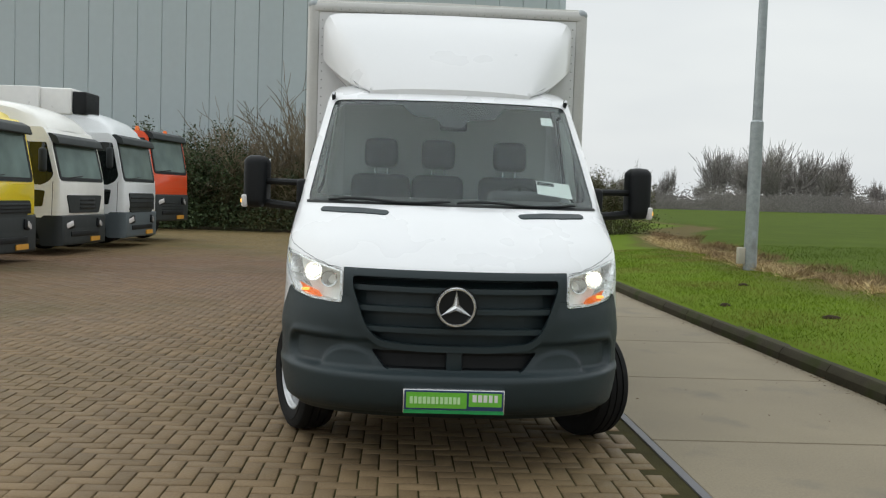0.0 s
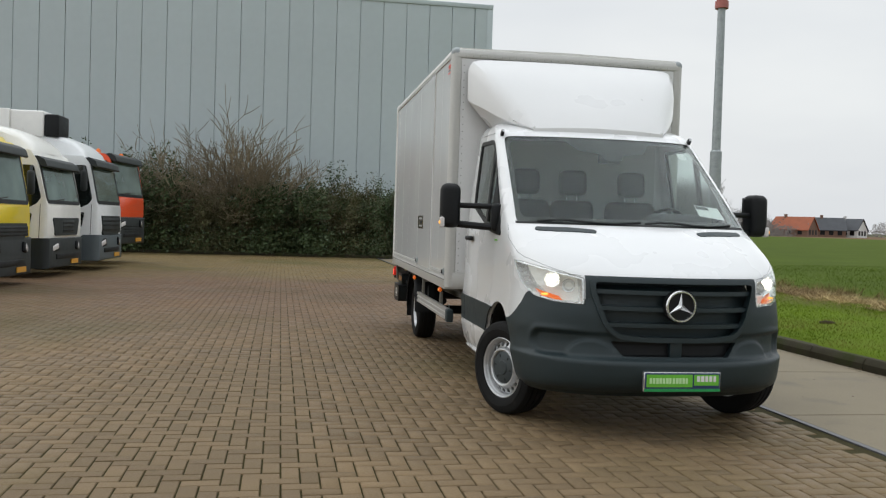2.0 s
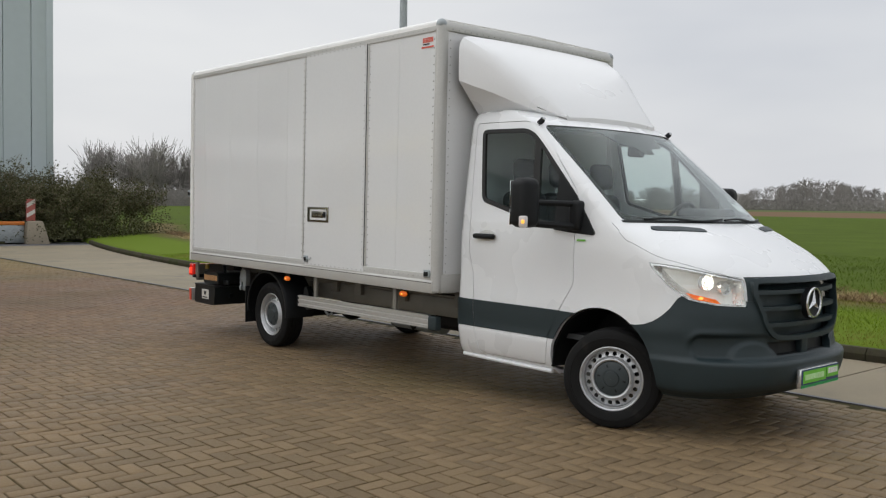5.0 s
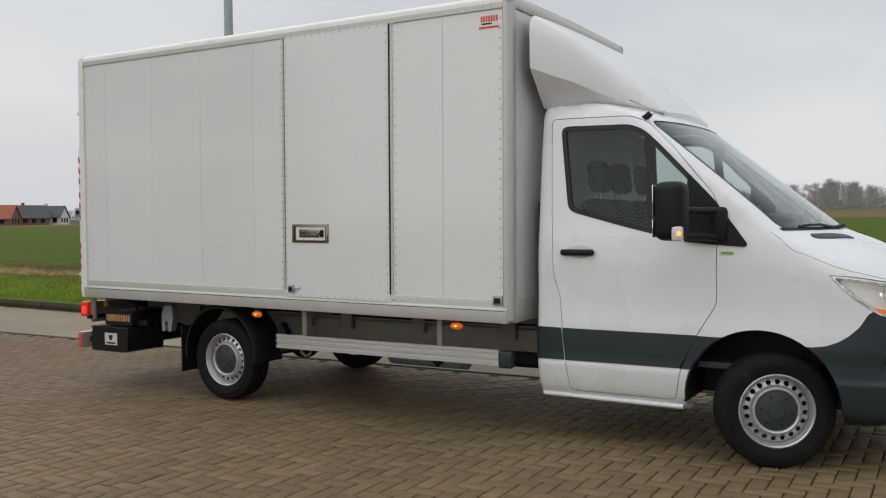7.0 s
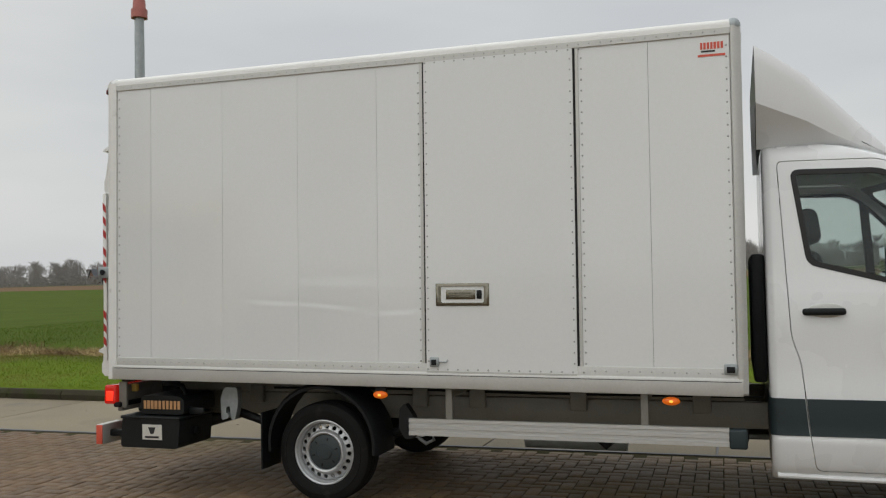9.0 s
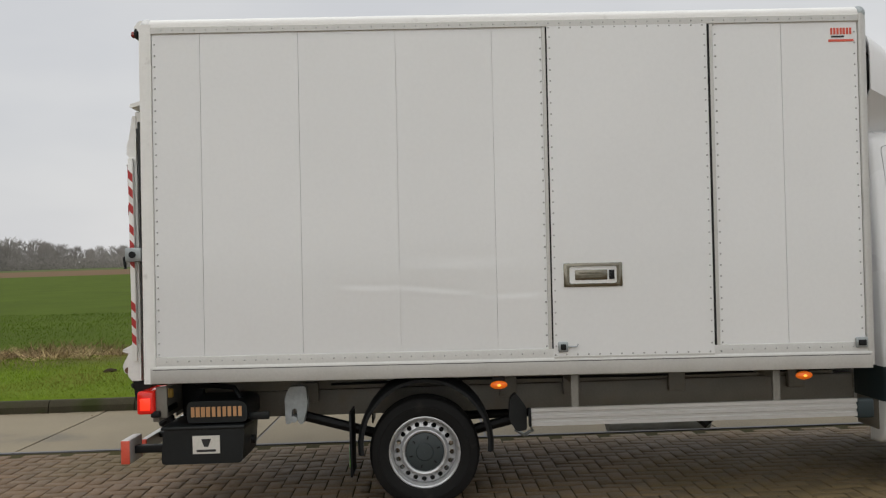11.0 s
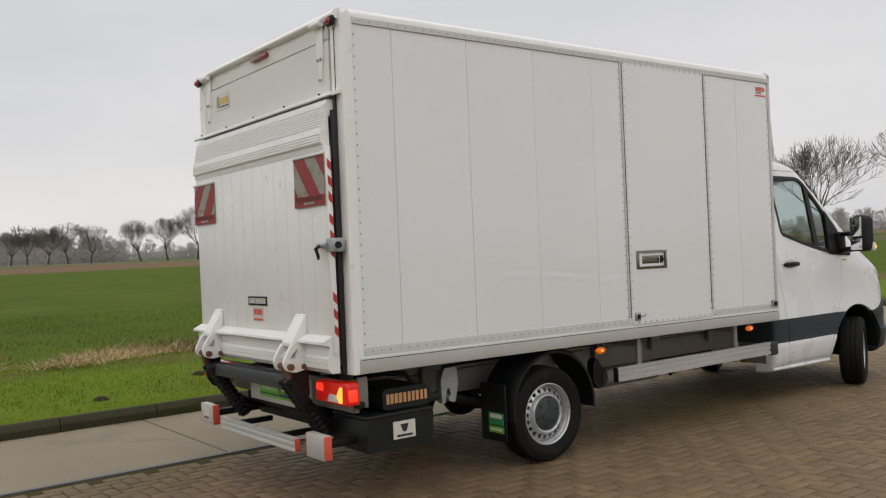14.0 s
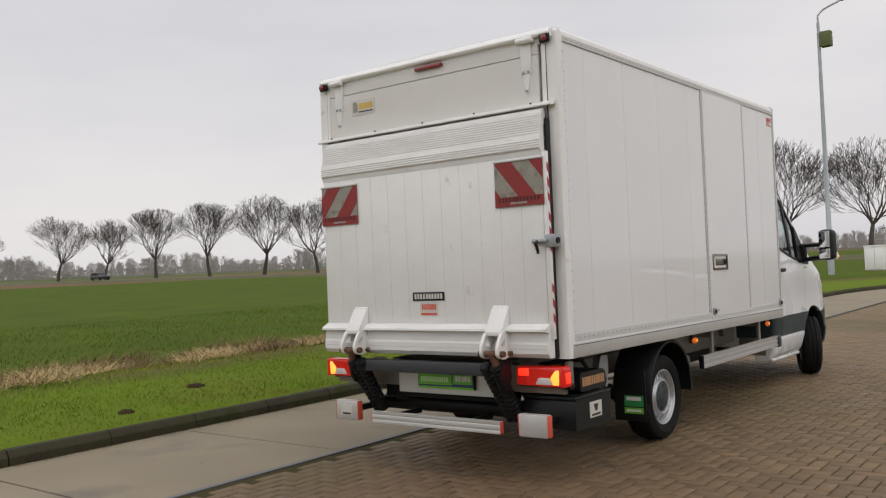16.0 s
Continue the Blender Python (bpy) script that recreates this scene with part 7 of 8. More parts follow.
    vpart("pump_stay", cuboid(-1.06, -1.03, 11.56, 11.69, 0.585, 0.635, 0.006), M_BOXSTEEL, unit)
    vpart("cable", tube([(-1.0, 11.75, 0.72), (-0.98, 11.80, 0.79), (-0.92, 11.95, 0.80), (-0.8, 12.1, 0.78)], 0.018, 8), M_BLACK, unit)
    box2 = prism(rounded([(11.72, 0.33), (11.70, 0.555), (12.225, 0.555), (12.24, 0.33)], 0.03, 3), "x", -1.16, -0.72)
    tool = vpart("battery_box", box2, M_BOXSTEEL, label="black steel tool box with a white maker's plate")
    vpart("box_lid", cuboid(-1.165, -0.715, 11.70, 12.24, 0.548, 0.572, 0.008), M_BOXSTEEL, tool)
    vpart("maker_plate", cuboid(-1.166, -1.161, 11.86, 12.035, 0.395, 0.51), M_STICKER, tool, smooth=0)
    vpart("print_bar", cuboid(-1.169, -1.1655, 11.885, 12.01, 0.408, 0.422), M_INK, tool, smooth=0)
    vpart("print_bar", prism([(11.915, 0.49), (11.98, 0.49), (11.96, 0.44), (11.935, 0.44)], "x", -1.169, -1.1655), M_INK, tool, smooth=0)
    vpart("box_knob", rod((-0.95, 11.70, 0.44), (-0.95, 11.675, 0.44), 0.03), M_BLACK, tool)
    vpart("rear_cross_member", cuboid(-0.62, 0.62, 12.1, 12.25, 0.5, 0.79, 0.01), M_BLACK)
    vpart("lamp_bracket", cuboid(-1.14, -1.115, 12.20, 12.27, 0.63, 0.83, 0.004), M_GREYPAINT)


build_under()

# ---- rear end and tail lift ----
YR = 12.33


def build_rear():
    # upper frame
    vpart("rear_header", cuboid(-BU + 0.08, BU - 0.08, YR - 0.05, YR + 0.004, 3.06, 3.13, 0.006), M_WHITEMETAL, tilt=True)
    vpart("rain_rail", prism(rounded([(YR - 0.01, 3.10), (YR + 0.035, 3.105), (YR + 0.045, 3.125), (YR + 0.01, 3.165), (YR - 0.03, 3.17)], 0.008, 2), "x", -BU + 0.03, BU - 0.03), M_WHITEMETAL, tilt=True)
    flap = vpart("top_flap", cuboid(-1.04, 1.06, YR - 0.02, YR + 0.012, 2.64, 2.985, 0.004, 1), M_FLAP, label="off-white hinged flap above the tail lift", tilt=True, smooth=0)
    vpart("flap_head", cuboid(-1.04, 1.06, YR - 0.02, YR + 0.010, 2.990, 3.075, 0.004, 1), M_FLAP, flap, tilt=True, smooth=0)
    for s in (-1, 1):
        vpart("flap_side", cuboid(*sorted((s * 1.065, s * 1.10)), YR - 0.02, YR + 0.008, 2.62, 3.06, 0.003, 1), M_WHITEMETAL, flap, tilt=True, smooth=0)
        vpart("flap_gap", cuboid(*sorted((s * 1.096, s * 1.104)), YR - 0.01, YR + 0.003, 2.45, 3.05), M_SHADOWGAP, flap, tilt=True, smooth=0)
        h = vpart("hinge", cuboid(*sorted((s * 0.90, s * 0.99)), YR + 0.010, YR + 0.024, 2.86, 3.10, 0.005), M_WHITEMETAL, flap, tilt=True)
        vpart("hinge_tongue", prism([(s * 0.905, 2.88), (s * 0.985, 2.88), (s * 0.955, 2.72), (s * 0.935, 2.72)], "y", YR + 0.010, YR + 0.020, 0.003), M_WHITEMETAL, flap, tilt=True)
        vpart("hinge_knuckle", rod((s * 0.885, YR + 0.045, 3.095), (s * 1.02, YR + 0.045, 3.095), 0.022), M_WHITEMETAL, flap, tilt=True)
        for q, z in ((0.925, 2.87), (0.965, 2.87), (0.945, 2.735)):
            vpart("bolt", rod((s * q, YR + 0.016, z), (s * q, YR + 0.032, z), 0.010, sides=8), M_STEEL, flap, tilt=True)
        lamp = vpart("corner_lamp", moved(cuboid(-0.022, 0.022, -0.018, 0.018, -0.020, 0.020, 0.013, 3), pose(s * 1.118, YR + 0.050, 3.085)), M_DARKLENS, label="red corner marker lamp", tilt=True)
        vpart("lamp_base", moved(cuboid(-0.042, 0.042, -0.02, 0.004, -0.032, 0.032, 0.01), pose(s * 1.112, YR + 0.038, 3.088)), M_BLACK, lamp, tilt=True)
    vpart("brake_lamp", moved(cuboid(-0.135, 0.135, -0.01, 0.02, -0.015, 0.015, 0.008, 2), pose(-0.045, YR + 0.02, 3.068)), M_DARKLENS, label="dark red high brake lamp", tilt=True)
    vpart("drip_edge", prism(rounded([(YR, 2.645), (YR + 0.07, 2.625), (YR + 0.075, 2.605), (YR + 0.06, 2.60), (YR, 2.62)], 0.004, 2), "x", -1.16, 1.16), M_WHITEMETAL, label="white drip rail above the lift platform", tilt=True)
    for k in range(5):
        u = -1.0 + 0.5 * k
        vpart("bolt", rod((u, YR + 0.064, 2.627), (u, YR + 0.073, 2.632), 0.007, sides=8), M_BLACK, tilt=True)
    sign = vpart("maker_sign", cuboid(0.545, 0.80, YR + 0.013, YR + 0.016, 2.80, 2.925), M_STICKER, flap, "cream maker's sticker", tilt=True, smooth=0)
    vpart("print_bar", cuboid(0.565, 0.72, YR + 0.016, YR + 0.018, 2.845, 2.895), M_YELLOWPRINT, flap, tilt=True, smooth=0)
    vpart("print_bar", prism([(0.735, 2.825), (0.785, 2.825), (0.785, 2.91), (0.75, 2.915), (0.735, 2.88)], "y", YR + 0.016, YR + 0.018), M_FLAGGREY, flap, tilt=True, smooth=0)
    vpart("print_bar", cuboid(0.565, 0.72, YR + 0.016, YR + 0.018, 2.820, 2.830), M_INK, flap, tilt=True, smooth=0)
    # black rubber edge between platform and frame
    for s in (-1, 1):
        vpart("rubber_strip", cuboid(*sorted((s * 1.088, s * 1.108)), YR - 0.03, YR + 0.03, 0.86, 2.56, 0.006), M_SEAL)
    vpart("sill_plate", cuboid(-1.085, 1.085, YR + 0.002, YR + 0.05, 2.52, 2.628, 0.003), M_WHITEMETAL)
    # the folded lift platform
    y0 = YR + 0.045
    plat = vpart("lift_platform", cuboid(-1.085, 1.085, y0, y0 + 0.045, 1.11, 2.30, 0.006), M_WHITEMETAL, label="white folded tail lift platform with scuffed ribs")
    for k in range(1, 12):
        u = -1.085 + 2.17 * k / 12
        vpart("panel_joint", cuboid(u - 0.0015, u + 0.0015, y0 + 0.0445, y0 + 0.0458, 1.12, 2.29), M_JOINT, plat, smooth=0)
    # ribbed ramp at the top: a proud wedge, then a thin ribbed lip
    wedge = [(y0, 2.30), (y0 + 0.045, 2.30), (y0 + 0.050, 2.335), (y0 + 0.062, 2.345), (y0 + 0.060, 2.42), (y0 + 0.048, 2.445), (y0 + 0.020, 2.60), (y0, 2.60)]
    ramp = vpart("ramp", prism(wedge, "x", -1.09, 1.09, 0.0), M_WHITEWORN, plat, "ribbed ramp edge with black scuffs")
    for k in range(14):
        z = 2.352 + 0.0175 * k
        if z < 2.42:
            yy = y0 + 0.062 - 0.002 * (z - 2.345) / 0.075
        elif z < 2.45:
            continue
        else:
            yy = y0 + 0.048 - 0.028 * (z - 2.445) / 0.155
        vpart("rib", rod((-1.088, yy, z), (1.088, yy, z), 0.0042, sides=6), M_WHITEWORN, ramp)
    # lower ledge
    ledge = [(y0, 1.11), (y0 + 0.045, 1.11), (y0 + 0.115, 1.075), (y0 + 0.118, 1.06), (y0 + 0.07, 1.045), (y0 + 0.075, 0.98), (y0 + 0.085, 0.965), (y0 + 0.085, 0.90), (y0 + 0.06, 0.87), (y0, 0.87)]
    vpart("platform_foot", prism(ledge, "x", -1.10, 1.10), M_WHITEWORN, plat, smooth=20)
    vpart("foot_groove", cuboid(-1.09, 1.09, y0 + 0.080, y0 + 0.0865, 0.93, 0.934), M_JOINT, plat, smooth=0)
    # red and white tape down the edge
    tape = vpart("edge_post", cuboid(-1.128, -1.088, y0 + 0.014, y0 + 0.046, 1.0, 2.32, 0.004), M_WHITEMETAL, plat)
    for z0, z1 in ((1.95, 2.28), (1.60, 1.90), (1.10, 1.40)):
        z = z0
        while z < z1 - 0.03:
            pts = [(y0 + 0.016, z), (y0 + 0.044, z + 0.03), (y0 + 0.044, z + 0.085), (y0 + 0.016, z + 0.055)]
            vpart("tape", prism(pts, "x", -1.1305, -1.128), M_RED, tape, smooth=0)
            z += 0.105
    # warning flags
    for s, z0, z1 in ((-1, 1.95, 2.275), (1, 1.93, 2.25)):
        cx = s * 0.895
        fl = vpart("warning_flag", cuboid(cx - 0.205, cx + 0.205, y0 + 0.048, y0 + 0.054, z0, z1), M_FLAGGREY, label="weathered red and grey striped warning flag", smooth=0)
        vpart("flag_clip", cuboid(cx - 0.21, cx + 0.21, y0 + 0.046, y0 + 0.062, z1 - 0.004, z1 + 0.012, 0.003), M_ALU, fl)
        clip = prism([(cx - 0.205, z0), (cx + 0.205, z0), (cx + 0.205, z1), (cx - 0.205, z1)], "y", y0 + 0.0, y0 + 0.2)
        for k in range(-3, 4):
            a = cx + k * 0.30 + 0.02
            pts = [(a, z0 - 0.1), (a + 0.15, z0 - 0.1), (a + 0.15 - s * 0.42, z1 + 0.1), (a - s * 0.42, z1 + 0.1)]
            st = carve(prism(pts, "y", y0 + 0.054, y0 + 0.057), ("INTERSECT", clip.copy()))
            if len(st.verts):
                vpart("stripe", st, M_FLAGRED, fl, smooth=0)
            else:
                st.free()
        clip.free()
        vpart("stripe", cuboid(cx - 0.205, cx + 0.205, y0 + 0.055, y0 + 0.0585, z0, z0 + 0.07), M_FLAGRED, fl, smooth=0)
        letters("print_bar", "y", (y0 + 0.058, y0 + 0.060), cx - 0.18, cx + 0.18, z0 + 0.033, z0 + 0.066, 12, M_DARKRED, fl, 9)
        vpart("print_bar", cuboid(cx - 0.07, cx + 0.07, y0 + 0.058, y0 + 0.060, z0 + 0.015, z0 + 0.030), M_FLAGGREY, fl, smooth=0)
    # maker plate and sticker
    mk = vpart("maker_plate", cuboid(-0.175, 0.14, y0 + 0.045, y0 + 0.052, 1.285, 1.352, 0.003), M_BLACK, plat, "black maker's plate")
    letters("print_bar", "y", (y0 + 0.052, y0 + 0.054), -0.16, 0.125, 1.299, 1.339, 10, M_STICKER, plat, 3)
    vpart("sticker", cuboid(-0.105, 0.07, y0 + 0.045, y0 + 0.048, 1.17, 1.275), M_STICKER, plat, smooth=0)
    letters("print_bar", "y", (y0 + 0.048, y0 + 0.050), -0.09, 0.055, 1.215, 1.258, 7, M_REDPALE, plat, 12)
    vpart("print_bar", cuboid(-0.095, 0.06, y0 + 0.048, y0 + 0.050, 1.175, 1.190), M_REDPALE, plat, smooth=0)
    # latch
    lt = vpart("platform_latch", cuboid(-1.17, -1.10, YR + 0.005, YR + 0.11, 1.645, 1.735, 0.01), M_STEEL, label="grey steel platform latch with a lever")
    vpart("latch_pin", rod((-1.0, y0 + 0.065, 1.69), (-1.12, y0 + 0.065, 1.69), 0.016), M_STEEL, lt)
    vpart("latch_lever", tube([(-1.04, y0 + 0.07, 1.69), (-1.05, y0 + 0.11, 1.67), (-1.06, y0 + 0.10, 1.62), (-1.06, y0 + 0.10, 1.60)], 0.012, 8), M_BLACK, lt)
    vpart("latch_boss", rod((-1.1705, YR + 0.06, 1.69), (-1.18, YR + 0.06, 1.69), 0.022, sides=16), M_BLACK, lt)
    # hinge brackets and lift arms
    for s, cx in ((-1, -0.69), (1, 0.70)):
        br = vpart("lift_bracket", prism([(y0 + 0.044, 1.24), (y0 + 0.055, 1.24), (y0 + 0.165, 1.06), (y0 + 0.165, 1.03), (y0 + 0.05, 1.03)], "x", cx - 0.072, cx + 0.072, 0.006), M_WHITEMETAL, label="white steel hinge bracket of the lift")
        for q in (-0.07, 0.07):
            cheek = rounded([(y0 + 0.06, 1.10), (y0 + 0.175, 1.045), (y0 + 0.235, 0.94), (y0 + 0.225, 0.885), (y0 + 0.16, 0.86), (y0 + 0.06, 0.88)], 0.03, 4)
            ch = carve(prism(cheek, "x", cx + q - 0.012, cx + q + 0.012), ("DIFFERENCE", prism(rounded([(y0 + 0.13, 1.02), (y0 + 0.19, 0.96), (y0 + 0.13, 0.955)], 0.01, 2), "x", cx + q - 0.1, cx + q + 0.1)))
            vpart("cheek", ch, M_WHITEMETAL, br)
        vpart("pin", rod((cx - 0.11, y0 + 0.19, 0.905), (cx + 0.11, y0 + 0.19, 0.905), 0.022), M_RUST, br)
        vpart("pin", rod((cx - 0.11, y0 + 0.09, 0.90), (cx + 0.11, y0 + 0.09, 0.90), 0.018), M_RUST, br)
        for q in range(4):
            vpart("bolt", rod((cx - 0.06 + 0.04 * q, y0 + 0.046, 1.225), (cx - 0.06 + 0.04 * q, y0 + 0.062, 1.225), 0.008, sides=8), M_STEEL, br)
        arm = [(cx, y0 + 0.19, 0.905), (cx + s * 0.02, y0 + 0.16, 0.82), (cx + s * 0.03, y0 + 0.05, 0.62), (cx + s * 0.0, 12.2, 0.46), (cx, 12.0, 0.42)]
        am = vpart("lift_arm", tube(arm[1:], 0.03, 10), M_BLACK)
        vpart("arm_end", tube(arm[:2], 0.03, 10), M_RUST, am)
        # rubber bellows
        for off in (0.0, s * -0.09):
            bel = bmesh.new()
            a0, b0 = Vector((cx + off + s * 0.01, y0 + 0.17, 0.82)), Vector((cx + off * 0.6, 12.26, 0.40))
            rr = [0.050 if k % 2 else 0.041 for k in range(26)]
            tube([a0.lerp(b0, k / 25) for k in range(26)], 0.05, 12, bel, radii=rr)
            vpart("bellows", bel, M_BLACK, am, smooth=20)
    bar = prism(rounded([(y0 + 0.06, 0.735), (y0 + 0.06, 0.825), (y0 + 0.155, 0.825), (y0 + 0.155, 0.735)], 0.008, 2), "x", -0.74, 0.72)
    cross = vpart("lift_crossbar", bar, material("satin_black_steel", (0.032, 0.036, 0.042), 0.5, var=0.1), label="black steel cross bar between the lift arms")
    for s in (-1, 1):
        vpart("bar_cheek", prism(rounded([(y0 + 0.04, 0.70), (y0 + 0.05, 0.93), (y0 + 0.13, 0.93), (y0 + 0.17, 0.82), (y0 + 0.16, 0.70), (y0 + 0.1, 0.62)], 0.03, 3), "x", s * 0.74 - 0.012, s * 0.74 + 0.012), M_BLACK, cross)
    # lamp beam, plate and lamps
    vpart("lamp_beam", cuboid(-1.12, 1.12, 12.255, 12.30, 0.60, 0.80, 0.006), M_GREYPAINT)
    pl = vpart("rear_plate", cuboid(-0.355, 0.20, 12.31, 12.335, 0.595, 0.735, 0.006), M_BLACK, label="rear dealer plate with green and blue panels")
    vpart("plate_back", cuboid(-0.58, 0.42, 12.298, 12.312, 0.55, 0.77, 0.004), M_ALU_PALE, pl, smooth=0)
    vpart("plate_field", cuboid(-0.348, 0.193, 12.335, 12.339, 0.617, 0.729), M_BLUE, pl, smooth=0)
    vpart("plate_panel", cuboid(-0.14, 0.185, 12.339, 12.343, 0.627, 0.715), M_GREEN, pl, smooth=0)
    vpart("plate_panel", cuboid(-0.338, -0.155, 12.339, 12.343, 0.637, 0.715), M_GREEN, pl, smooth=0)
    vpart("plate_panel", cuboid(-0.348, 0.193, 12.336, 12.341, 0.597, 0.614), M_GREEN, pl, smooth=0)
    letters("print_bar", "y", (12.343, 12.346), -0.11, 0.165, 0.650, 0.688, 12, M_PALEGREEN, pl, 7)
    letters("print_bar", "y", (12.343, 12.346), -0.325, -0.175, 0.660, 0.700, 5, M_WHITEFILM, pl, 8)
    for s in (-1, 1):
        pts = rounded([(s * 0.77, 0.665), (s * 0.77, 0.795), (s * 1.165, 0.805), (s * 1.175, 0.66)], 0.02, 4)
        tl = vpart("tail_lamp", prism(pts, "y", 12.28, 12.385, 0.012, segments=3), M_TAILGLOW, label="red tail lamp cluster, lit, with a clear reversing pane")
        vpart("lamp_foot", cuboid(*sorted((s * 0.76, s * 1.17)), 12.24, 12.30, 0.635, 0.675, 0.01), M_BLACK, tl)
        vpart("reverse_pane", prism(rounded([(s * 0.93, 0.675), (s * 0.96, 0.725), (s * 1.05, 0.725), (s * 1.07, 0.675)], 0.015, 3), "y", 12.38, 12.389, 0.003), M_CLEARLENS, tl)
        vpart("lit_pane", prism(rounded([(s * 0.79, 0.735), (s * 0.79, 0.785), (s * 0.88, 0.787), (s * 0.88, 0.735)], 0.01, 3), "y", 12.38, 12.388, 0.003), M_REDLIT, tl)
        vpart("indicator", prism(rounded([(s * 1.075, 0.675), (s * 1.055, 0.725), (s * 1.10, 0.78), (s * 1.13, 0.78), (s * 1.125, 0.675)], 0.008, 2), "y", 12.38, 12.389, 0.003), M_INDICATOR, tl)
        vpart("lit_side", cuboid(*sorted((s * 1.165, s * 1.173)), 12.30, 12.365, 0.68, 0.76, 0.003), M_REDLIT, tl)
    # under-run bumper
    yb = 12.52
    prof = rounded([(yb - 0.04, 0.325), (yb - 0.04, 0.415), (yb, 0.415), (yb, 0.396), (yb - 0.002, 0.393), (yb - 0.002, 0.389), (yb, 0.386), (yb, 0.356), (yb - 0.002, 0.353), (yb - 0.002, 0.349), (yb, 0.346), (yb, 0.325)], 0.001, 1)
    ub = vpart("underrun_bar", prism(prof, "x", -0.70, 0.54), M_ALU_PALE, label="ribbed aluminium rear under-run bar with red ends")
    for u0, u1 in ((-0.708, -0.70), (0.54, 0.548)):
        vpart("red_end", cuboid(u0, u1, yb - 0.038, yb + 0.001, 0.327, 0.413, 0.002), M_REDPALE, ub)
    for u in (-0.4, 0.3):
        vpart("bar_stay", cuboid(u - 0.02, u + 0.02, 12.2, yb - 0.03, 0.37, 0.41, 0.006), M_BLACK, ub)
    for u0, u1, yy in ((-1.10, -0.86, yb - 0.02), (0.70, 0.94, yb - 0.02)):
        pad = vpart("underrun_pad", cuboid(u0, u1, yy - 0.04, yy + 0.02, 0.325, 0.485, 0.01), M_ALU_PALE, label="aluminium end pad of the under-run bar")
        for s in (0, 1):
            e = u1 if s else u0
            vpart("red_end", cuboid(e - 0.004, e + 0.004, yy - 0.038, yy + 0.018, 0.33, 0.48, 0.002), M_REDPALE, pad)
        vpart("pad_stay", cuboid((u0 + u1) / 2 - 0.03, (u0 + u1) / 2 + 0.03, 12.0, yy - 0.03, 0.38, 0.43, 0.006), M_BLACK, pad)
        if u0 > 0:
            vpart("maker_plate", cuboid(u0 + 0.06, u1 - 0.06, yy + 0.02, yy + 0.023, 0.365, 0.455), M_STICKER, pad, smooth=0)
            vpart("print_bar", cuboid(u0 + 0.075, u1 - 0.075, yy + 0.023, yy + 0.025, 0.372, 0.386), M_INK, pad, smooth=0)
    vpart("lift_torque_tube", rod((-0.8, 12.02, 0.42), (0.8, 12.02, 0.42), 0.07), M_BLACK)
    # lift controls cable at the side
    vpart("lift_switch", cuboid(-1.02, -0.98, 12.20, 12.25, 0.74, 0.80, 0.01), M_YELLOWPRINT)


build_rear()

# ---- parked lorries ----
M_LORRYGLASS = material("dark_lorry_glass", (0.012, 0.016, 0.015), 0.06, var=0.05, coat=0.5)
M_LORRYGREY = material("dark_grey_lorry_plastic", (0.013, 0.018, 0.019), 0.55, var=0.1)


M_LORRYSCREEN = material("greenish_lorry_windscreen", (0.13, 0.18, 0.165), 0.06, var=0.35, scale=1.1, coat=0.5)


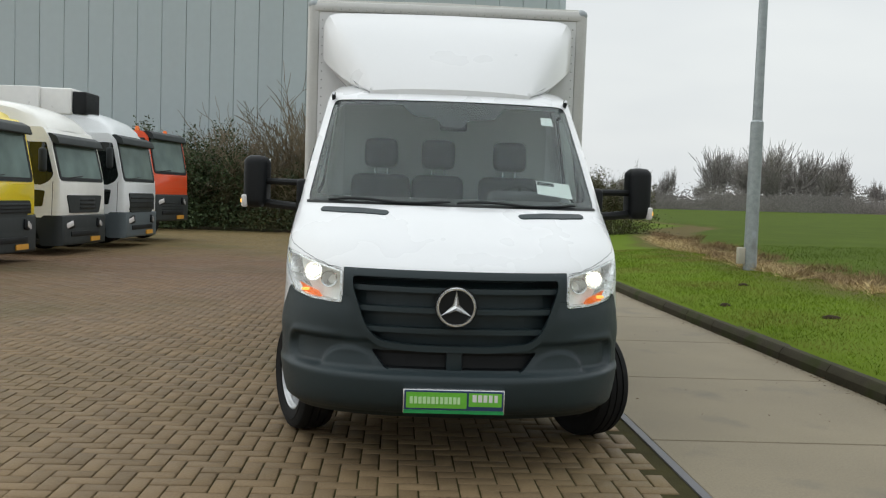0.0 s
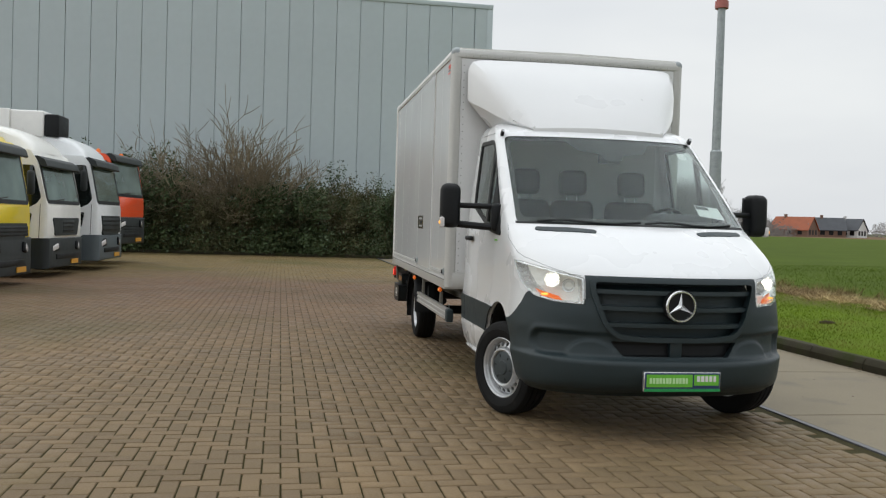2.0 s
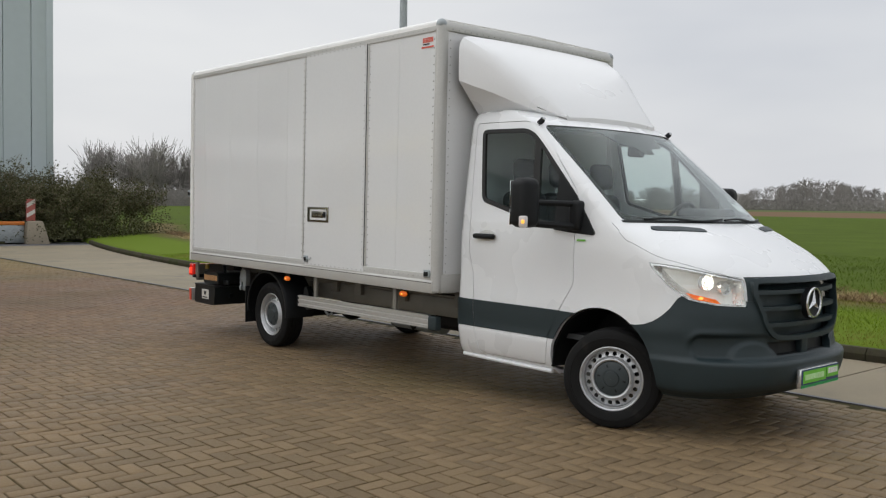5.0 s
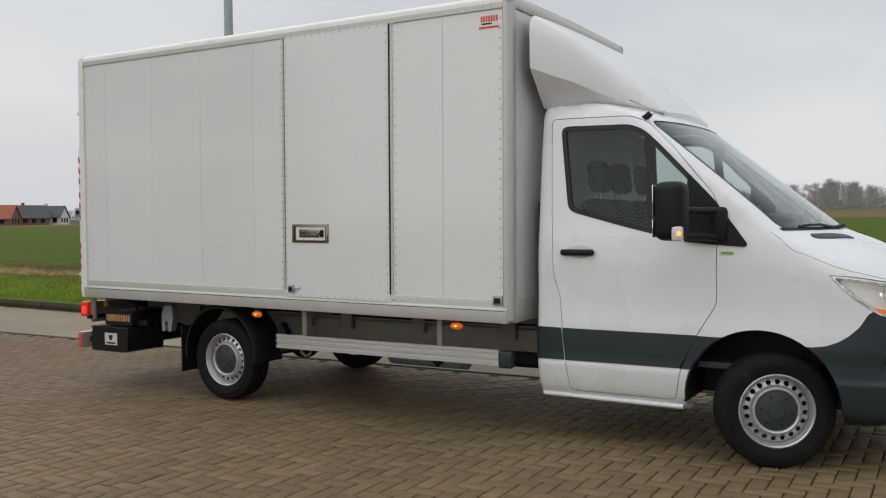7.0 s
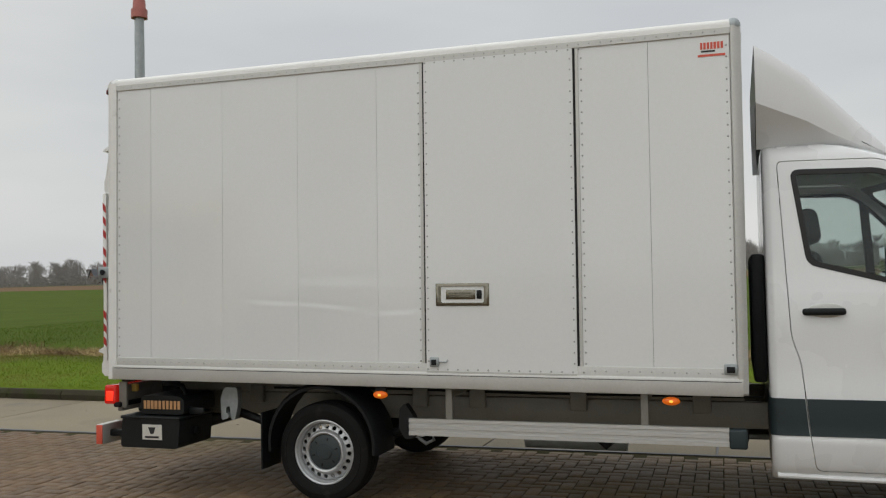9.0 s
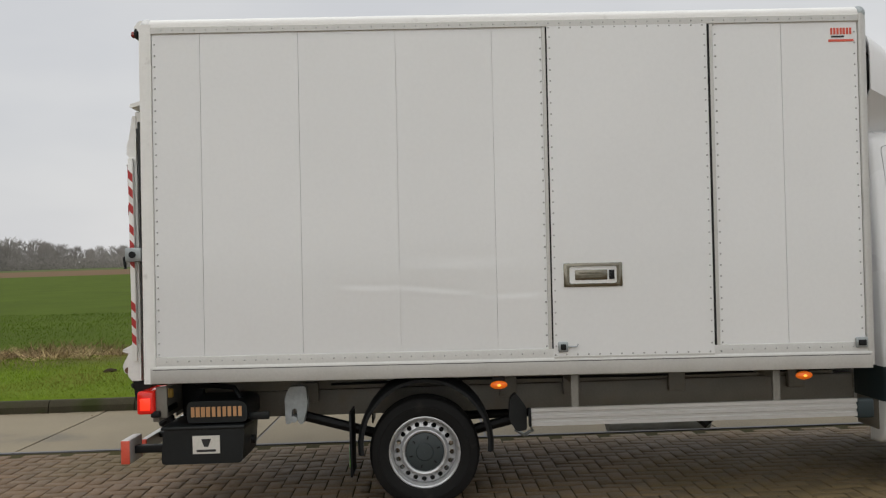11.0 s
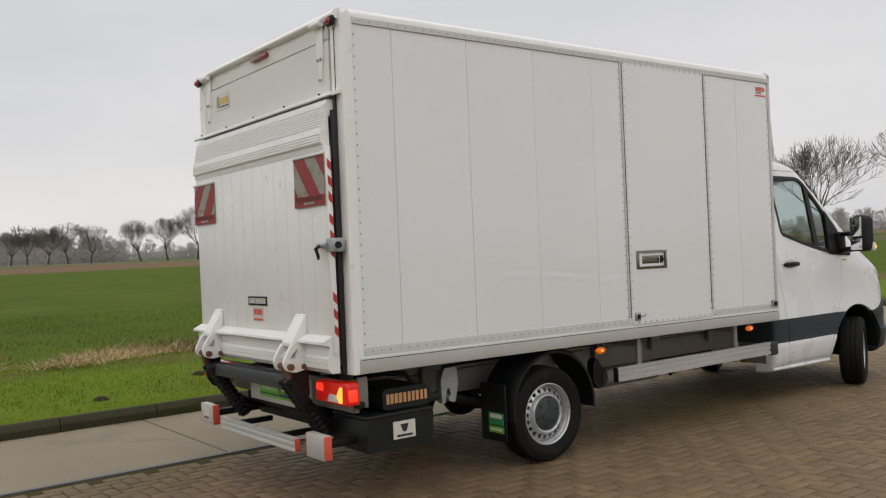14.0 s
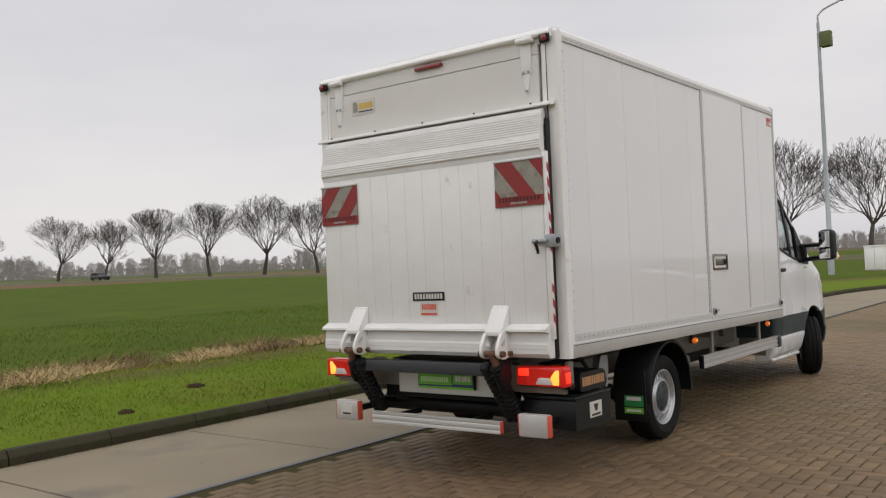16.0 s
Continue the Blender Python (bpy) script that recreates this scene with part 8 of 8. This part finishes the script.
def lorry(place, colour, label, height, wb, wt, bt, low=0.32, lower=None, spoiler=0.0, beacon=False, box=0.0, grille=(-0.3, 0.55, 0.12, 0.42)):
    """A forward-control lorry facing local -y; its front face lies at y = 0."""
    t = thing("lorry", place, label, "lorry", "parked lorries")
    lower = lower or M_LORRYGREY
    w = 1.22
    prof = rounded([(0.05, bt - 0.05), (0.0, bt + 0.15), (0.03, wb - 0.1), (0.06, wb), (0.26, wt + 0.08), (0.42, height), (2.05, height), (2.05, bt - 0.05)], 0.06, 3)
    side_win = rounded([(0.17, wb + 0.10), (0.34, wt + 0.02), (0.93, wt + 0.02), (0.95, wb - 0.10), (0.45, wb - 0.14), (0.26, wb - 0.04)], 0.05, 3)
    plan = lambda g: prism(grown(rounded([(-w, 0.0), (w, 0.0), (w, 2.05), (-w, 2.05)], 0.17, 6), g), "z", 0.1, 4.5)
    body = carve(prism(prof, "x", -w - 0.1, w + 0.1), ("INTERSECT", plan(0)), ("DIFFERENCE", prism(side_win, "x", -2, -w + 0.06)), ("DIFFERENCE", prism(side_win, "x", w - 0.06, 2)))
    part("cab", body, colour, t, smooth=40)
    wheel = [(-0.14, 0.27), (-0.15, 0.35), (-0.14, 0.45), (-0.11, 0.50), (0.11, 0.50), (0.14, 0.45), (0.15, 0.35), (0.14, 0.27)]
    for s in (-1, 1):
        part("side_window", prism(side_win, "x", *sorted((s * (w - 0.07), s * (w - 0.03)))), M_LORRYGLASS, t)
        part("door_gap", prism([(1.06, bt), (1.072, bt), (1.09, height - 0.15), (1.078, height - 0.15)], "x", *sorted((s * (w - 0.02), s * (w + 0.003)))), M_SHADOWGAP, t, smooth=0)
        part("door_gap", prism([(0.20, bt), (0.212, bt), (0.19, wb - 0.05), (0.178, wb - 0.05)], "x", *sorted((s * (w - 0.03), s * (w + 0.003)))), M_SHADOWGAP, t, smooth=0)
        part("lower_window", prism(rounded([(0.42, bt + 0.20), (0.36, wb - 0.26), (0.93, wb - 0.23), (0.93, bt + 0.20)], 0.04, 2), "x", *sorted((s * (w - 0.02), s * (w + 0.006)))), M_LORRYGLASS, t)
        mh = part("mirror", moved(cuboid(-0.08, 0.08, -0.08, 0.08, -0.27, 0.27, 0.06, 3), pose(s * (w + 0.16), 0.34, wt - 0.38)), M_LORRYGREY, t)
        part("mirror_arm", tube([(s * (w - 0.05), 0.40, wt - 0.08), (s * (w + 0.10), 0.36, wt - 0.02), (s * (w + 0.15), 0.34, wt - 0.12)], 0.03, 8), M_LORRYGREY, mh)
        part("headlamp", moved(cuboid(-0.20, 0.20, -0.04, 0.06, -0.07, 0.07, 0.03, 3), pose(s * 0.88, 0.0, bt - 0.22, 0, s * 16, s * 12)), M_CLEARLENS, t)
        wl_ = part("wheel", moved(turned(wheel, "x", 40), pose(s * 1.05, 1.45, 0.50)), M_RUBBER, t)
        part("rim", moved(turned([(-0.13 * s, 0.28), (0.08 * s, 0.25), (0.06 * s, 0.13), (0.12 * s, 0.12), (0.12 * s, 0.001)], "x", 32), pose(s * 1.05, 1.45, 0.50)), M_RIM, wl_)
        part("step", carve(cuboid(*sorted((s * 0.9, s * (w + 0.005))), 0.3, 0.98, low + 0.03, bt - 0.03, 0.03), ("DIFFERENCE", cuboid(*sorted((s * 1.02, s * 1.4)), 0.45, 0.9, low + 0.14, low + 0.28, 0.0))), lower, t)
        part("wheel", moved(turned(wheel, "x", 32), pose(s * 1.05, 5.6, 0.50)), M_RUBBER, t)
    screen = rounded([(-1.10, wb + 0.02), (1.10, wb + 0.02), (1.08, wt + 0.05), (-1.08, wt + 0.05)], 0.08, 4)
    front = carve(prism(prof, "x", -w - 0.1, w + 0.1), ("INTERSECT", plan(0.001)), ("INTERSECT", prism(screen, "y", -0.5, 0.45)))
    ws = part("windscreen", moved(front, Matrix.Translation((0, -0.012, 0.004))), M_LORRYSCREEN, t)
    rim_ = carve(prism(prof, "x", -w - 0.1, w + 0.1), ("INTERSECT", plan(0.001)), ("INTERSECT", prism(grown(screen, 0.055), "y", -0.5, 0.45)), ("DIFFERENCE", prism(grown(screen, -0.03), "y", -0.6, 0.5)))
    part("windscreen_border", moved(rim_, Matrix.Translation((0, -0.016, 0.004))), M_BLACK, ws)
    for s in (-1, 1):
        lens = part("lamp_frame", moved(cuboid(-0.27, 0.27, -0.03, 0.05, -0.11, 0.11, 0.04, 3), pose(s * 0.88, 0.0, bt - 0.22, 0, s * 10, s * 12)), M_BLACK, t)
    part("grille_panel", carve(prism(rounded([(-0.92, bt + grille[3] + 0.05), (0.92, bt + grille[3] + 0.05), (0.78, bt + grille[2] - 0.06), (-0.78, bt + grille[2] - 0.06)], 0.08, 4), "y", -0.014, 0.06), ("INTERSECT", plan(0.015))), M_LORRYGREY, t)
    part("wiper", tube([(-0.7, 0.05, wb + 0.04), (0.0, 0.055, wb + 0.10)], 0.012, 6), M_BLACK, t)
    part("sun_visor", carve(prism(rounded([(0.30, wt + 0.06), (0.12, wt - 0.02), (0.07, wt + 0.0), (0.13, wt + 0.16), (0.30, wt + 0.24), (0.42, wt + 0.20)], 0.03, 3), "x", -1.16, 1.16), ("INTERSECT", moved(plan(0.06), Matrix.Translation((0, -0.03, 0))))), M_LORRYGREY, t)
    g = part("grille", cuboid(grille[0], grille[1], -0.02, 0.06, bt + grille[2], bt + grille[3], 0.02), M_LORRYGREY, t)
    for k in range(3):
        part("slat", cuboid(grille[0] + 0.03, grille[1] - 0.03, -0.03, -0.01, bt + grille[2] + (0.2 + 0.3 * k) * (grille[3] - grille[2]) - 0.02, bt + grille[2] + (0.2 + 0.3 * k) * (grille[3] - grille[2]) + 0.02, 0.006), M_BLACK, g)
    part("bumper", carve(prism(rounded([(-0.02, low), (-0.04, low + 0.2), (-0.01, bt + 0.01), (0.4, bt), (0.5, bt - 0.2), (0.45, low)], 0.05, 3), "x", -w - 0.1, w + 0.1), ("INTERSECT", plan(0.03))), lower, t)
    part("bumper_recess", cuboid(-0.75, 0.75, -0.05, 0.02, low + 0.20, low + 0.32, 0.015), M_BLACK, t)
    part("number_plate_bar", cuboid(0.25, 0.75, -0.062, -0.042, low + 0.06, low + 0.17), M_PLATEYELLOW, t, smooth=0)
    part("chassis", cuboid(-0.45, 0.45, 0.6, 7.0, 0.55, 0.85, 0.02), M_LORRYGREY, t)
    if spoiler:
        bm = bmesh.new()
        rings = []
        for y, f, u in ((0.40, 0.0, 1.08), (0.50, 0.32, 1.10), (0.75, 0.62, 1.12), (1.15, 0.84, 1.13), (1.6, 0.96, 1.14), (2.03, 1.0, 1.14)):
            z = height - 0.02 + f * spoiler
            half = [(0, z), (u * 0.6, z - 0.02), (u - 0.14, z - 0.05), (u - 0.03, z - 0.13 if f > 0.3 else height - 0.03), (u + 0.04, height - 0.06)]
            rings.append([bm.verts.new((uu, y, zz)) for uu, zz in ([(-q, h) for q, h in reversed(half[1:])] + half)])
        for r0, r1 in zip(rings, rings[1:]):
            for q in range(len(r0) - 1):
                bm.faces.new((r0[q], r0[q + 1], r1[q + 1], r1[q]))
        bm.faces.new(rings[-1])
        part("roof_spoiler", bm, colour, t, smooth=45)
    if beacon:
        for s in (-1, 1):
            part("beacon", moved(turned([(0, 0.07), (0.10, 0.07), (0.15, 0.04), (0.15, 0.001)], "z", 16), pose(s * 0.95, 0.7, height)), M_AMBER, t)
    if box:
        part("cargo_box", cuboid(-1.25, 1.25, 2.25, 8.5, 1.0, box, 0.03), M_WHITEMETAL, t)
        unit = part("cooling_unit", cuboid(-1.2, -0.2, 1.42, 2.25, box - 0.70, box - 0.02, 0.05, 3), M_WHITEMETAL, t)
        part("cooling_grille", cuboid(-1.18, -0.3, 1.05, 1.42, box - 0.68, box - 0.10, 0.05, 3), M_BLACK, unit)
    return t


M_PLATEYELLOW = material("yellow_plate_film", (0.62, 0.30, 0.03), 0.45, var=0.06)
M_YELLOW = material("yellow_lorry_paint", (0.86, 0.66, 0.015), 0.35, var=0.03, coat=0.4)
M_WHITELORRY = material("white_lorry_paint", (0.86, 0.85, 0.80), 0.35, var=0.03, coat=0.4)
M_WHITELORRY2 = material("cool_white_lorry_paint", (0.82, 0.84, 0.85), 0.35, var=0.03, coat=0.4)
M_ORANGE = material("orange_red_lorry_paint", (0.88, 0.10, 0.025), 0.35, var=0.03, coat=0.4)
M_BLUEGREY = material("blue_grey_lorry_skirt", (0.085, 0.105, 0.115), 0.5, var=0.08)


def park_lorries():
    for x, y, turn, col, lab, kw in (
            (-7.65, 17.6, 87, M_YELLOW, "yellow lorry with a dark sun visor", dict(height=2.92, wb=1.66, wt=2.62, bt=0.95, low=0.2, spoiler=0.42, grille=(-0.9, 0.95, 0.03, 0.25))),
            (-7.5, 21.3, 86, M_WHITELORRY, "white lorry with dark bumper and sun visor", dict(height=2.88, wb=1.72, wt=2.52, bt=0.90, low=0.22, spoiler=0.66)),
            (-7.1, 24.4, 87, M_WHITELORRY2, "white lorry with a roof spoiler and cooled cargo box", dict(height=2.98, wb=1.78, wt=2.72, bt=0.94, low=0.28, lower=M_BLUEGREY, spoiler=0.68, box=4.12, grille=(-0.85, 0.95, 0.06, 0.46))),
            (-7.1, 27.5, 81, M_ORANGE, "orange-red lorry with amber beacons and a black bumper", dict(height=3.28, wb=2.07, wt=3.06, bt=1.42, low=0.62, beacon=True, grille=(-0.8, 0.8, -0.5, -0.2)))):
        lorry(pose(x, y, 0, 0, 0, turn), col, lab, **kw)


park_lorries()

# ---- car on the far road ----


def build_car():
    x, y = 150.0, -73.5
    c = thing("car", pose(x, y, field_z(x, y) + 0.42, 0, 0, 0), "small dark estate car on the far road", "car")
    prof = rounded([(-2.1, 0.25), (-2.15, 0.65), (-1.9, 0.85), (-0.9, 0.95), (-0.3, 1.4), (1.4, 1.42), (1.95, 0.95), (2.1, 0.8), (2.1, 0.25)], 0.08, 3)
    part("body", prism(prof, "y", -0.85, 0.85, 0.05), material("dark_car_paint", (0.02, 0.02, 0.024), 0.3, var=0.05, coat=0.5), c)
    for xx in (-1.35, 1.3):
        for yy in (-0.8, 0.8):
            part("wheel", rod((xx, yy - 0.1, 0.3), (xx, yy + 0.1, 0.3), 0.3, sides=20), M_RUBBER, c)
    for yy in (-0.86, 0.86):
        part("side_window", prism([(-0.75, 0.98), (-0.25, 1.32), (1.3, 1.34), (1.6, 0.98)], "y", *sorted((yy, yy * 0.99))), M_LORRYGLASS, c, smooth=0)
    part("tail_lamp", cuboid(2.05, 2.13, -0.7, -0.4, 0.75, 0.95), M_REDLENS, c)


build_car()

# ---- block paving ----


def lay_pavers():
    L, W = 0.219, 0.1095
    gap = 0.0105
    turn = Matrix.Rotation(radians(EDGE_TURN), 3, "Z")
    c, s = math.cos(radians(EDGE_TURN)), math.sin(radians(EDGE_TURN))
    rng = np.random.default_rng(12)
    # cells of one paver's width, counted from the road's edge
    i = np.arange(-132, 2)
    j = np.arange(-210, 252)
    I, J = np.meshgrid(i, j, indexing="ij")
    kind = (I + J) % 4
    lying = np.stack([I[kind == 0], J[kind == 0], np.zeros((kind == 0).sum())], 1)
    standing = np.stack([I[kind == 2], J[kind == 2], np.ones((kind == 2).sum())], 1)
    cells = np.concatenate([lying, standing])
    x0, y0 = cells[:, 0] * W, cells[:, 1] * W
    lx = np.where(cells[:, 2] == 0, L, W)
    ly = np.where(cells[:, 2] == 0, W, L)
    keep = (x0 + lx < -0.012 + 0.001)
    x0, y0, lx, ly = x0[keep], y0[keep], lx[keep], ly[keep]
    wx, wy = EDGE_X + c * (x0 + lx / 2) - s * (y0 + ly / 2), 10 + s * (x0 + lx / 2) + c * (y0 + ly / 2)
    ok = (wy < YARD_END - 0.12)
    x0, y0, lx, ly, wx, wy = x0[ok], y0[ok], lx[ok], ly[ok], wx[ok], wy[ok]
    n = len(x0)
    lift = rng.normal(0, 0.0011, n) + 0.003 * np.sin(wx * 1.3) * np.sin(wy * 0.9)
    tip = rng.normal(0, 0.004, (n, 2))
    near = (wx > -3.55) & (wx < -2.0) & (wy > 3.6) & (wy < 8.05)

    def corners(sel, inset, z):
        hx, hy = lx[sel] / 2 - gap / 2 - inset, ly[sel] / 2 - gap / 2 - inset
        cx, cy = x0[sel] + lx[sel] / 2, y0[sel] + ly[sel] / 2
        out = []
        for a, b in ((-1, -1), (1, -1), (1, 1), (-1, 1)):
            px, py = cx + a * hx, cy + b * hy
            zz = lift[sel] + z + a * hx * tip[sel, 0] + b * hy * tip[sel, 1]
            out.append(np.stack([EDGE_X + c * px - s * py, 10 + s * px + c * py, zz], 1))
        return np.stack(out, 1)

    rest = ~near
    v = np.concatenate([corners(rest, 0.0035, 0.0), corners(rest, 0.0, -0.0035), corners(rest, 0.0, -0.02)], 1)
    base = np.array([(0, 1, 2, 3)] + [(k, 4 + k, 4 + (k + 1) % 4, (k + 1) % 4) for k in range(4)] + [(4 + k, 8 + k, 8 + (k + 1) % 4, 4 + (k + 1) % 4) for k in range(4)])
    m = int(rest.sum())
    q = (base[None] + 12 * np.arange(m)[:, None, None]).reshape(-1, 4)
    laid = new("pavers", quads_mesh("pavers", v.reshape(-1, 3), q, M_BRICK))
    laid.parent = yard
    tagged(laid, kind="stuff")
    meshes = {}
    for flat, (a, b) in enumerate(((L, W), (W, L))):
        hx, hy = a / 2 - gap / 2, b / 2 - gap / 2
        vs = []
        for ins, z in ((0.0035, 0.0), (0.0, -0.0035), (0.0, -0.02)):
            vs += [(sx * (hx - ins), sy * (hy - ins), z) for sx, sy in ((-1, -1), (1, -1), (1, 1), (-1, 1))]
        meshes[flat] = mesh_of("paver", vs, [tuple(int(t) for t in f) for f in base], M_BRICK)
    for k in np.nonzero(near)[0]:
        ob = new("paver", meshes[0 if lx[k] > ly[k] else 1])
        ob.parent = yard
        ob.matrix_basis = Matrix.LocRotScale((float(wx[k]), float(wy[k]), float(lift[k])), Euler((float(tip[k, 1]), -float(tip[k, 0]), radians(EDGE_TURN))), None)


lay_pavers()
